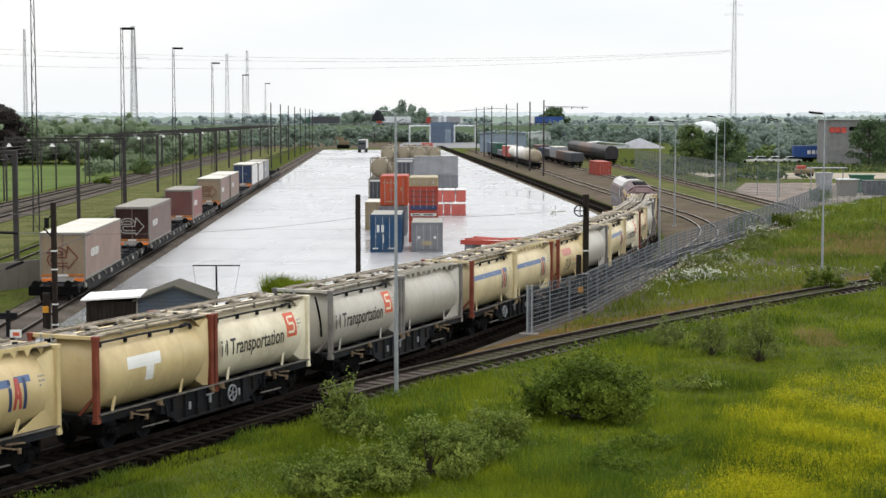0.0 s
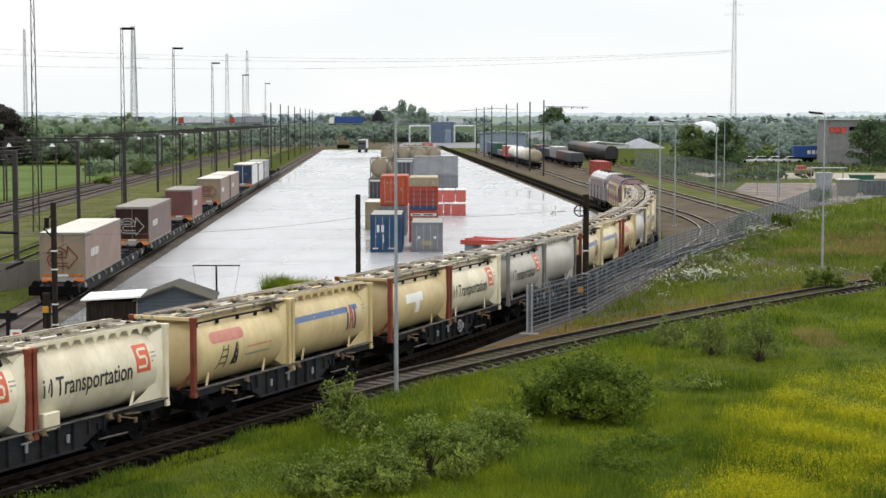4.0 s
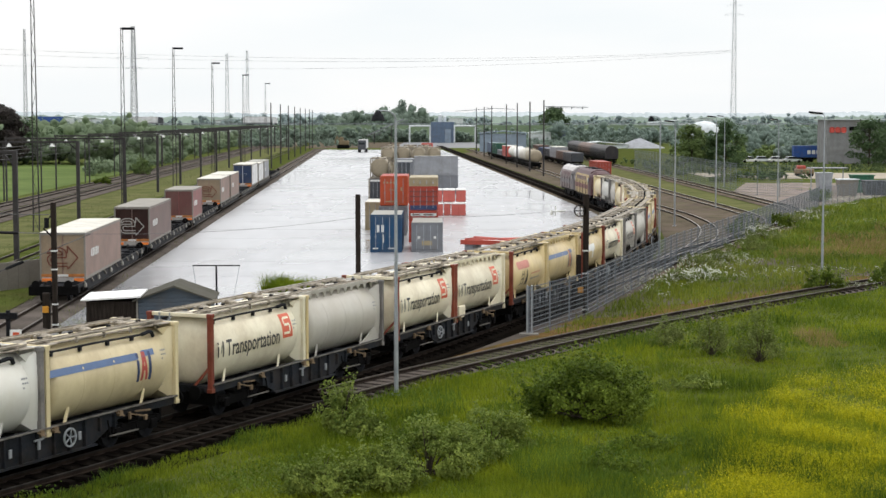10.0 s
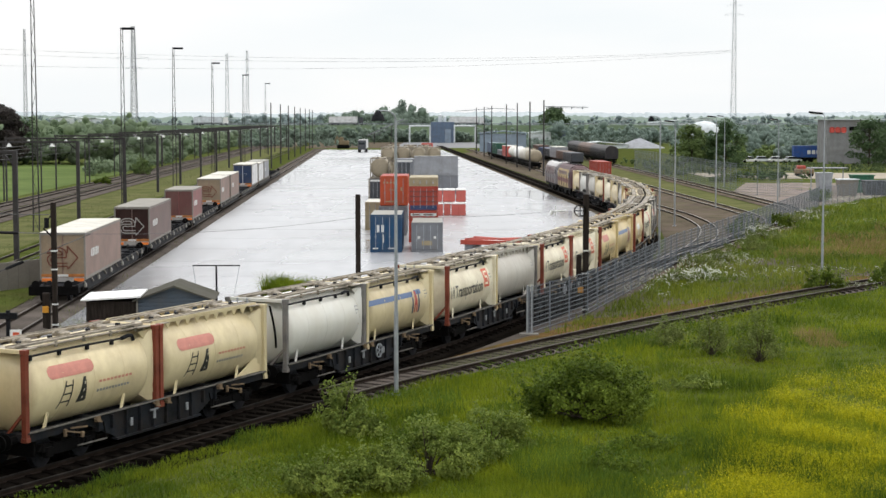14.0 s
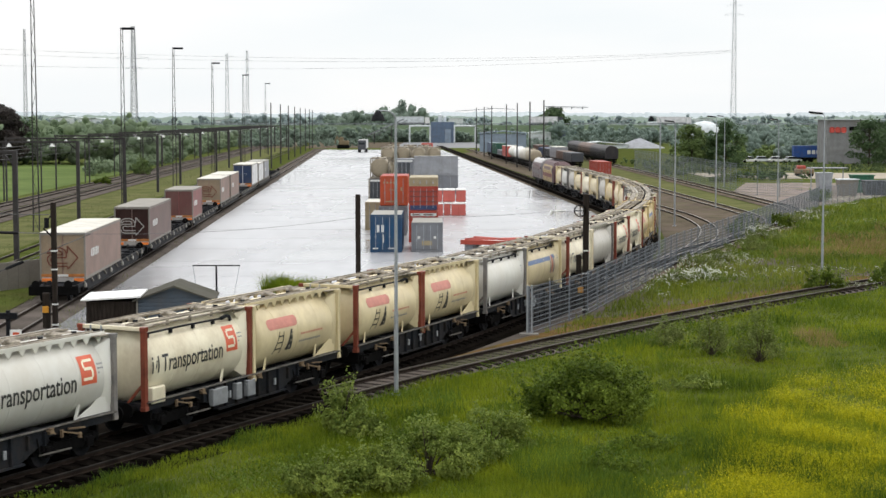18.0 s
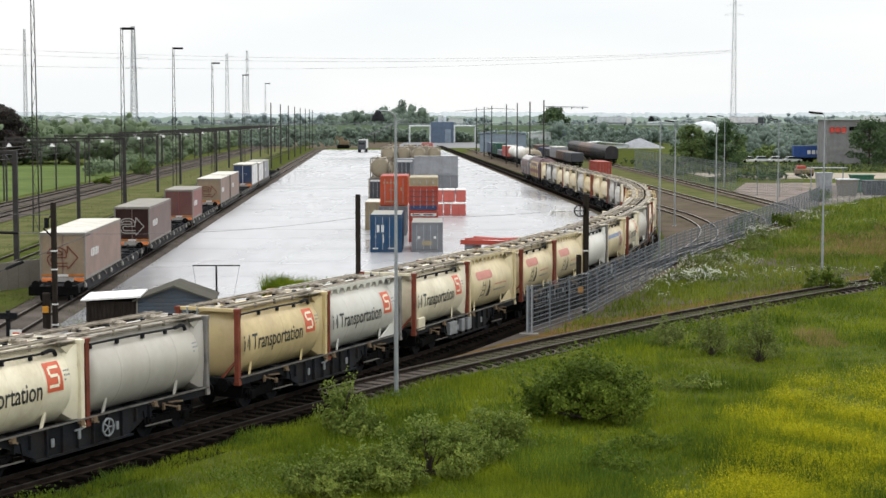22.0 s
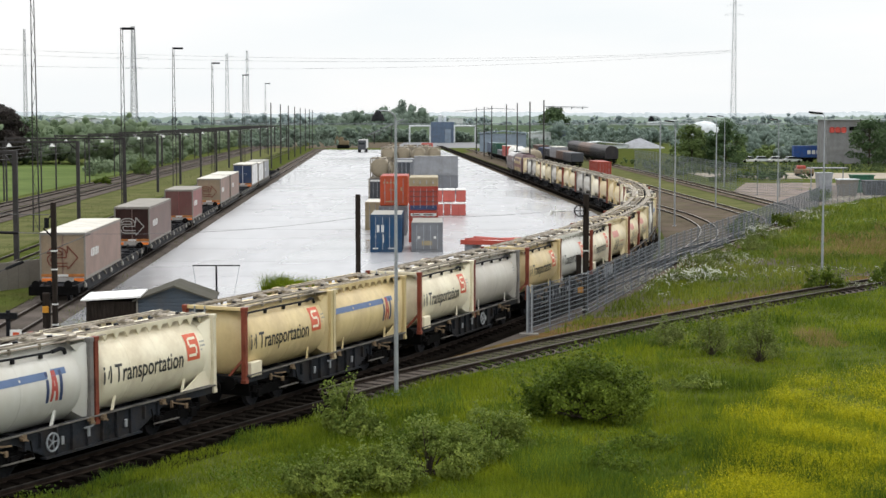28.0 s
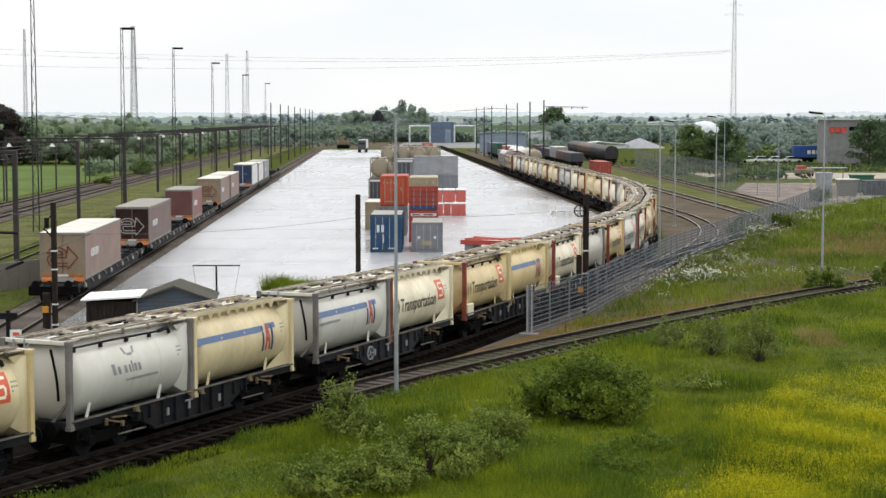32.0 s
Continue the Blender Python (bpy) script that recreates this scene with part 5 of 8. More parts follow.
YZ = 0.0
VB = [(0.5, 0.7, 1.55, 2.1, "mark_pale"), (0.85, 1.05, 1.55, 2.1, "mark_pale"), (0.95, 1.05, 0.75, 1.35, "mark_pale"), (0.2, 0.6, 0.25, 0.35, "mark_pale"), (1.4, 2.1, 0.28, 0.36, "mark_pale")]
container(-5.6, 127.0, YZ, 2.44, 6.06, 2.9, "bluebox", "dark blue shipping container with lock rods on wet concrete", "roofgrey", marks=VB)
container(-5.65, 145.4, YZ, 2.44, 6.06, 2.6, "greybox", "grey shipping container carrying an orange one")
container(-5.55, 146.0, 2.63, 2.44, 6.06, 2.6, "orangebox", "orange shipping container stacked on a grey one", "redbox",
          marks=[(0.25 + 0.3 * i, 0.43 + 0.3 * i, 1.95, 2.1, "tanbox") for i in range(4)] + [(1.8, 1.95, 1.3, 1.6, "tanbox"), (0.8, 1.2, 1.35, 1.42, "tanbox"), (0.5, 1.2, 0.3, 0.4, "tanbox")])
container(-7.2, 152.5, YZ, 2.44, 6.06, 2.6, "tanbox", "dirty beige container with a pale top", "roofwhite")
container(-2.45, 127.6, YZ, 2.44, 6.06, 2.25, "greybox", "low grey container with two pale diamonds on its end", "roofgrey",
          marks=[(0.48, 0.68, 1.0, 1.2, "mark_pale"), (1.72, 1.92, 1.0, 1.2, "mark_pale"), (0.8, 1.6, 0.5, 0.85, "tanbox")])
container(-2.85, 137.5, YZ, 2.44, 6.06, 2.6, "redbox", "red container with pale bars and a navy band", "redbox",
          marks=[(0.15, 2.3, 2.2, 2.42, "mark_pale"), (0.3, 0.9, 2.25, 2.36, "redbox"), (1.2, 2.0, 2.25, 2.36, "redbox")])
c2 = container(-2.85, 138.0, 2.63, 2.44, 6.06, 2.0, "redbox", "red open-top bulk container on another container", marks=[(0.1, 2.34, 0.04, 0.42, "navy")])
for i in range(3):
    part("rib", MB().box(1.22, -0.02, 0.75 + 0.42 * i, 2.3, 0.05, 0.07), M["brownbox"], c2)
container(-2.85, 138.2, 4.64, 2.44, 6.06, 0.72, "tanbox", "tan tarpaulin frame on top of a red container", "tanbox", ribs=False)


def crate(x, y, z, w, l, h, label):
    top = empty("red_crate", pose(x, y, z), label, "crate", "red crates stacked in the yard")
    part("body", MB().box(w / 2, l / 2, h / 2, w, l, h, 0.03), M["crate_red"], top)
    part("cover", MB().box(w / 2, l / 2, h + 0.06, w + 0.06, l + 0.06, 0.14, 0.04).box(w * 0.3, l * 0.5, h + 0.15, w * 0.3, l * 0.4, 0.1, 0.04), M["white"], top, "white sheet over the crate")
    part("strap", MB().box(w * 0.5, -0.005, h / 2, 0.03, 0.02, h), M["redbox"], top)
    return top


for x, y, z, w in ((-0.45, 176, 0, 0.85), (0.45, 176.2, 0, 0.75), (1.25, 176, 0, 1.6), (-0.6, 177, 1.42, 0.9), (0.35, 177, 1.42, 1.35), (1.75, 177.2, 1.42, 1.1)):
    crate(x - 0.35, y, z, w * 0.95, 2.0, 1.22, "red crate with a white sheet on top")
container(-4.0, 226.0, YZ, 6.06, 2.44, 2.6, "greybox", "grey container lying sideways under another", ribs=False)
container(-4.0, 226.0, 2.62, 6.06, 2.44, 2.6, "lightgreybox", "light grey container stacked sideways", "roofgrey", ribs=False)
container(-6.6, 212.0, YZ, 2.44, 6.06, 2.6, "greybox", "weathered dark grey shipping container")
container(-9.45, 214, YZ, 2.44, 6.06, 2.6, "darkbox", "dark shipping container at the bottom of a stack", marks=[(0.05, 2.4, 2.2, 2.45, "mark_pale")])
container(-6.2, 211.5, 2.62, 2.44, 6.06, 2.55, "greybox", "grey container with a framed open end", marks=[(0.3, 2.1, 0.3, 2.1, "darkbox"), (0.15, 2.3, 2.2, 2.4, "mark_pale")])


def yard_tank(x, y, z, paint_name, label):
    top = empty("tank_container", pose(x, y, z, 0, 0, 90), label, "tank container", "tank containers stacked in the yard")
    part("shell", shared(("shell", paint_name), lambda: shell_mesh(paint_name)), None, top, m=pose(0, 0, CZ))
    for a in (0.09, TANK_L - 0.09):
        for yy in (-1.17, 1.17):
            part("corner_post", shared(("post", "walkway"), lambda: post_mesh("walkway")), None, top, m=pose(a, yy, 0))
        for zz in (0.08, 2.54):
            part("cross_beam", shared(("beam", "walkway"), lambda: beam_mesh("walkway")), None, top, m=pose(a, 0, zz))
    for yy in (-0.62, 0.62):
        part("walkway", shared("walkway", lambda: walkway_mesh(6.1, 0.40)), None, top, m=pose(3.2, yy, 2.62))
    return top


M["oldtank"] = mat("weathered_tank_paint", (0.36, 0.31, 0.22), (0.22, 0.18, 0.13), 0.5, scale=0.5, fine=5, dirt=(0.12, 0.10, 0.08), dirt_amount=0.5)
COLOUR["oldtank"] = "weathered"
for x, y, z in ((-8.2, 214.3, 2.63), (-8.4, 214.0, 0.02)):
    yard_tank(x, y, z, "oldtank", "weathered beige tank container, stacked end-on")
for x, y, z in ((-10.0, 300, 0), (-10.0, 300, 2.61), (-7.2, 301, 2.61), (-7.2, 301, 0), (-4.4, 299, 2.61), (-4.4, 299, 0), (-1.7, 300, 0), (-1.7, 300, 2.61), (-9.8, 322, 2.61), (-9.8, 322, 0), (-6.5, 325, 2.61), (-6.5, 325, 0), (-3.6, 322, 2.61), (-3.6, 322, 0)):
    yard_tank(x, y, z, "oldtank", "weathered beige tank container in a far stack")
container(-4.6, 350, 0, 2.44, 6, 2.6, "redbox", "faded red container behind the tank stack")
container(-4.6, 350, 2.6, 2.44, 6, 2.6, "crate_red", "faded red container on top of a stack")

# red steel frames lying behind the train
rf = empty("steel_frame", pose(1.2, 107, 0, 0, 0, -18) @ Matrix.Diagonal((1.12, 1, 1.2, 1)), "red painted flat steel lifting frame on blocks", "frame")
part("side_beam", MB().box(1.9, 0, 1.9, 3.9, 0.16, 0.24, 0.01), M["redbox"], rf)
part("side_beam", MB().box(1.9, 2.2, 1.9, 3.9, 0.16, 0.24, 0.01), M["redbox"], rf)
part("cross_beam", MB().box(0.1, 1.1, 1.9, 0.2, 2.2, 0.2).box(3.7, 1.1, 1.9, 0.2, 2.2, 0.2).bar((0.2, 0.1, 2.05), (3.6, 2.1, 2.05), 0.12).bar((0.2, 2.1, 2.05), (3.6, 0.1, 2.05), 0.12), M["crate_red"], rf)
for bx in (0.4, 3.4):
    part("block", MB().box(bx, 1.1, 0.9, 0.5, 2.0, 1.8, 0.03), M["greybox"], rf)
part("cover_sheet", MB().box(1.9, 1.1, 1.96, 2.6, 1.7, 0.06, 0.02), M["white"], rf, "white sheet lying on the frame")

# ---- boxes on the standing wagons by the yard ----
def arrow_bars(w, h):
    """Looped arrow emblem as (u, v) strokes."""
    paths = [((0.0, 0.62), (0.06, 0.80), (0.18, 0.88), (0.42, 0.88), (0.56, 0.80), (0.62, 0.66), (0.66, 0.66), (0.66, 0.95), (1.0, 0.43), (0.66, -0.08), (0.66, 0.05),
              (0.18, 0.05), (0.06, 0.12), (0.0, 0.30), (0.0, 0.45), (0.08, 0.56), (0.48, 0.56), (0.48, 0.66), (0.40, 0.74), (0.16, 0.74), (0.10, 0.66), (0.0, 0.62)),
             ((0.10, 0.34), (0.14, 0.44), (0.62, 0.44), (0.62, 0.66)), ((0.10, 0.34), (0.14, 0.22), (0.22, 0.19), (0.66, 0.19))]
    return [tuple((w * (0.17 + 0.66 * u), h * (0.27 + 0.47 * v)) for u, v in (p, q)) for path in paths for p, q in zip(path, path[1:])]


def swap_body(y, l, face, sidecol, roof, mark, label, h=2.67, lamps=True, w=2.55, z=1.22, name="swap_body", bars=True):
    x = left_x(y) - w / 2
    top = empty(name, pose(x, y, z, 0, 0, math.degrees(TH)), label, "lorry box", "lorry boxes on the standing wagons")
    part("body", MB().box(w / 2, l / 2, h / 2, w - 0.06, l - 0.06, h - 0.04, 0.02), M[sidecol], top)
    part("roof", MB().box(w / 2, l / 2, h - 0.005, w - 0.02, l - 0.02, 0.05, 0.02), M[roof], top)
    for sx in (0.25, 0.75):
        part("rear_door", MB().box(w * sx, 0.01, h / 2 + 0.05, w * 0.47, 0.05, h - 0.34, 0.012), M[face], top)
    fr = MB()
    for xx in (0.05, w - 0.05):
        fr.box(xx, 0.0, h / 2, 0.10, 0.10, h, 0.01)
        fr.box(xx, l, h / 2, 0.10, 0.10, h, 0.01)
        fr.box(xx, l / 2, 0.08, 0.08, l - 0.1, 0.16, 0.01)
        fr.box(xx, l / 2, h - 0.10, 0.07, l - 0.1, 0.10, 0.01)
    fr.box(w / 2, 0, h - 0.08, w - 0.2, 0.09, 0.14, 0.01)
    part("frame", fr, M["greyface"], top)
    sm = MB()
    for i in range(5):
        sm.box(w - 0.016, l * 0.16 + 0.55 * i, h * 0.52, 0.02, 0.32, 0.5 if i % 2 else 0.42)
    part("side_mark", sm, M["mark_pale"], top)
    if mark:
        mk = MB()
        for p, q in arrow_bars(w, h):
            mk.bar((p[0], -0.022, p[1]), (q[0], -0.022, q[1]), 0.06, 0.06)
        part("emblem", mk, M[mark], top)
    if lamps:
        part("reflector_band", MB().box(w / 2, -0.035, 0.27, w - 0.16, 0.05, 0.16, 0.01), M["bandamber"], top, "dull orange reflector band")
        part("number_plate", MB().box(w / 2, -0.065, 0.27, 0.6, 0.03, 0.13, 0.005), M["mark_pale"], top)
    bp = MB().box(w / 2, 0.03, 0.02, w - 0.1, 0.16, 0.30, 0.02)
    part("bumper", bp, M["mark_dim"], top)
    if lamps:
        for xx in (0.38, w - 0.38):
            part("tail_lamp", MB().box(xx, -0.07, 0.02, 0.55, 0.06, 0.18, 0.01), M["lampamber"], top)
    return top


swap_body(92.3, 13.2, "beigeface", "pinkside", "roofwhite", "mark_rust", "beige lorry box with a rust-red arrow emblem, on a wagon")
swap_body(119.5, 12.9, "darkface", "brownside", "roofdirty", "mark_dim", "dark brown lorry box with a pale arrow emblem, on a wagon")
swap_body(149.0, 8.2, "maroonface", "maroonside", "roofdirty", None, "maroon lorry box with a dirty roof, on a wagon")
swap_body(177.0, 11.4, "beigeface", "pinkside", "roofwhite", "mark_rust", "pale lorry box with a red arrow emblem, on a wagon")
swap_body(190.0, 12.0, "pinkside", "pinkside", "roofwhite", None, "pinkish lorry box standing close behind another")
nv = swap_body(224.6, 11.3, "navybox", "vanwhite", "roofwhite", None, "navy-fronted white lorry box on a wagon", h=2.9)
part("emblem", MB().bar((0.9, -0.03, 1.6), (1.4, -0.03, 1.6), 0.3, 0.02).bar((1.5, -0.03, 1.75), (1.65, -0.03, 1.3), 0.12, 0.02).bar((1.8, -0.03, 1.75), (1.65, -0.03, 1.3), 0.12, 0.02), M["mark_pale"], nv)
swap_body(238.0, 11.0, "greyface", "vanwhite", "roofwhite", None, "white lorry box on a wagon")
swap_body(251.0, 11.5, "greyface", "lightgreybox", "roofgrey", None, "light grey lorry box on a wagon")


def pocket_wagon(y0, y1):
    """Standing flat wagon: side beams, pale brake gear, two bogies, buffers."""
    l = y1 - y0 - 1.1
    top = empty("flat_wagon", pose(left_x(y0), y0, RAIL_TOP, 0, 0, 90 + math.degrees(TH)), "dirty low flat wagon with pale gear standing by the yard", "wagon", "standing wagons by the yard")
    for yy in (-1.25, 1.25):
        part("side_beam", MB().prism([(0.1, 0.92), (0.1, 0.72), (2.6, 0.72), (3.4, 0.35), (l - 3.4, 0.35), (l - 2.6, 0.72), (l - 0.1, 0.72), (l - 0.1, 0.92)], yy - 0.06, yy + 0.06), M["darksteel"], top)
    cross = MB()
    for i in range(int(l / 2.2) + 1):
        cross.box(0.3 + 2.2 * i, 0, 0.78, 0.22, 2.4, 0.16)
    cross.box(l / 2, 0, 0.7, l - 0.3, 0.5, 0.2)
    part("cross_beam", cross, M["darksteel"], top)
    for i in range(1, int(l / 1.15), 2):
        x = 0.8 + 1.15 * i
        part("stanchion", shared("stanchion", lambda: MB().bar((0, 0, 0.95), (0.55, -0.02, 0.70), 0.07).mesh("stanchion", M["roofdirty"])), None, top, m=pose(x, -1.34, 0))
        if i % 4 == 1:
            part("brake_box", shared("brake_box", lambda: MB().box(0, 0, 0.72, 0.3, 0.12, 0.22, 0.02).mesh("brake_box", M["roofgrey"])), None, top, m=pose(x + 0.2, -1.36, 0))
    for xx in (1.7, l - 1.7):
        b = part("bogie", shared("bogie", bogie_mesh), None, top, m=pose(xx, 0, 0))
        for k in (-0.9, 0.9):
            part("wheelset", shared("wheelset", wheelset_mesh), None, b, m=pose(k, 0, 0.46))
    end_gear(top, l, 0)
    end_gear(top, 0, 180)
    part("end_plate", MB().box(0.05, 0, 0.62, 0.14, 2.7, 0.5, 0.02), M["black"], top)
    return top


for a, b in ((89.5, 117.5), (117.5, 146.5), (146.5, 175), (175, 204.5), (204.5, 236.5), (236.5, 267), (267, 297)):
    pocket_wagon(a, b)

# ---- shed, T post, wall at the yard's near end ----
paint("slateblue", (0.075, 0.095, 0.12), rough=0.7)
paint("roofdark", (0.085, 0.08, 0.068), rough=0.85, dirt=(0.05, 0.055, 0.03), amount=0.5)
shed = empty("shed", pose(-16.85, 77.5, -0.06, 0, 0, 4), "small dark timber shed with white lean-to and grey gable roof", "shed")
shed.matrix_basis = shed.matrix_basis @ Matrix.Diagonal((0.94, 1, 0.92, 1))
for i in range(13):
    part("plank", MB().box(0.12 + 0.2 * i, 0, 0.98, 0.185, 0.05, 1.75, 0.01), M["timber"], shed)
part("lean_to_wall", MB().box(1.3, 1.3, 0.95, 2.5, 2.5, 1.7), M["timber"], shed)
part("lean_to_roof", MB().prism([(-0.2, 1.92), (2.75, 2.08), (2.75, 2.16), (-0.2, 2.0)], -0.35, 3.0), M["white"], shed, "white sheet lean-to roof")
part("gable_wall", MB().prism([(2.55, 0.1), (6.2, 0.1), (6.2, 1.9), (4.4, 2.6), (2.55, 1.95)], 0.05, 3.2), M["slateblue"], shed, "slate-blue gable wall")
for i in range(9):
    part("board", MB().box(4.375, 0.03, 0.3 + 0.2 * i, 3.6, 0.03, 0.17, 0.006), M["slateblue"], shed)
part("roof", MB().prism([(2.35, 1.92), (4.4, 2.68), (6.45, 1.92), (6.45, 1.84), (4.4, 2.58), (2.35, 1.84)], -0.25, 3.4), M["roofdark"], shed, "dark grey felt roof")
part("corner_trim", MB().box(6.2, 0.0, 0.95, 0.1, 0.1, 1.85).box(2.56, 0.0, 0.95, 0.08, 0.08, 1.85), M["greyface"], shed)
tp = empty("t_post", pose(-11.7, 85, -0.06), "thin T-shaped steel post with guy wires", "post")
part("pole", MB().tube((0, 0, 0), (0, 0, 2.75), 0.05, n=8), M["darksteel"], tp)
part("cross_bar", MB().box(0, 0, 2.75, 2.45, 0.06, 0.06), M["darksteel"], tp)
part("guy_wire", MB().bar((-1.2, 0, 2.75), (-0.9, 0, 0.2), 0.02).bar((1.2, 0, 2.75), (0.7, 0, 0.2), 0.02), M["galv"], tp)
bw = empty("barrier_wall", pose(-26.2, 99, -0.06, 0, 0, 62), "grey sheet wall with a small sign beside the track", "wall")
for i in range(12):
    part("panel", MB().box(-6.2 + 0.95 * i, 0, 0.85, 0.93, 0.07, 1.7, 0.015), M["greyface"], bw)
part("sign", MB().box(-1.2, -0.06, 1.0, 0.6, 0.03, 0.55, 0.01), M["white"], bw, "small white sign with a dark mark")
part("sign_mark", MB().bar((-1.35, -0.08, 0.95), (-1.05, -0.08, 1.1), 0.1, 0.02), M["black"], bw)
bs = empty("buffer_stop", pose(-21.0, 76.5, 0), "steel buffer stop of rails at the track's end", "buffer stop")
part("upright", MB().box(-0.75, 0, 0.7, 0.18, 0.2, 1.3, 0.02), M["darksteel"], bs)
part("upright", MB().box(0.75, 0, 0.7, 0.18, 0.2, 1.3, 0.02), M["darksteel"], bs)
part("beam", MB().box(0, -0.1, 1.1, 2.4, 0.2, 0.3, 0.02), M["darksteel"], bs)

# ---- locomotives at the head of the train ----
paint("locored", (0.17, 0.05, 0.045), rough=0.5)
paint("lococream", (0.42, 0.31, 0.14), rough=0.5)
paint("locowhite", (0.55, 0.53, 0.52), rough=0.5)
paint("locomaroon", (0.085, 0.04, 0.045), rough=0.5)
paint("locoside", (0.19, 0.145, 0.14), rough=0.5)
paint("locodark", (0.10, 0.085, 0.09), rough=0.45)
paint("locograte", (0.20, 0.14, 0.14), rough=0.5)


def loco(body, roof, band, cab, label):
    L = 14.6
    top = empty("diesel_locomotive", Matrix.Identity(4), label, "locomotive", "locomotives of the train")
    sec = [(-1.45, 1.15), (1.45, 1.15), (1.48, 2.9), (1.30, 3.45), (-1.30, 3.45), (-1.48, 2.9)]
    part("body", MB().prism(sec, 1.6, L - 1.6, "yz"), M[body], top)
    part("roof", MB().prism([(-1.30, 3.45), (1.30, 3.45), (1.0, 3.85), (0.45, 4.08), (-0.45, 4.08), (-1.0, 3.85)], 1.3, L - 1.3, "yz"), M[roof], top)
    for s, x0 in ((1, 1.6), (-1, L - 1.6)):
        n = MB()
        vs = []
        for x, k, zt in ((0, 1.0, 1.0), (-0.9 * s, 0.98, 0.97), (-1.5 * s, 0.86, 0.86)):
            for yy, zz in ((-1.45, 1.15), (1.45, 1.15), (1.46, 2.5), (1.30, 3.5), (0.6, 4.0), (-0.6, 4.0), (-1.30, 3.5), (-1.46, 2.5)):
                vs.append((x0 + x, yy * k, 1.15 + (zz - 1.15) * zt))
        fs = [(r * 8 + i, r * 8 + (i + 1) % 8, r * 8 + 8 + (i + 1) % 8, r * 8 + 8 + i) for r in range(2) for i in range(8)] + [tuple(range(16, 24))]
        n.add(vs, fs)
        part("cab", n, M[cab], top)
        part("windscreen", MB().box(x0 - 1.42 * s, 0, 2.95, 0.10, 2.1, 0.62, 0.02, ), M["glass"], top)
        for yy in (-1.46, 1.46):
            part("cab_window", MB().box(x0 - 0.35 * s, yy, 2.8, 0.8, 0.05, 0.6, 0.01), M["glass"], top)
        end_gear(top, x0 - 1.5 * s, 180 if s == 1 else 0)
    for yy in (-1.485, 1.485):
        part("side_band", MB().box(L / 2, yy, 2.05, L - 3.4, 0.03, 0.5), M[band], top)
        for i in range(6):
            part("grille", MB().box(3.5 + 1.5 * i, yy, 3.0, 0.9, 0.05, 0.5), M["locograte"], top)
        for i in range(4):
            part("stripe", MB().box(3.2 + 2.7 * i, yy * 1.005, 1.9, 0.28, 0.03, 1.4), M["black"], top)
    for i in range(3):
        fan = MB().lathe([(4.05, 0.62), (4.16, 0.62), (4.16, 0.5), (4.10, 0.0)], 16, "z", (4.4 + 2.9 * i, 0, 0))
        part("roof_fan", fan, M["darksteel"], top)
    part("underframe", MB().box(L / 2, 0, 0.98, L - 1.2, 2.5, 0.34, 0.02).box(L / 2, 0, 0.62, 3.0, 2.3, 0.6, 0.05), M["black"], top)
    for xx in (3.4, L - 3.4):
        b = part("bogie", shared("bogie", bogie_mesh), None, top, m=pose(xx, 0, 0))
        for k in (-1.35, 0, 1.35):
            part("wheelset", shared("wheelset", wheelset_mesh), None, b, m=pose(k, 0, 0.48))
    return top


lead = 9 * PITCH
MOVERS.append((loco("lococream", "locomaroon", "locored", "locomaroon", "diesel locomotive with maroon roof and cream sides"), lead + 0.6, 0.0, RAIL_TOP, 14.6, 3.4))
MOVERS.append((loco("locoside", "locowhite", "locodark", "locodark", "leading diesel locomotive with white roof and dark band"), lead + 0.6 + 15.6, 0.0, RAIL_TOP, 14.6, 3.4))


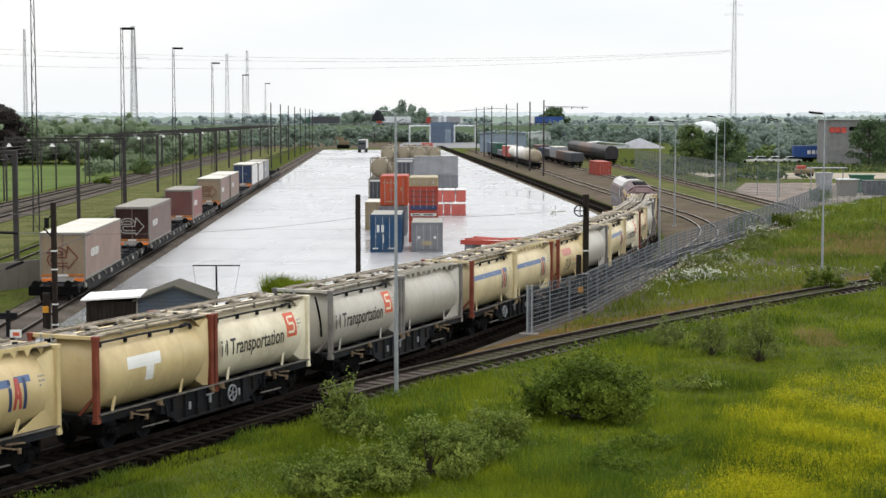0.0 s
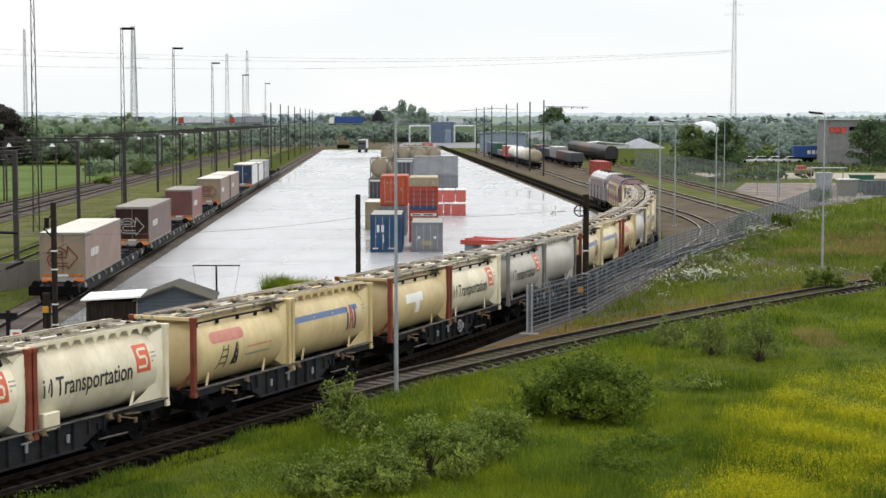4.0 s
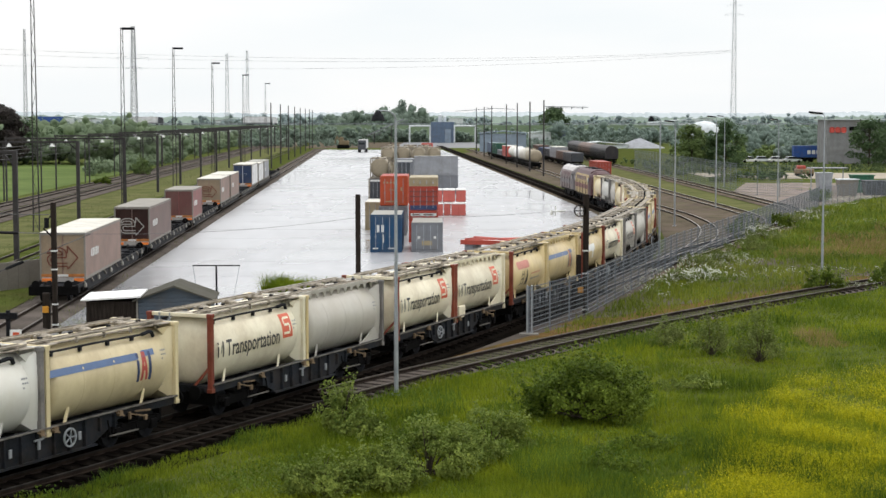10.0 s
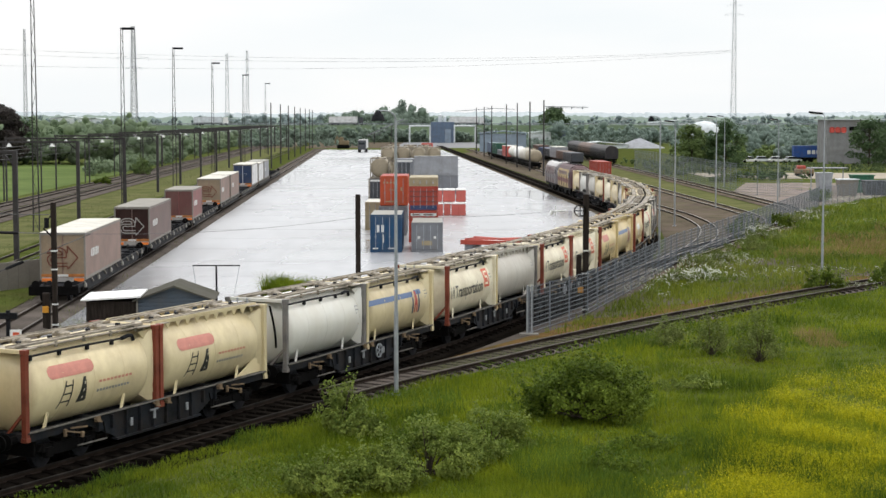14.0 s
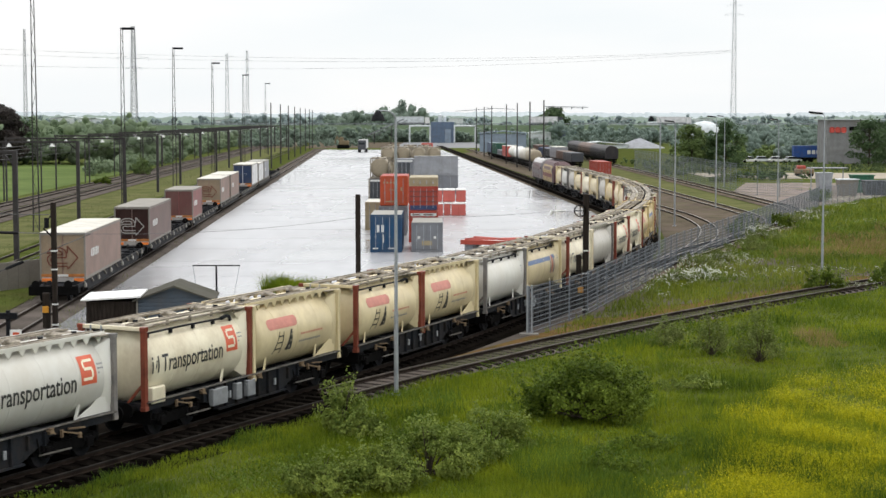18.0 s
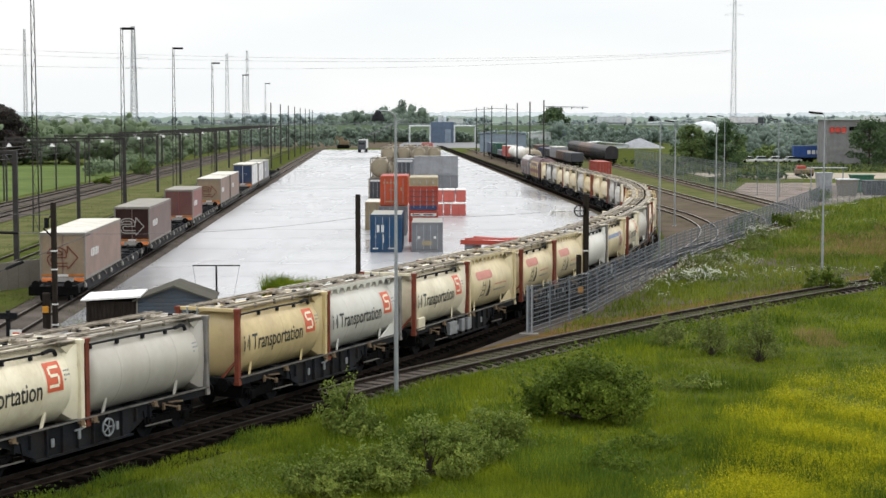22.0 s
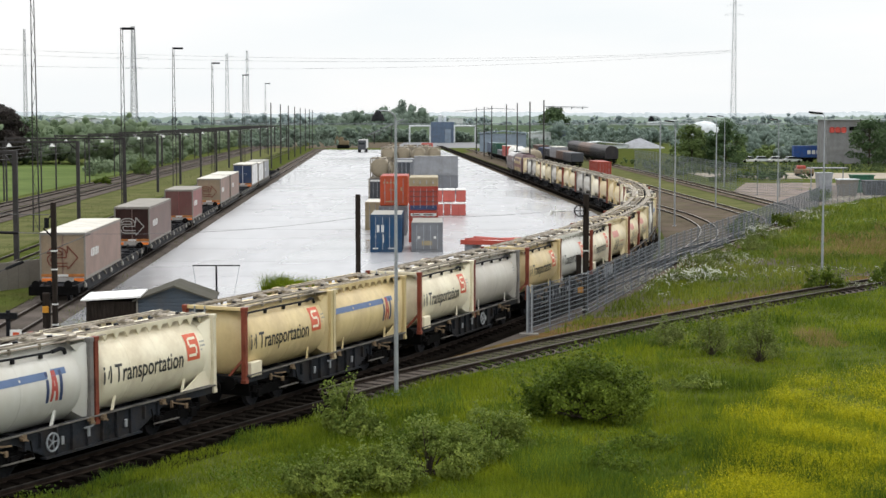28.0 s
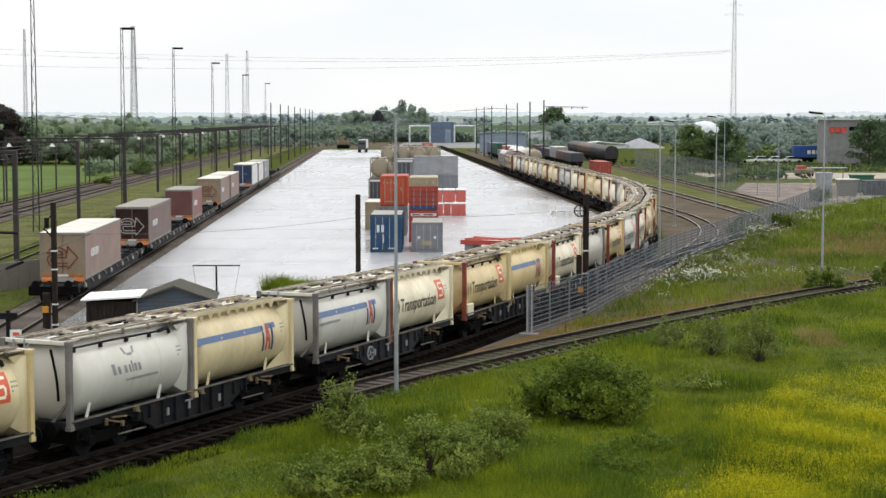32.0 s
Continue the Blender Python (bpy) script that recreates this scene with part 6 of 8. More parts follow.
# ---- trains standing on the tracks right of the yard ----
def parked(kind, y, off, l, label, col, h=2.6, roof=None):
    """A wagon standing at distance y on a track off metres right of the train's track, with its load."""
    x = main_x(y) + off
    m = pose(x, y, RAIL_TOP, 0, 0, 90 + math.degrees(TH))
    top = empty(kind, m, label, "wagon", "wagons standing in the sidings")
    part("underframe", MB().box(l / 2, 0, 1.0, l - 0.2, 2.4, 0.3, 0.02), M["black"], top)
    for xx in (1.8, l - 1.8):
        b = part("bogie", shared("bogie", bogie_mesh), None, top, m=pose(xx, 0, 0))
        for k in (-0.9, 0.9):
            part("wheelset", shared("wheelset", wheelset_mesh), None, b, m=pose(k, 0, 0.46))
    if kind == "tank_wagon":
        part("tank", MB().lathe([(0.4, 0.02), (0.45, 0.6), (0.6, 1.05), (0.95, 1.3), (l - 0.95, 1.3), (l - 0.6, 1.05), (l - 0.45, 0.6), (l - 0.4, 0.02)], 24, "x", (0, 0, 2.5)), M[col], top, smooth=True)
        part("dome", MB().lathe([(3.7, 0.45), (4.0, 0.45), (4.05, 0.0)], 14, "z", (l / 2, 0, 0)), M[col], top)
    elif kind == "hopper_wagon":
        part("body", MB().prism([(-1.4, 1.2), (1.4, 1.2), (1.5, 2.6), (1.35, 3.4), (0.8, 3.9), (0, 4.1), (-0.8, 3.9), (-1.35, 3.4), (-1.5, 2.6)], 0.25, l - 0.25, "yz"), M[col], top)
        for i in range(int(l / 1.2)):
            for side_y in (-1.47, 1.47):
                part("rib", shared("hopper_rib", lambda: MB().box(0, 0, 2.1, 0.08, 0.1, 1.8).mesh("rib", M["darksteel"])), None, top, m=pose(0.7 + 1.2 * i, side_y, 0))
    elif kind == "box_wagon":
        part("body", MB().box(l / 2, 0, 1.15 + h / 2, l - 0.3, 2.6, h, 0.05), M[col], top)
        if roof:
            part("roof", MB().box(l / 2, 0, 1.15 + h, l - 0.28, 2.58, 0.08, 0.03), M[roof], top)
        for i in range(int(l / 1.4)):
            for side_y in (-1.32, 1.32):
                part("rib", shared(("rib", col, h), lambda: MB().box(0, 0, 1.15 + h / 2, 0.1, 0.06, h - 0.2).mesh("rib", M[col])), None, top, m=pose(0.8 + 1.4 * i, side_y, 0))
    return top


container(28.1, 300, -0.05, 2.44, 12.2, 2.6, "redbox", "red container standing on the ground by the far sidings", "redbox", rz=2.5, group="containers in the sidings")
parked("tank_wagon", 336, 6.9, 11, "beige tank wagon in the siding", "oldtank")
parked("tank_wagon", 350, 6.9, 11, "dirty white tank wagon in the siding", "roofwhite")
parked("tank_wagon", 364, 6.9, 11, "white tank wagon with a blue end", "white")
parked("tank_wagon", 378, 6.9, 11, "white tank wagon in the siding", "tankwhite")
parked("box_wagon", 392, 6.9, 14, "faded red box wagon with white roof", "crate_red", 2.5, "roofwhite")
parked("box_wagon", 408, 6.9, 14, "grey flat wagon with low sides", "greybox", 1.2)
parked("box_wagon", 424, 6.9, 16, "dark green container wagon in the siding", "greenbox", 2.7)
parked("box_wagon", 442, 6.9, 16, "slate container wagon in the siding", "bluesteel", 2.6)
for y, lab, col in ((331, "black round-topped hopper wagon in a siding", "hopper"), (347, "black round-topped hopper wagon in a siding", "hopper"), (363, "dark brown hopper wagon in a siding", "rustbrown"), (379, "dark brown hopper wagon in a siding", "rustbrown"), (395, "dark hopper wagon in a siding", "hopper"), (411, "dark hopper wagon in a siding", "hopper")):
    parked("hopper_wagon", y + 40, OFFSETS["third"](y + 40), 15, lab, col)
for y, lab, col, h, roof in ((345, "dark low wagon on the middle siding", "darkbox", 1.8, None), (361, "rust-brown wagon on the middle siding", "rustbrown", 1.8, None), (377, "grey box wagon with a pale roof", "lightgreybox", 2.5, "roofwhite"),
                             (393, "dark wagon on the middle siding", "darkbox", 1.8, None), (409, "navy wagon on the middle siding", "navybox", 1.8, None), (425, "rust-brown wagon on the middle siding", "rustbrown", 2.2, None)):
    parked("box_wagon", y, OFFSETS["second"](y), 15, lab, col, h, roof)

# small notice board by the loading track
nb = empty("notice_board", pose(-19.3, 74.2, -0.06), "small white notice board with a red mark on a post", "sign")
part("post", MB().box(0, 0, 0.35, 0.06, 0.06, 0.7, 0.01), M["galv"], nb)
part("board", MB().box(0, -0.045, 0.62, 0.52, 0.03, 0.36, 0.01), M["white"], nb)
part("red_mark", MB().box(0.02, -0.064, 0.60, 0.30, 0.008, 0.16), M["logored"], nb)


# ---- fences ----
def fence(name, pts, h, step, wires, label, post_w=0.07, wr=0.012, single_until=0.0):
    """Posts and welded-wire panels along a line of corners; near the camera each level wire is a piece of its own."""
    top = empty(name, Matrix.Identity(4), label, "fence")
    pm = MB().box(0, 0, h / 2, post_w, post_w, h, 0.008).mesh("post", M["fencewire"])
    level = MB().box(0.5, 0, 0, 1.0, wr * 2, wr * 2).mesh("wire", M["fencewire"])
    ups, pan = MB(), MB()
    for i in range(12):
        ups.box(0.04 + 0.0836 * i, 0, h / 2, wr * 0.3, wr, h - 0.1)
        pan.box(0.04 + 0.0836 * i, 0, h / 2, wr * 0.3, wr, h - 0.1)
    heights = [0.12 + (h - 0.2) * i / (wires - 1) for i in range(wires)]
    for z in heights:
        pan.box(0.5, 0, z, 1.0, wr * 2, wr * 2)
    ups, pan = ups.mesh("upright_wire", M["fencewire"]), pan.mesh("panel", M["fencewire"])
    for a, b in zip(pts, pts[1:]):
        a, b = Vector((*a, -0.06)), Vector((*b, -0.06))
        n = max(1, round((b - a).length / step))
        for i in range(n):
            p, q = a.lerp(b, i / n), a.lerp(b, (i + 1) / n)
            d = q - p
            m = Matrix.Translation(p) @ Matrix.Rotation(math.atan2(d.y, d.x), 4, "Z") @ Matrix.Diagonal((d.length, 1, 1, 1))
            part("post", pm, None, top, m=Matrix.Translation(p))
            if p.y < single_until:
                for z in heights:
                    part("wire", level, None, top, m=Matrix.Translation((0, 0, z)) @ m)
                tagged(part("upright_wire", ups, None, top, m=m), kind="stuff")
            else:
                tagged(part("panel", pan, None, top, m=m), kind="stuff")
    return top


fence("wire_fence", [(4.1, 78.4), (7.6, 86.4), (16.4, 115.7), (29.2, 150.7), (44.5, 195.5), (62, 226)], 2.35, 2.5, 11, "grey welded-wire fence along the curving railway", wr=0.013, single_until=125)
gp = empty("gate_post", pose(4.1, 78.2, -0.06), "pair of grey steel gate posts on a concrete foot", "gate post")
for dx in (-0.09, 0.12):
    part("post", MB().box(dx, 0, 1.2, 0.09, 0.09, 2.4, 0.01), M["galv"], gp)
part("foot", MB().box(0, 0, 0.06, 0.9, 0.5, 0.12, 0.02), M["greyface"], gp)
fence("mesh_fence", [(38.8, 335), (39.4, 280), (40.4, 228), (47, 216)], 4.3, 4.0, 14, "tall grey mesh fence behind the outer track", 0.06, wr=0.012)

# ---- far side of the place ----
paint("farwhite", (0.62, 0.66, 0.68), rough=0.6)
paint("farblue", (0.12, 0.17, 0.25), rough=0.6)
paint("heap", (0.30, 0.31, 0.33), rough=0.9)
# lightened grey, with the haze before the tower building mixed in
paint("facade", (0.25, 0.25, 0.255), rough=0.8)
paint("signred", (0.62, 0.10, 0.08), rough=0.5)
paint("machineyellow", (0.20, 0.15, 0.09), rough=0.6)

# blue hall with two white portals at the yard's far end
hall = empty("service_hall", pose(-5.4, 735, -0.06), "blue-grey service hall with tanks on its flat roof", "building")
part("wall", MB().box(5.2, 4, 4.6, 10.4, 8, 9.2, 0.05), M["farblue"], hall)
for i in range(6):
    part("wall_rib", MB().box(0.9 + 1.7 * i, -0.08, 4.6, 0.25, 0.16, 9.0), M["bluesteel"], hall)
part("roof_tank", MB().lathe([(9.2, 0.9), (12.2, 0.9), (12.8, 0.1)], 12, "z", (4.2, 3, 0)).lathe([(9.2, 0.7), (11.6, 0.7), (12.0, 0.1)], 12, "z", (6.2, 3, 0)), M["farwhite"], hall)
part("door", MB().box(7.6, -0.2, 3.0, 2.6, 0.1, 6.0), M["skyblue"], hall)
# portals take the greyer far white, haze included in their colour
for x0, w in ((-15.2, 9.0), (5.2, 9.2)):
    g = empty("white_portal", pose(x0 * 0.967, 730, -0.06), "white tubular portal frame over the lane", "portal", "portals at the yard's end")
    for dx in (0, w):
        part("leg", MB().box(dx, 0, 3.6, 0.7, 0.7, 7.2, 0.2), M["farwhite"], g)
    part("beam", MB().box(w / 2, 0, 7.5, w + 0.7, 0.7, 0.75, 0.25), M["farwhite"], g)
# conveyor
cv = empty("conveyor", pose(-32, 700, -0.06), "slanting steel conveyor on trestles", "conveyor")
part("belt_frame", MB().bar((0, 0, 3.5), (15.5, 0, 10.5), 1.0, 0.5), M["farsteel"], cv)
part("belt_frame", MB().bar((2, 2, 3.0), (17, 2, 10.0), 0.5, 0.3), M["farsteel"], cv)
part("trestle", MB().bar((10, 0, 0), (10.5, 0, 8.2), 0.4).bar((3, 0, 0), (3, 0, 4.6), 0.4), M["maststeel"], cv)


def lorry(x, y, z, trailer, cab, label, rz=0, length=13.2, name="lorry"):
    """Cab and box trailer; x runs forward, the origin is under the trailer's tail."""
    top = empty(name, pose(x, y, z, 0, 0, rz), label, "lorry", "lorries")
    part("trailer_box", MB().box(length / 2, 0, 2.55, length, 2.5, 2.8, 0.04), M[trailer], top)
    part("chassis", MB().box(length / 2 + 1.2, 0, 0.95, length + 2.0, 1.0, 0.3), M["black"], top)
    c = part("cab", MB().prism([(length + 0.5, 0.7), (length + 2.7, 0.7), (length + 2.7, 2.0), (length + 2.4, 3.6), (length + 0.5, 3.75)], -1.2, 1.2), M[cab], top)
    part("windscreen", MB().box(length + 2.57, 0, 2.6, 0.12, 2.1, 0.9, 0.02, Matrix.Identity(4)), M["glass"], c)
    for xx in (1.6, 2.9, 4.2, length - 0.3, length + 1.9):
        part("wheel", MB().lathe([(-1.22, 0.1), (-1.22, 0.5), (-0.9, 0.52), (-0.9, 0.1)], 14, "y", (xx, 0, 0.52)).lathe([(1.22, 0.1), (1.22, 0.5), (0.9, 0.52), (0.9, 0.1)], 14, "y", (xx, 0, 0.52)), M["black"], top)
    return top


lorry(-25.2, 530, 0, "vanwhite", "darkbox", "parked lorry with a white top seen from the front", -92, 7)
# excavator
ex = empty("excavator", pose(-35.5, 590, 0), "dull ochre tracked excavator parked at the yard's end", "excavator")
part("track", MB().box(0, 0, 0.6, 4.4, 3.0, 1.2, 0.3), M["black"], ex)
part("body", MB().box(0.3, 0, 2.0, 3.6, 2.8, 1.5, 0.2), M["machineyellow"], ex)
part("cab", MB().box(-0.6, -0.7, 3.2, 1.5, 1.3, 1.6, 0.1), M["machineyellow"], ex)
part("arm", MB().bar((-1.2, 0.4, 2.4), (-2.4, 0.4, 4.4), 0.5).bar((-2.4, 0.4, 4.4), (-3.0, 0.4, 1.6), 0.4), M["machineyellow"], ex)

# long low halls and containers among the far sidings
def hall_block(name, x, y, w, l, h, col, label, roof=None, rz=0):
    top = empty(name, pose(x, y, -0.06, 0, 0, rz), label, "building", "far buildings")
    part("wall", MB().box(w / 2, l / 2, h / 2, w, l, h, 0.05), M[col], top)
    part("roof", MB().prism([(-0.4, h), (w / 2, h + w * 0.05), (w + 0.4, h), (w + 0.4, h + 0.3), (w / 2, h + w * 0.05 + 0.3), (-0.4, h + 0.3)], -0.4, l + 0.4), M[roof or col], top)
    return top


hall_block("storage_hall", 11.5, 520, 14.6, 10, 5.8, "skyblue", "long pale blue storage hall behind the sidings", "skyblue", -2)
hall_block("storage_hall", 36, 690, 9, 8, 4.6, "farwhite", "small white hall among trees", "farwhite")
hall_block("storage_hall", 47, 690, 8, 8, 4.8, "bluesteel", "small blue-grey hall among trees", "farblue")
hall_block("storage_shed", 46, 590, 20, 12, 1.2, "farwhite", "low shed with a bright white roof", "farwhite")
hall_block("storage_hall", 100, 800, 30, 12, 8.5, "farwhite", "distant hall with a pale roof", "farwhite")
hp = empty("gravel_heap", pose(71, 600, -0.06), "grey conical gravel heap", "heap")
part("heap", MB().lathe([(0.0, 9.5), (1.0, 7.2), (2.4, 3.4), (3.3, 1.2), (3.6, 0.0)], 28, "z"), M["heap"], hp, smooth=True)
dm = empty("storage_dome", pose(82, 520, -0.06), "white domed storage tent between trees", "dome")
part("shell", MB().lathe([(0, 5.0), (6.5, 5.0), (8.2, 4.2), (9.4, 2.6), (9.9, 0.0)], 28, "z"), M["farwhite"], dm, smooth=True)

# grey tower building with a red sign
tb = empty("tower_building", pose(89.0, 384, -0.06), "grey slab building with a red sign, half behind trees", "building")
part("wall", MB().box(4.2, 5, 5.1, 8.4, 10, 10.2, 0.05), M["facade"], tb)
part("wall", MB().box(14, 7, 4.9, 12, 8, 9.8, 0.05), M["facade"], tb)
part("roof_edge", MB().box(10, 5, 10.3, 21, 11, 0.22), M["farwhite"], tb)
for i in range(3):
    part("sign_block", MB().box(1.1 + 1.35 * i, -0.08, 7.9, 1.15, 0.12, 1.3, 0.25), M["signred"], tb, "red sign block")
part("dark_sign", MB().box(6.3, -0.1, 8.2, 2.4, 0.14, 0.9, 0.1).box(6.3, -0.1, 6.9, 1.9, 0.14, 0.6, 0.1), M["black"], tb)
for i in range(6):
    part("panel_joint", MB().box(4.2, -0.02, 1.6 * i + 1.0, 8.4, 0.05, 0.06), M["greybox"], tb)
bl = lorry(84.3, 399, 0, "bluetrailer", "farwhite", "blue lorry trailer with white lettering blocks behind a building", 0, 9.5, "lorry")
for xx in (3.6, 4.7, 5.8):
    part("lettering_block", MB().box(xx, -1.27, 2.4, 0.8, 0.04, 0.9), M["mark_pale"], bl)
# machinery and bins behind the fence at the right
for x, y, col, lab, w, h in ((57.5, 232, "greenbin", "dark green skip beside the fence", 3.0, 2.4), (53.0, 221, "greyface", "grey steel hopper with a pale lid", 2.6, 2.2), (52.0, 229, "galv", "grey steel tank on a frame", 2.0, 2.8), (57.2, 224, "darkbox", "dark open skip beside the fence", 3.4, 1.9)):
    t = empty("skip", pose(x, y, -0.06), lab, "skip", "skips and hoppers behind the fence")
    part("body", MB().prism([(0.3, 0.0), (w - 0.3, 0.0), (w, h), (0, h)], 0, 2.2), M[col], t)
    part("rim", MB().box(w / 2, 1.1, h + 0.06, w + 0.2, 2.4, 0.14, 0.03), M["farwhite"] if "pale" in lab else M[col], t)
    part("rib", MB().box(w * 0.3, -0.04, h / 2, 0.12, 0.1, h - 0.3).box(w * 0.7, -0.04, h / 2, 0.12, 0.1, h - 0.3), M[col], t)
lt = empty("light_canopy", pose(54, 238, -0.06), "thin pale canopy on posts", "canopy")
part("roof", MB().box(1.5, 1, 3.3, 5.5, 2.2, 0.14, 0.03), M["lightgreybox"], lt)
for dx in (-0.8, 3.8):
    part("post", MB().box(dx, 1, 1.6, 0.12, 0.12, 3.3), M["galv"], lt)
og = empty("road_machine", pose(65.5, 300, -0.06), "orange road machine on the gravel", "machine")
part("body", MB().box(0, 0, 0.9, 3.4, 1.8, 1.0, 0.2), M["machineyellow"], og)
part("wheel", MB().tube((-1.1, -0.8, 0.45), (-1.1, 0.8, 0.45), 0.45, n=12), M["black"], og)
part("wheel", MB().tube((1.1, -0.8, 0.45), (1.1, 0.8, 0.45), 0.45, n=12), M["black"], og)
part("hood", MB().box(-0.6, 0, 1.6, 1.6, 1.5, 0.8, 0.2), M["redbox"], og)
ribbon("access_road", [(47, 318), (58, 318), (92, 318)], [(47, 296), (58, 288), (92, 286)], -0.02, M["sand"], "pale sandy access road behind the gravel lot", "road")

# motorway bank across the background
bank = MB()
BX = [-900, -500, -300, -200, -100, 0, 100, 200, 300, 450, 700]
for x in BX:
    bank.v += [(x, 752, -0.06), (x, 765, 7.6), (x, 781, 7.6), (x, 800, -0.06)]
for i in range(len(BX) - 1):
    for k in range(3):
        bank.f.append((4 * i + k, 4 * i + 4 + k, 4 * i + 5 + k, 4 * i + 1 + k))
thing("motorway_bank", bank, M["bankgrass"], "grassy motorway embankment across the background", "embankment", kind="structure")
ribbon("motorway", [(-900, 766), (700, 766)], [(-900, 780), (700, 780)], 7.64, M["asphalt"], "grey motorway on an embankment", "road")
gr = MB()
gr.box(-100, 765.6, 8.3, 1600, 0.06, 0.3)
thing("guard_rail", gr, M["galv"], "long steel guard rail of the motorway", "guard rail", kind="structure")

LORRIES = []
PXM = 770 / 2926.0


def road_x(px):
    return (px - 784) * PXM


# centre at a given second, speed in metres a second (negative: to the left)
for px, t0, v, tr, cb, lab in ((482, 5.5, -23.4, "bluetrailer", "white", "blue lorry passing on the motorway"), (574, 0.0, -23.0, "darkbox", "greenbox", "dark lorry passing on the motorway"),
                               (612, 1.0, -23.2, "farwhite", "redbox", "white lorry with a red cab on the motorway"), (700, 1.0, -23.0, "lightgreybox", "redbox", "grey lorry with a red cab on the motorway"),
                               (367, 9.0, 24.0, "vanwhite", "vanwhite", "white lorry passing on the motorway"), (345, 11.0, 23.2, "vanwhite", "darkbox", "white lorry with a dark cab on the motorway"),
                               (371, 14.0, 23.4, "farwhite", "white", "pale lorry passing on the motorway")):
    ob = lorry(0, 0, 0, tr, cb, lab, 0)
    LORRIES.append((ob, road_x(px), t0, v))

# ---- plants ----
M["grass"] = leaf_mat("grass_blades", (0.074, 0.118, 0.009), (0.262, 0.305, 0.018))
M["grassdark"] = leaf_mat("rank_grass", (0.038, 0.075, 0.010), (0.125, 0.19, 0.024))
M["weed"] = leaf_mat("weed_leaves", (0.05, 0.09, 0.012), (0.15, 0.22, 0.025))
M["dullgrass"] = leaf_mat("dull_trackside_grass", (0.07, 0.09, 0.03), (0.16, 0.18, 0.066))
M["bankblade"] = leaf_mat("olive_bank_grass", (0.075, 0.105, 0.012), (0.235, 0.27, 0.030))
M["drygrass"] = leaf_mat("seeding_grass", (0.20, 0.14, 0.06), (0.32, 0.24, 0.11))
M["buttercup"] = leaf_mat("yellow_flowers", (0.38, 0.37, 0.010), (0.68, 0.60, 0.018))
M["parsley"] = leaf_mat("white_flowers", (0.45, 0.47, 0.38), (0.70, 0.72, 0.62))
M["bush"] = leaf_mat("bush_leaves", (0.034, 0.064, 0.008), (0.165, 0.215, 0.026), mid=7.0)
M["airy"] = leaf_mat("airy_leaves", (0.09, 0.12, 0.03), (0.23, 0.26, 0.08))
M["hedgeleaf"] = leaf_mat("hedge_leaves", (0.07, 0.11, 0.045), (0.16, 0.205, 0.09), through_light=0.4)
M["willow"] = leaf_mat("willow_leaves", (0.066, 0.105, 0.018), (0.265, 0.315, 0.066), mid=3.0)
# tree green tinted slightly blue, for the haze in front of the trees
M["tree"] = leaf_mat("tree_leaves", (0.045, 0.08, 0.036), (0.125, 0.18, 0.08))
M["treelight"] = leaf_mat("light_tree_leaves", (0.09, 0.135, 0.045), (0.185, 0.24, 0.085))
# far leaves, paler and bluer than real ones: distance haze is in the colour
M["woods"] = leaf_mat("hazed_wood_leaves", (0.215, 0.275, 0.24), (0.345, 0.415, 0.37), through_light=0.65, mid=0.03, island=0.22)
M["woodshazy"] = leaf_mat("hazed_hedge_leaves", (0.215, 0.275, 0.225), (0.365, 0.435, 0.36), through_light=0.65, mid=0.04, island=0.22)
M["hedgetree"] = leaf_mat("hazed_tree_leaves", (0.2, 0.26, 0.17), (0.36, 0.43, 0.28), through_light=0.65, mid=0.06, island=0.25)
M["woodsfar"] = leaf_mat("hazed_distant_leaves", (0.22, 0.275, 0.275), (0.33, 0.39, 0.385), through_light=0.5, mid=0.02, island=0.2)
M["darkcopper"] = leaf_mat("dark_copper_leaves", (0.03, 0.027, 0.026), (0.075, 0.062, 0.055))
M["bark"] = mat("bark", (0.08, 0.065, 0.05), (0.04, 0.032, 0.025), 0.9, scale=5, bump=0.6)
rng = np.random.default_rng(7)


def blades(pts, h, w, lean=0.8):
    """One bent blade at each point, as a quad narrowing to its tip."""
    n = len(pts)
    a = rng.uniform(0, 2 * np.pi, n)
    side_v = np.c_[np.cos(a), np.sin(a), np.zeros(n)] * (w * rng.uniform(0.6, 1.3, n))[:, None]
    hh = h * rng.uniform(0.55, 1.35, n)
    b = rng.uniform(0, 2 * np.pi, n)
    tip = np.c_[np.cos(b) * hh * lean * rng.uniform(0, 1, n), np.sin(b) * hh * lean * rng.uniform(0, 1, n), hh]
    p = np.c_[pts, np.full(n, -0.07)] if pts.shape[1] == 2 else pts
    return np.stack([p - side_v, p + side_v, p + tip + side_v * 0.25, p + tip - side_v * 0.25], 1)


def leaves(pts, size, flat=0.0):
    """A small randomly turned quad at each point."""
    n = len(pts)
    u = rng.normal(size=(n, 3))
    u /= np.linalg.norm(u, axis=1)[:, None]
    v = np.cross(u, rng.normal(size=(n, 3)))
    v /= np.linalg.norm(v, axis=1)[:, None]
    if flat:
        u[:, 2] *= 1 - flat
        v[:, 2] *= 1 - flat
    s = (size * rng.uniform(0.6, 1.4, n))[:, None]
    u, v = u * s, v * s * 0.62
    return np.stack([pts - u * 0.5, pts + v * 0.5, pts + u * 0.5, pts - v * 0.5], 1)


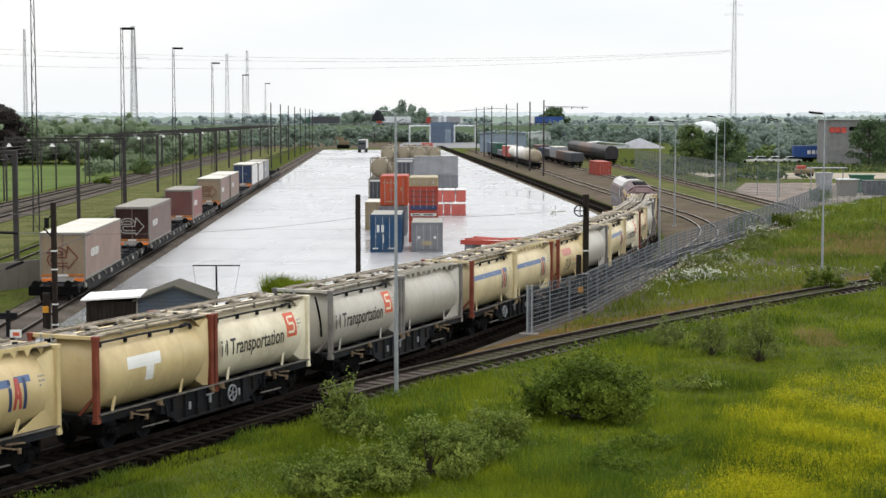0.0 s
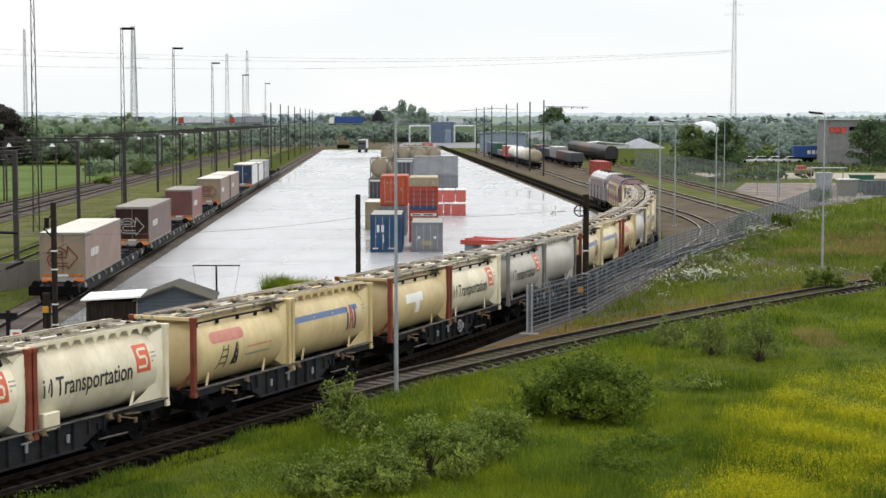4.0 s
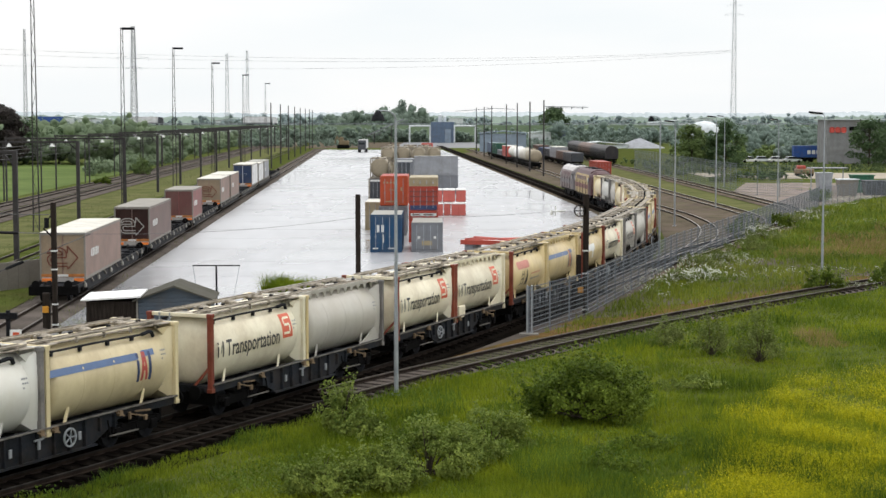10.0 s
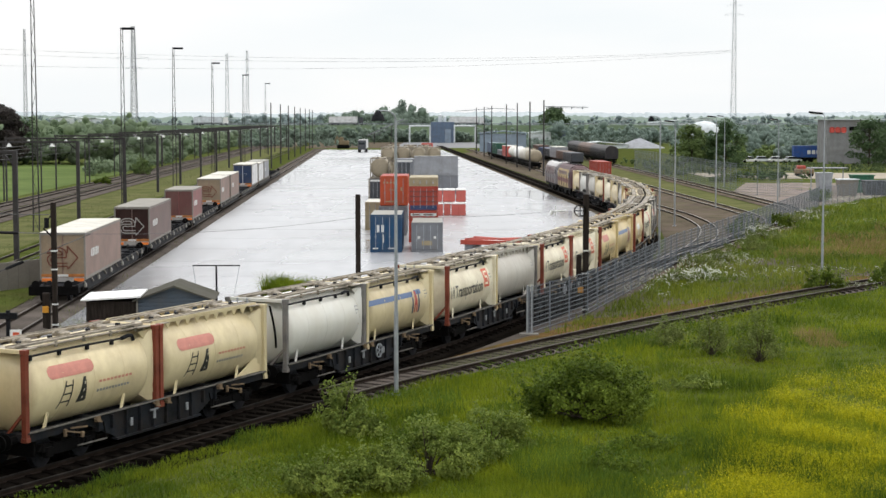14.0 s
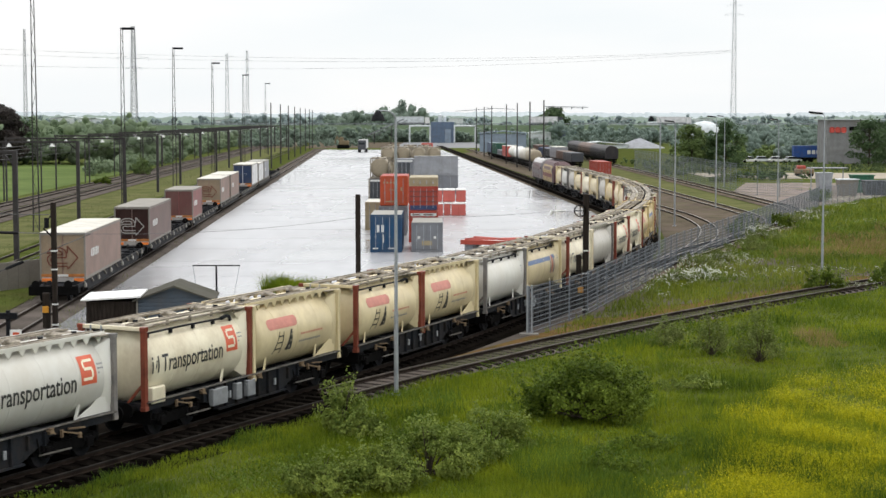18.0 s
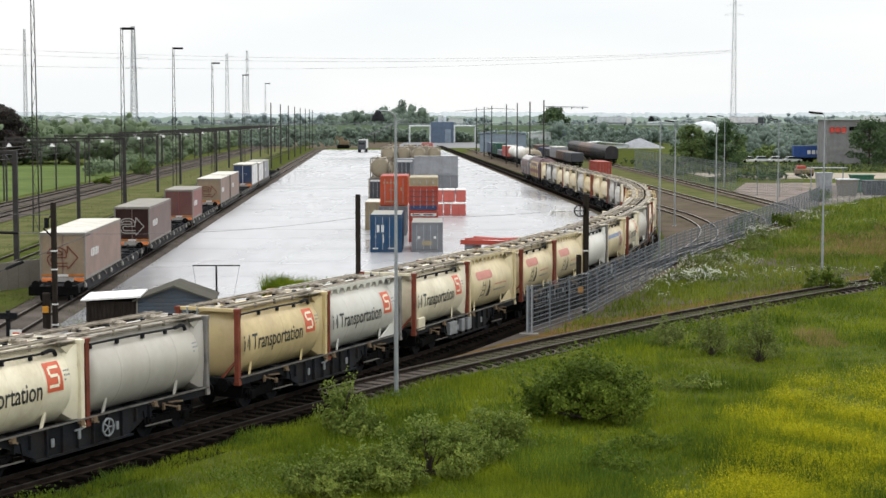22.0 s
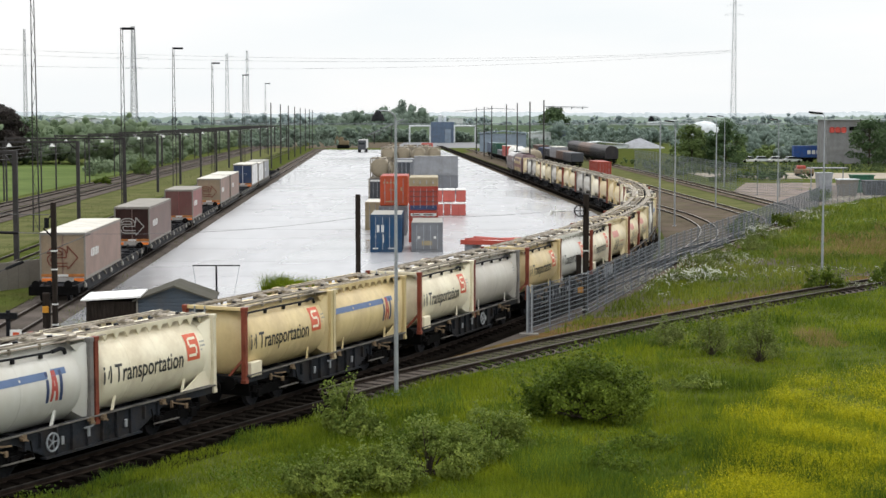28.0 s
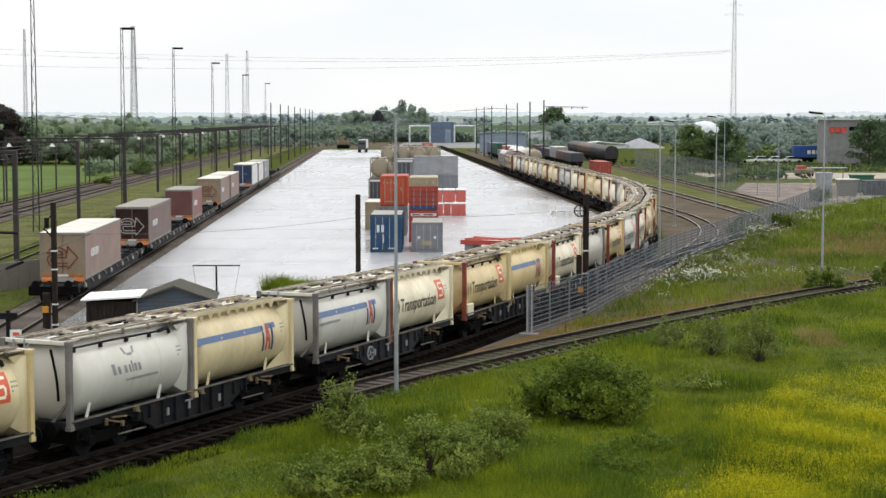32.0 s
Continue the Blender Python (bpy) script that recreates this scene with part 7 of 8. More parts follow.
def facing_leaves(pts, nrm, size, r):
    """Leaves laid across the given normals."""
    nrm = nrm / np.linalg.norm(nrm, axis=1)[:, None]
    u = np.cross(nrm, r.normal(size=nrm.shape))
    u /= np.linalg.norm(u, axis=1)[:, None]
    v = np.cross(nrm, u)
    s = (size * r.uniform(0.6, 1.4, len(pts)))[:, None]
    return np.stack([pts - u * s * 0.5, pts + v * s * 0.36, pts + u * s * 0.5, pts - v * s * 0.36], 1)


def main_xs(y):
    return np.where(y < YT, CX + np.sqrt(np.maximum(0, R * R - (y - CY) ** 2)) + ease(y), XT - YAW * (y - YT))


def siding_xs(y):
    return main_xs(y) - ease(y) + 1.35 + np.hypot(0.5, 0.00553 * np.maximum(0, y - 47.7) ** 2)


FENCE_Y, FENCE_X = [78.4, 86.4, 115.7, 150.7, 195.5, 226], [4.1, 7.6, 16.4, 29.2, 44.5, 62]


def patch(x, y, seed, scale):
    """Soft patchiness from a few sine waves."""
    r = np.random.default_rng(seed)
    v = np.zeros(len(x))
    for _ in range(6):
        k = r.normal(size=2) * scale
        v += np.sin(k[0] * x + k[1] * y + r.uniform(0, 6))
    return v / 6 ** 0.5


def meadow(n, y0, y1, h, w, material, name, label, keep):
    y = (y0 ** -1 + (y1 ** -1 - y0 ** -1) * rng.uniform(0, 1, n)) ** -1
    x = rng.uniform(-1, 1, n) * (0.268 * y + 3)
    k = keep(x, y)
    x, y = x[k], y[k]
    hv = h * (1 + 0.25 * patch(x, y, 3, 0.25) + 0.35 * patch(x, y, 4, 1.6))
    return thing(name, cards(name, blades(np.c_[x, y], np.maximum(0.1, hv), w * y / 60.0), M[material]), None, label, "grass", kind="stuff")


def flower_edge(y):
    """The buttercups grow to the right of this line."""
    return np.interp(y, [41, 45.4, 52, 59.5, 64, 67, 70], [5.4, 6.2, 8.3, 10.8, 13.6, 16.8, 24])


def on_field(x, y):
    return (x > siding_xs(y) + 1.45 + 0.25 * patch(x, y, 9, 1.2) - 1.25 * np.clip((y - 72) / 14, 0, 1)) & (y < 112)


def on_bank(x, y):
    return (x > np.interp(y, FENCE_Y, FENCE_X) + 0.6) & (x < 90) & ((y > 112) | (x < siding_xs(y) - 2.0)) & (y > 78.5) & (rng.uniform(0, 1, len(x)) < np.clip((siding_xs(y) - x - 2.4 + 0.8 * patch(x, y, 77, 0.8)) / 4.5, 0.28, 1) + (y > 112))


meadow(330000, 41, 112, 0.21, 0.016, "grass", "meadow_grass", "tall fresh green meadow grass", on_field)
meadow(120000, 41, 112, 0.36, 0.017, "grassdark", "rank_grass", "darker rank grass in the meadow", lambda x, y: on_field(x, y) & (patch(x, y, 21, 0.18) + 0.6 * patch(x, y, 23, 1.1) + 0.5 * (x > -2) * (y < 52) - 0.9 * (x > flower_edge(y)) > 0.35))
meadow(230000, 78, 232, 0.34, 0.016, "bankblade", "bank_grass", "long grass on the bank behind the fence", lambda x, y: on_bank(x, y) & (rng.uniform(0, 1, len(x)) < 0.8))
meadow(60000, 78, 232, 0.40, 0.016, "grassdark", "rank_grass", "darker rank grass on the bank", lambda x, y: on_bank(x, y) & (patch(x, y, 22, 0.15) > 0.0))
meadow(26000, 78, 232, 0.5, 0.02, "drygrass", "seeding_grass", "reddish seeding grass on the bank", lambda x, y: on_bank(x, y) & (patch(x, y, 5, 0.09) > 0.7))
meadow(90000, 66, 86, 0.42, 0.010, "drygrass", "seeding_grass", "patch of pinkish seeding grass", lambda x, y: on_field(x, y) & (np.hypot((x - 17.4) / 1.0, (y - 76.5) / 2.6) + 0.3 * patch(x, y, 83, 1.5) < 1))
meadow(70000, 110, 165, 0.45, 0.014, "drygrass", "seeding_grass", "brown seeding grass on the upper bank", lambda x, y: on_bank(x, y) & (x > y * (0.224 + 0.014 * patch(x, y, 84, 0.3))) & (y > 122) & (y < 148 + 6 * patch(x, y, 85, 0.4)))
meadow(60000, 64, 112, 0.13, 0.014, "dullgrass", "verge_grass", "thin weeds on the verge between tracks", lambda x, y: (x > main_xs(y) + 2.2) & (x < siding_xs(y) - 0.95) & (patch(x, y, 31, 0.7) > 0.4) & (y > 72))
meadow(60000, 74, 240, 0.16, 0.012, "dullgrass", "trackside_grass", "grass and weeds beside the loading track", lambda x, y: ((x < -21.3 - YAW * (y - 92) - 2.0) & (x > -21.3 - YAW * (y - 92) - 6.2)) | ((x < -15) & (y < 84) & (x > -24)))
meadow(90000, 100, 420, 0.15, 0.010, "dullgrass", "trackside_grass", "grassy strip between loading tracks and main line", lambda x, y: (x < -21.3 - YAW * (y - 92) - 11) & (x > -21.3 - YAW * (y - 92) - 18.6))
meadow(30000, 84, 640, 0.22, 0.014, "dullgrass", "yard_edge_grass", "weeds along the yard's edge", lambda x, y: np.abs(x + 19.4 + YAW * (y - 92) + 0.5) < 0.5)


# buttercups and cow parsley
def flowers(name, n, x0, x1, y0, y1, z, size, material, label, keep, clump=1):
    x, y = rng.uniform(x0, x1, n), rng.uniform(y0, y1, n)
    k = keep(x, y)
    p = np.c_[x[k], y[k], np.full(k.sum(), z)]
    p = np.repeat(p, clump, 0)
    p += rng.normal(size=p.shape) * ((0.10, 0.10, 0.07) if clump > 1 else (0.02, 0.02, 0.11))
    return thing(name, cards(name, leaves(p, size, 0.3), M[material]), None, label, "flowers", kind="stuff")


def weeds(n, x0, x1, y0, y1, h, size, name, label, keep):
    """Broad leaves on low stems, in clumps."""
    x, y = rng.uniform(x0, x1, n), rng.uniform(y0, y1, n)
    k = keep(x, y)
    p = np.repeat(np.c_[x[k], y[k], np.zeros(k.sum())], 9, 0)
    p += rng.normal(size=p.shape) * (0.13, 0.13, 0.0)
    p[:, 2] = h * rng.uniform(0.05, 1.0, len(p)) ** 0.7 * np.repeat(rng.uniform(0.4, 1.2, k.sum()), 9)
    return thing(name, cards(name, leaves(p, size, 0.25), M["weed"]), None, label, "weeds", kind="stuff")


weeds(14000, -14, 16, 42, 80, 0.42, 0.075, "meadow_weeds", "dark broad-leaved weeds in the meadow", lambda x, y: on_field(x, y) & (patch(x, y, 61, 0.45) + 0.5 * patch(x, y, 62, 1.7) + 0.9 * (y < 53) * (x > 0) * (x < 5.5) > 1.0) & (x < 0.125 * y))
weeds(16000, 6, 60, 80, 190, 0.6, 0.12, "bank_weeds", "dark green weeds on the bank", lambda x, y: on_bank(x, y) & (patch(x, y, 63, 0.3) + 0.5 * patch(x, y, 64, 1.2) > 0.6))


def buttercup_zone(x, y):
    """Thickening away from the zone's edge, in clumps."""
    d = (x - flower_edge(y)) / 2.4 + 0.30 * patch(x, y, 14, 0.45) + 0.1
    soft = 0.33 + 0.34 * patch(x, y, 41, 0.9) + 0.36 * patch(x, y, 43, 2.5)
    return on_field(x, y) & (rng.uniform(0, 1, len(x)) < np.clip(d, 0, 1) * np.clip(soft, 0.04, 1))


M["flowergrass"] = leaf_mat("flowering_grass", (0.22, 0.25, 0.008), (0.52, 0.47, 0.015))
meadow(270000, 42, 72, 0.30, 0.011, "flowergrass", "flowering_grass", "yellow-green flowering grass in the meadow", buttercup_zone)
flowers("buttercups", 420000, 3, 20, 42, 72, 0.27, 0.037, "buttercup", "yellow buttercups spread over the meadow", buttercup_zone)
flowers("cow_parsley", 9000, 10, 62, 88, 205, 0.8, 0.07, "parsley", "white cow parsley along the fence", lambda x, y: on_bank(x, y) & (x < np.interp(y, FENCE_Y, FENCE_X) + 4.2 + 1.2 * patch(x, y, 53, 0.4)) & (patch(x, y, 51, 0.3) > -0.35), 9)
flowers("cow_parsley", 2600, 16, 45, 100, 170, 0.6, 0.07, "parsley", "white cow parsley on the bank", lambda x, y: on_bank(x, y) & (patch(x, y, 52, 0.3) > 0.5), 6)
flowers("cow_parsley", 160, 20, 30, 96, 106, 0.5, 0.09, "parsley", "white cow parsley beside the siding", on_field, 6)


def bush(x, y, rx, ry, h, n, size, material, label, seed, name="bush", clumps=26, category="bush", z0=-0.06, thick=1.0, tuft=1.0, shoots=2.0, low=0.16):
    """Stems that fork from the foot and clumps of many leaves round their ends, with gaps."""
    r = np.random.default_rng(seed)
    top = empty(name, pose(x, y, z0), label, category, "bushes in the meadow" if category == "bush" else "trees")
    st = MB()
    a = r.uniform(0, 2 * np.pi, clumps)
    rad = np.sqrt(r.uniform(0.02, 1, clumps))
    zc = h * np.clip(low + 0.66 * (1 - rad ** 2) * r.uniform(0.25, 1.05, clumps) + 0.05 * r.normal(size=clumps), 0.12, 1)
    c = np.c_[rx * 0.8 * rad * np.cos(a), ry * 0.8 * rad * np.sin(a), zc]
    for i in range(clumps):
        q = Vector(c[i])
        mid = Vector((q.x * 0.45, q.y * 0.45, q.z * 0.5))
        st.tube((q.x * 0.08, q.y * 0.08, 0), mid, 0.02 * h * thick, 0.012 * h * thick, 5, False).tube(mid, q, 0.012 * h * thick, 0.004 * h * thick, 5, False)
    part("stem", st, M["bark"], top)
    per = r.dirichlet(np.ones(clumps) * 3) * n
    pts = []
    for i in range(clumps):
        k = int(per[i])
        s = np.array([rx, ry, h * 0.62]) * r.uniform(0.18, 0.34) * tuft
        d = r.normal(size=(k, 3))
        d /= np.linalg.norm(d, axis=1)[:, None]
        pts.append(c[i] + d * s * np.cbrt(r.uniform(0.25, 1.15, (k, 1))))
    for i in range(int(clumps * shoots)):
        b = c[r.integers(clumps)] + r.normal(size=3) * np.array([rx, ry, h * 0.3]) * 0.12
        out = np.array([b[0] / rx, b[1] / ry, 0.9]) + r.normal(size=3) * 0.25
        k = 26
        pts.append(b + out / np.linalg.norm(out) * (h * r.uniform(0.18, 0.42) * r.uniform(0.1, 1, (k, 1))) + r.normal(size=(k, 3)) * 0.045)
    pts = np.concatenate(pts)
    pts = pts[pts[:, 2] > 0.03]
    out = np.c_[pts[:, 0] / rx, pts[:, 1] / ry, (pts[:, 2] - 0.3 * h) / (0.5 * h)] * 0.6 + r.normal(size=pts.shape) * 0.55 + np.array([0, 0, 0.35])
    part("foliage", cards("foliage", facing_leaves(pts, out, size, r), M[material]), None, top)
    return top


bush(5.0, 55.8, 2.5, 1.9, 2.6, 18000, 0.10, "bush", "dense dark green rounded bush in the meadow", 1, clumps=64, tuft=0.88, low=0.2)
bush(-3.25, 53.6, 0.85, 0.8, 2.1, 3000, 0.085, "willow", "upright green shrub beside the track", 2, clumps=18)
bush(-2.6, 52.4, 0.8, 0.7, 1.2, 1600, 0.10, "willow", "low green shrub beside the track", 3)
bush(1.4, 50.4, 1.6, 1.2, 1.75, 6500, 0.08, "willow", "pale green willow bush in the meadow", 4)
bush(-0.4, 47.0, 1.75, 1.3, 1.95, 8000, 0.08, "willow", "pale green willow bush in the meadow", 5)
bush(-1.8, 45.2, 1.35, 1.0, 1.6, 5000, 0.08, "willow", "grey-green willow bush in the meadow", 6)
bush(-3.3, 44.4, 1.4, 0.9, 1.4, 4200, 0.08, "willow", "grey-green willow bush in the meadow", 7)
bush(0.9, 48.6, 1.3, 0.9, 1.5, 4000, 0.08, "willow", "low willow bush in the meadow", 8)
bush(10.0, 74, 1.1, 0.9, 1.7, 1500, 0.085, "airy", "thin airy shrub in the meadow", 9, thick=0.2, tuft=0.6, clumps=50, shoots=0.4)
bush(11.7, 71.5, 1.1, 0.8, 2.3, 1700, 0.085, "airy", "thin airy shrub in the meadow", 10, thick=0.2, tuft=0.6, clumps=50, shoots=0.4)
bush(13.4, 69.6, 1.3, 0.9, 2.7, 2900, 0.085, "airy", "thin airy shrub in the meadow", 11, thick=0.2, tuft=0.6, clumps=50, shoots=0.4)
bush(22.9, 99.0, 1.3, 1.0, 1.45, 1800, 0.13, "bush", "dark green bush beside the siding", 12)
bush(27.6, 101.5, 1.4, 1.1, 1.6, 2000, 0.13, "bush", "dark green bush beside the siding", 13)
bush(27.0, 148.0, 1.5, 1.1, 2.0, 1500, 0.16, "bush", "dark green sapling at the fence", 14)
bush(31.8, 156, 1.2, 1.0, 1.6, 1200, 0.16, "bush", "dark green sapling at the fence", 15)
bush(47, 206, 1.5, 1.2, 2.2, 900, 0.2, "treelight", "light green bush at the fence's far corner", 16)
meadow(260000, 92.5, 96.5, 0.85, 0.010, "grass", "tuft_grass", "tall grass tufts on the edge of the yard", lambda x, y: (np.abs(x + 8.6) / 2.2 + np.abs(y - 94.3) / 2.0 + 0.35 * patch(x, y, 91, 2.0) < 1))
bush(-53.8, 262, 1.5, 1.3, 1.3, 900, 0.2, "bush", "dark bramble bush beside the main line", 19)
bush(-55.5, 305, 1.8, 1.8, 3.8, 2200, 0.22, "treelight", "young light green tree beside the main line", 20, "tree", category="tree")
bush(54, 292, 4.5, 2.5, 1.8, 1400, 0.25, "bush", "low dark bush on the gravel bank", 21)
bush(46.5, 272, 3.0, 2, 1.6, 900, 0.25, "bush", "low dark bush behind the mesh fence", 22)


def tree(x, y, w, h, n, size, material, label, seed, trunk=0.22):
    """Tapered trunk, limbs, and a crown of leaf clumps with an uneven outline."""
    r = np.random.default_rng(seed)
    top = empty("tree", pose(x, y, -0.06), label, "tree", "trees")
    wood = MB().tube((0, 0, 0), (0.1, 0, h * 0.45), trunk, trunk * 0.6, 8).tube((0.1, 0, h * 0.45), (0, 0.1, h * 0.85), trunk * 0.6, trunk * 0.15, 6)
    clumps = 46
    u = r.uniform(0, 1, clumps)
    z = h * (0.10 + 0.85 * u)
    env = np.sin(np.pi * np.clip(0.24 + 0.70 * u, 0, 1)) ** 0.75 * w / 2
    a = r.uniform(0, 2 * np.pi, clumps)
    rr = env * np.sqrt(r.uniform(0.15, 1, clumps)) * 0.86
    c = np.c_[rr * np.cos(a), rr * np.sin(a), z]
    for i in range(0, clumps, 2):
        wood.tube((0.05, 0, z[i] * 0.6), tuple(c[i]), trunk * 0.3, trunk * 0.08, 5, False)
    part("trunk", wood, M["bark"], top)
    pts = []
    for i in range(clumps):
        k = int(n / clumps * r.uniform(0.6, 1.4))
        d = r.normal(size=(k, 3))
        d /= np.linalg.norm(d, axis=1)[:, None]
        pts.append(c[i] + d * np.array([w * 0.15, w * 0.15, h * 0.085]) * r.uniform(0.7, 1.25) * np.cbrt(r.uniform(0.2, 1.2, (k, 1))))
    pts = np.concatenate(pts)
    out = np.c_[pts[:, 0] / w, pts[:, 1] / w, (pts[:, 2] - 0.5 * h) / h] * 2.0 + r.normal(size=pts.shape) * 0.55 + np.array([0, 0, 0.35])
    part("crown", cards("crown", facing_leaves(pts, out, size, r), M[material]), None, top)
    return top


tree(57.3, 336, 9.0, 10.0, 6200, 0.42, "tree", "dark green broadleaf tree behind the fence", 31)
tree(51.0, 340, 8.4, 9.2, 5200, 0.42, "treelight", "lighter green broadleaf tree behind the fence", 32)
tree(53.5, 345, 6.0, 8.0, 2600, 0.42, "tree", "dark green tree behind the fence", 33)
tree(94.2, 366, 10.0, 10.6, 4600, 0.45, "tree", "dark green tree before the grey building", 34)
tree(100.5, 372, 10, 10.4, 4200, 0.45, "tree", "dark green tree beside the grey building", 35)
tree(-100, 372, 15.0, 14.0, 17000, 0.7, "darkcopper", "large dark-leaved tree beyond the pasture", 36)
tree(-97, 386, 12.0, 10.8, 4600, 0.5, "tree", "dark green tree beyond the pasture", 37)
tree(-90, 388, 9, 8.5, 3000, 0.5, "tree", "dark green tree beyond the pasture", 38)
tree(-20.5, 840, 8.5, 20.0, 4200, 0.8, "woodshazy", "tall slim poplar at the yard's far end", 39)
tree(57, 850, 17, 16.5, 4200, 1.0, "tree", "broad dark tree on the skyline", 47)


def woods(name, n, x0, x1, y0, y1, h, material, label, per=90, size=1.0, seed=60, keep=None, base=0.0, shift=None):
    """A belt of trees as one mass of leaf clumps with an uneven top."""
    r = np.random.default_rng(seed)
    x, y = r.uniform(x0, x1, n), r.uniform(y0, y1, n)
    if keep is not None:
        k = keep(x, y)
        x, y = x[k], y[k]
    if shift is not None:
        x = x + np.array([shift(q) for q in y])
    n = len(x)
    hh = h * r.uniform(0.55, 1.1, n) * (1 + 0.18 * patch(x, y, seed, 0.05))
    w = hh * r.uniform(0.5, 0.8, n)
    # each crown: clumps of leaves that look outward and up, round a rough core
    lobes = 9 if h > 4 else 5
    d = r.normal(size=(n, lobes, 3)) * np.array([0.46, 0.46, 0.40])
    d[:, :, 2] = np.clip(d[:, :, 2], -0.7, 0.7)
    c = d * np.stack([w * 0.5, w * 0.5, hh * 0.5], 1)[:, None, :] + np.stack([x, y, hh * 0.5 + base], 1)[:, None, :]
    rl = (w * 0.27)[:, None] * r.uniform(0.6, 1.2, (n, lobes))
    c, rl = c.reshape(-1, 3), rl.reshape(-1)
    c[:, 2] = np.minimum(c[:, 2], np.repeat(hh + base, lobes) - rl * 0.9)
    m, k = len(c), len(BALL_V)
    vs = BALL_V[None] * r.uniform(0.5, 0.85, (m, k, 1)) * rl[:, None, None] + c[:, None, :]
    core = bpy.data.meshes.new(name)
    core.vertices.add(m * k)
    core.vertices.foreach_set("co", vs.astype(np.float32).ravel())
    tris = (BALL_F[None] + (np.arange(m) * k)[:, None, None]).reshape(-1, 3)
    core.loops.add(tris.size)
    core.loops.foreach_set("vertex_index", tris.astype(np.int32).ravel())
    core.polygons.add(len(tris))
    core.polygons.foreach_set("loop_start", np.arange(0, tris.size, 3, dtype=np.int32))
    core.update(calc_edges=True)
    core.materials.append(M[material])
    top = thing(name, core, None, label, "woods", kind="stuff")
    per = max(6, int(per * 0.85 / lobes))
    u = r.normal(size=(m, per, 3))
    u /= np.linalg.norm(u, axis=2)[:, :, None]
    pts = (u * (rl[:, None] * r.uniform(0.72, 1.12, (m, per)))[:, :, None] + c[:, None, :]).reshape(-1, 3)
    nrm = u.reshape(-1, 3) + np.array([0, 0, 0.5]) + r.normal(size=pts.shape) * 0.4
    ok = pts[:, 2] > base
    part("leaf", cards("leaf", facing_leaves(pts[ok], nrm[ok], size * 0.85, r), M[material]), None, top)
    return top


bm_ball = bmesh.new()
bmesh.ops.create_icosphere(bm_ball, subdivisions=1, radius=1.0)
BALL_V = np.array([v.co[:] for v in bm_ball.verts])
BALL_F = np.array([[v.index for v in q.verts] for q in bm_ball.faces])
bm_ball.free()

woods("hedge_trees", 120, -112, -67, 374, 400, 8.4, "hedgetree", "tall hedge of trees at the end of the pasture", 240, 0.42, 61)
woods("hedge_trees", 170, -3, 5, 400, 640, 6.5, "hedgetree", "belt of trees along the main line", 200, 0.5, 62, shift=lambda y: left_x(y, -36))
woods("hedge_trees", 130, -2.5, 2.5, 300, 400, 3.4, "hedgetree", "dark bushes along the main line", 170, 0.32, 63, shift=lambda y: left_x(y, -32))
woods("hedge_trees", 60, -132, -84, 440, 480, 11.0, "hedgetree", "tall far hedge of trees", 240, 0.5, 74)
woods("far_woods", 150, -58, -8, 800, 850, 13.5, "woodshazy", "clump of trees behind the yard's end", 150, 1.0, 64, base=1)
woods("bank_scrub", 620, -260, 360, 738, 756, 7.6, "woodshazy", "scrub along the foot of the motorway bank", 130, 0.6, 65, lambda x, y: (x < -19) | (x > 16))
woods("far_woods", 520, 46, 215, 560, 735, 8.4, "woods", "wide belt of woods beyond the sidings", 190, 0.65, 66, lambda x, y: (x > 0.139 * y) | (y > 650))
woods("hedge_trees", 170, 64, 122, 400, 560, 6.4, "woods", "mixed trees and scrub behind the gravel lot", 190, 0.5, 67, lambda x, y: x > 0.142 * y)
woods("hedge_trees", 60, 58, 100, 404, 425, 4.6, "treelight", "light green scrub beside the blue trailer", 120, 0.5, 68)


def ridge(name, y, z0, amp, material, label, seed):
    """A far wooded rise with an uneven top line."""
    r = np.random.default_rng(seed)
    xs = np.arange(-0.42 * y, 0.42 * y, y / 500)
    z = z0 + amp * (0.5 * np.sin(xs / y * 23 + 1) + 0.35 * np.sin(xs / y * 61 + seed)) + amp * 0.55 * r.normal(size=len(xs)).clip(-1.2, 1.6)
    mb = MB()
    n = len(xs)
    mb.add([(x, y, -0.05) for x in xs] + [(x, y + 40, zz * 0.6) for x, zz in zip(xs, z)] + [(x, y + 90, zz) for x, zz in zip(xs, z)], [(k * n + i, k * n + i + 1, k * n + n + i + 1, k * n + n + i) for k in range(2) for i in range(n - 1)])
    return thing(name, mb, M[material], label, "backdrop", kind="structure")


# both rises carry their haze as pale base colours, the farther one more
M["ridge_near"] = mat("hazed_woodland", (0.19, 0.235, 0.20), (0.14, 0.18, 0.15), 1.0, scale=0.02, fine=0.2)
M["ridge_far"] = mat("hazed_hills", (0.40, 0.44, 0.455), (0.34, 0.38, 0.395), 1.0, scale=0.01, fine=0.1)
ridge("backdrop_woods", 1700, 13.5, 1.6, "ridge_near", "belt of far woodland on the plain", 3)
ridge("backdrop_hills", 3300, 24.5, 2.2, "ridge_far", "distant wooded hills on the skyline, haze in their colour", 5)
for i, (px, w) in enumerate(((90, 60), (150, 40), (380, 70), (1090, 24), (1215, 46), (1310, 30), (780, 40))):
    yb = 1500 + 30 * i
    hall_block("far_hall", (px - 784) * yb / 2926, yb, w * yb / 2926, 30, 11.5 - (i % 3), "farwhite", "distant pale industrial hall", "farwhite")
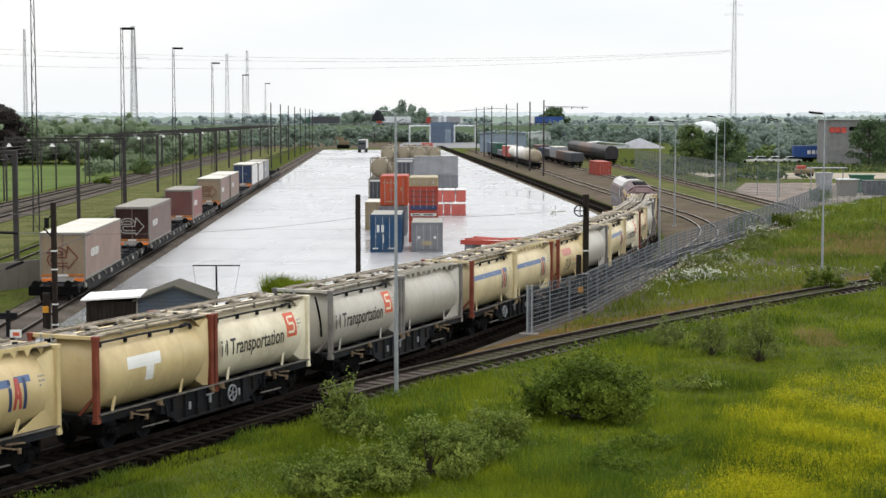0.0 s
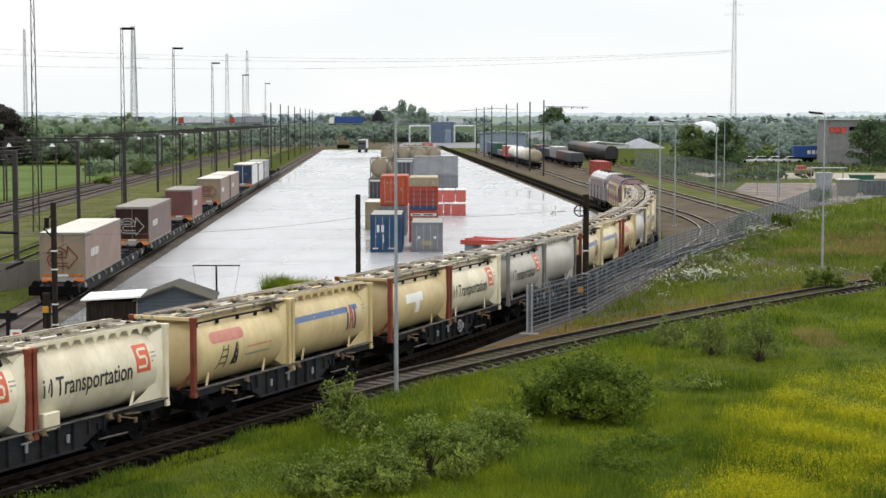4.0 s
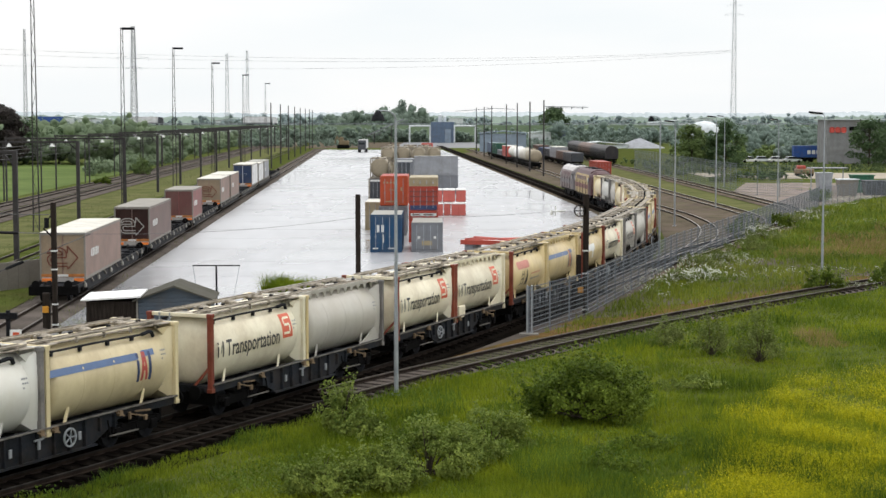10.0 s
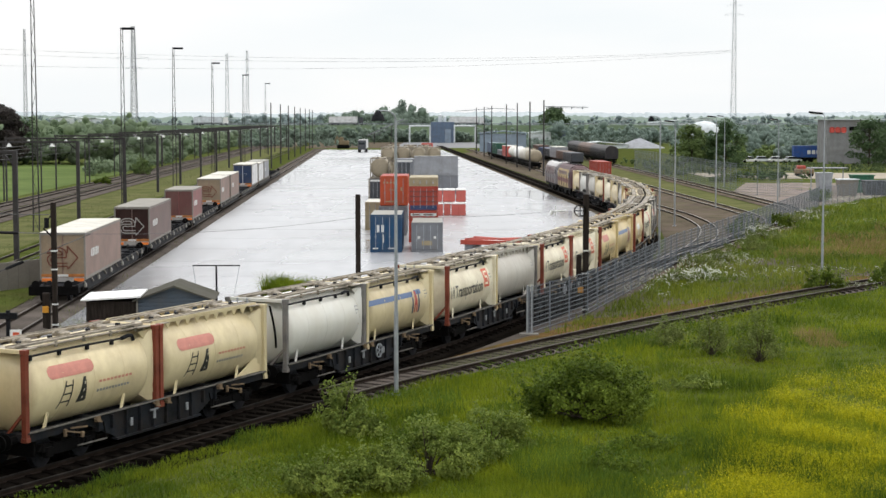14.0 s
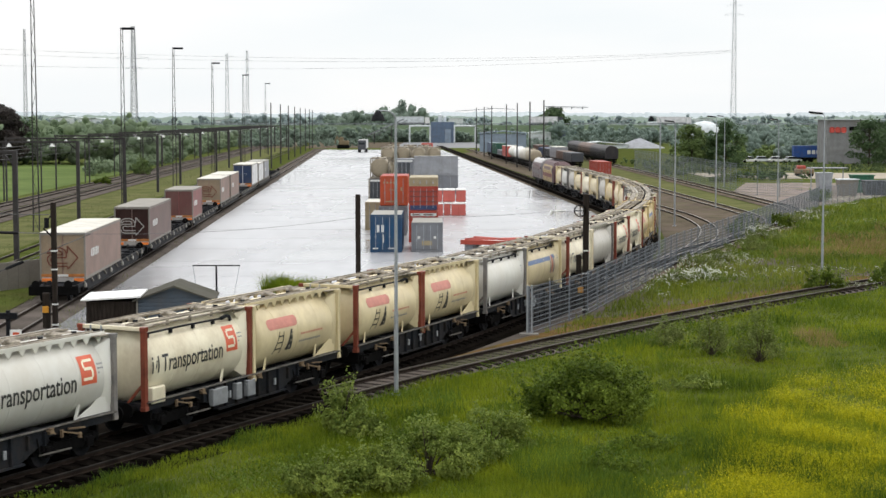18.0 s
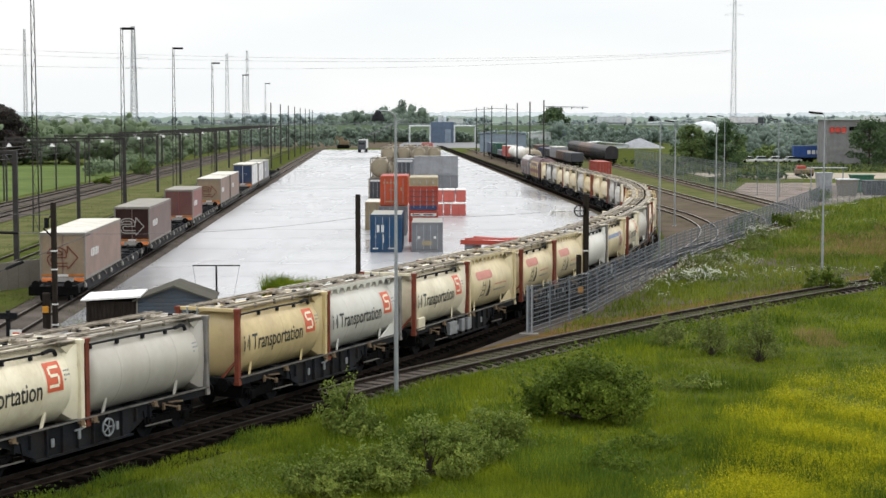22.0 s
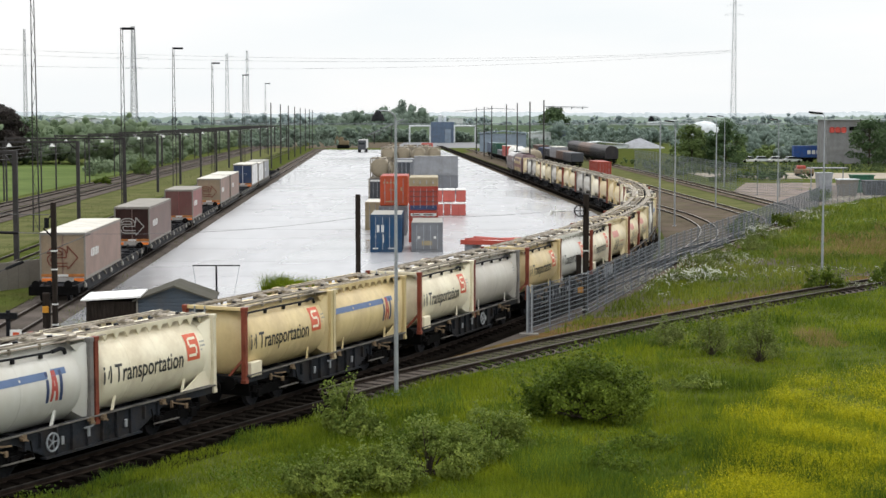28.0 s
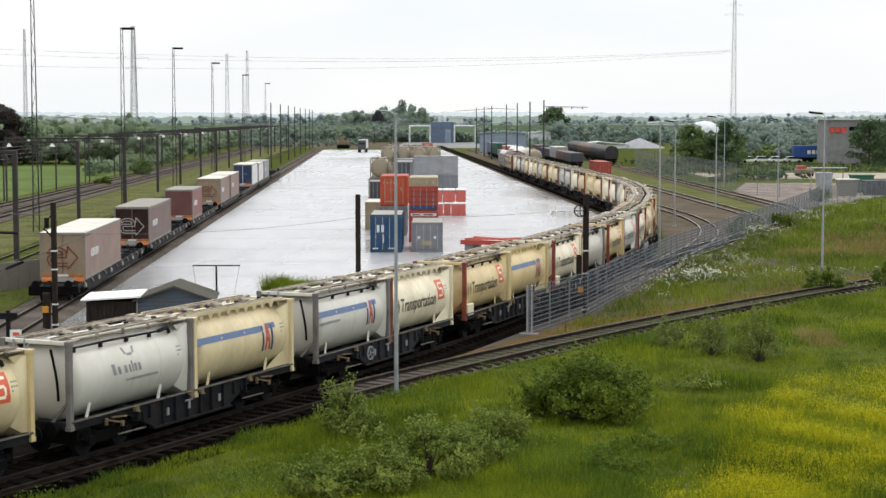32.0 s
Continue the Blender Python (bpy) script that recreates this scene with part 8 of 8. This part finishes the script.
woods("low_scrub", 200, 14, 46, 560, 720, 3.0, "woods", "low scrub around the far sidings", 90, 0.6, 72)
tree(61.5, 352, 7, 8.2, 2600, 0.42, "treelight", "light green tree behind the fence", 40)
bush(5.0, 47.5, 1.3, 0.9, 0.7, 900, 0.08, "bush", "low dark scrub in the meadow", 41, clumps=14)
bush(6.6, 51.0, 1.6, 0.8, 0.55, 800, 0.08, "bush", "low dark scrub in the meadow", 42, clumps=14)
bush(9.8, 62.5, 1.7, 1.2, 0.8, 900, 0.09, "willow", "thin grey-green scrub in the meadow", 43, clumps=14)
for bx, by, rx, hh, sd in ((17.4, 112.5, 2.0, 1.25, 44), (20.5, 119.0, 1.8, 1.2, 45), (24.0, 129.5, 2.2, 1.3, 46), (27.5, 139.5, 2.0, 1.3, 47), (34.0, 160.5, 2.2, 1.4, 48), (39.0, 173.0, 2.4, 1.4, 49)):
    bush(bx, by, rx, 1.2, hh, 1500, 0.10, "airy", "green weedy scrub along the wire fence", sd, clumps=16)

for bx, by, rx, hh, sd in ((14.6, 101.5, 1.7, 1.2, 151), (16.6, 104.5, 1.5, 1.0, 152), (27.2, 142.0, 2.2, 1.4, 153)):
    pb = bush(bx, by, rx, 1.2, hh, 2200, 0.09, "airy", "clump of white-flowering cow parsley and nettles", sd, "cow_parsley_clump", clumps=18)
    rr = np.random.default_rng(sd)
    fp = rr.normal(size=(300, 3)) * np.array([rx * 0.45, 0.55, hh * 0.16]) + np.array([0, -0.2, hh * 0.72])
    part("flower_head", cards("flower_head", facing_leaves(fp, np.array([0, -0.3, 1.0]) + rr.normal(size=fp.shape) * 0.4, 0.11, rr), M["parsley"]), None, pb, "white flower heads")

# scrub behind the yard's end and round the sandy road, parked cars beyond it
woods("low_scrub", 120, -80, -30, 612, 660, 3.8, "woodshazy", "dense scrub behind the yard's end", 150, 0.5, 81)
ribbon("end_road", [(-19, 600), (-17, 760)], [(14, 600), (16, 760)], -0.03, M["asphalt"], "grey lane from the yard to the service hall", "road")
woods("low_scrub", 90, 47, 66, 277, 288, 1.5, "tree", "low dark scrub between gravel lot and sandy road", 120, 0.25, 82, lambda x, y: np.abs(x - 56) < 4.5 + 3 * patch(x, y, 8, 0.8))
woods("low_scrub", 420, 62, 100, 322, 380, 0.8, "hedgeleaf", "grassy scrub behind the sandy road", 90, 0.3, 83)
woods("low_scrub", 60, 39, 52, 290, 380, 1.8, "hedgeleaf", "grey-green scrub behind the mesh fence", 110, 0.3, 84)


def parked_car(x, y, rz, paint_name, label):
    top = empty("parked_car", pose(x, y, -0.06, 0, 0, rz), label, "car", "parked cars beyond the sandy road")
    part("body", MB().prism([(-2.1, 0.35), (2.1, 0.35), (2.15, 0.75), (1.3, 0.92), (-1.9, 0.95), (-2.15, 0.8)], -0.85, 0.85), M[paint_name], top)
    part("cabin", MB().prism([(-1.8, 0.95), (1.0, 0.93), (0.4, 1.45), (-1.4, 1.48)], -0.75, 0.75), M["glass"], top)
    part("roof", MB().box(-0.5, 0, 1.49, 1.75, 1.4, 0.05, 0.02), M[paint_name], top)
    for a in (-1.3, 1.3):
        for b in (-0.8, 0.8):
            part("wheel", MB().tube((a, b - 0.1, 0.32), (a, b + 0.1, 0.32), 0.32, n=12), M["black"], top)


for i, (cx, pn, lab) in enumerate(((73.0, "vanwhite", "white parked car"), (76.4, "farwhite", "silver parked car"), (79.6, "vanwhite", "white parked car"), (83.4, "farwhite", "silver parked car"))):
    parked_car(cx, 394 + (i % 2), 6 * i, pn, lab + " beyond the sandy road")

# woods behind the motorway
woods("far_woods", 520, -330, 330, 815, 900, 8.0, "woodshazy", "belt of trees behind the motorway", 220, 0.6, 85)
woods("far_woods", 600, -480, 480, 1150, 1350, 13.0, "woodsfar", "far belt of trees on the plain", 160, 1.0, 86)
woods("bank_scrub", 60, -19, 17, 747, 757, 6.0, "woodshazy", "scrub on the bank behind the service hall", 130, 0.6, 87)

# thin weeds between and behind the siding's rails
wy = rng.uniform(66, 112, 24000)
wo = rng.uniform(-1.5, 0.6, 24000)
wk = (np.abs(wo + 0.75) > 0.06) & (patch(wo * 3, wy, 95, 0.9) > -0.9)
wx = siding_xs(wy) + wo
thing("siding_weeds", cards("siding_weeds", blades(np.c_[wx, wy, np.where(wo < -1.2, 0.0, 0.09)][wk], 0.075, 0.014), M["dullgrass"]), None, "thin dull weeds between the siding's rails", "weeds", kind="stuff")


# ---- what moves ----
def motions():
    times = [0.0, 0.1] + [0.8 * i for i in range(1, 40)] + [31.9, 32.0]
    for ob, base, off, up, length, inset in MOVERS:
        walk(ob, [(t, set_pose(base, length, t, up, inset) @ pose(off, 0, 0)) for t in times])
    # wheels roll on the rails under the wagons that pass near
    for ob, base, off, up, length, inset in MOVERS:
        if not ob.name.startswith("container_wagon") or base > 60:
            continue
        for bogie in (c for c in ob.children if c.name.startswith("bogie")):
            for w in bogie.children:
                x, z = w.matrix_basis.translation.x, w.matrix_basis.translation.z
                walk(w, [(t, Matrix.Translation((x, 0, z)) @ Matrix.Rotation(4.803 * t / 0.46, 4, "Y")) for t in (min(32.0, 0.1333333 * i) for i in range(241))])
    for ob, x0, t0, v in LORRIES:
        turn, lane = (0, 770.0) if v > 0 else (180, 776.0)
        walk(ob, [(t, pose(x0 + v * (t - t0) - math.copysign(7, v), lane, 7.65, 0, 0, turn)) for t in (0.0, 0.1, 8.0, 16.0, 24.0, 31.9, 32.0)])


motions()
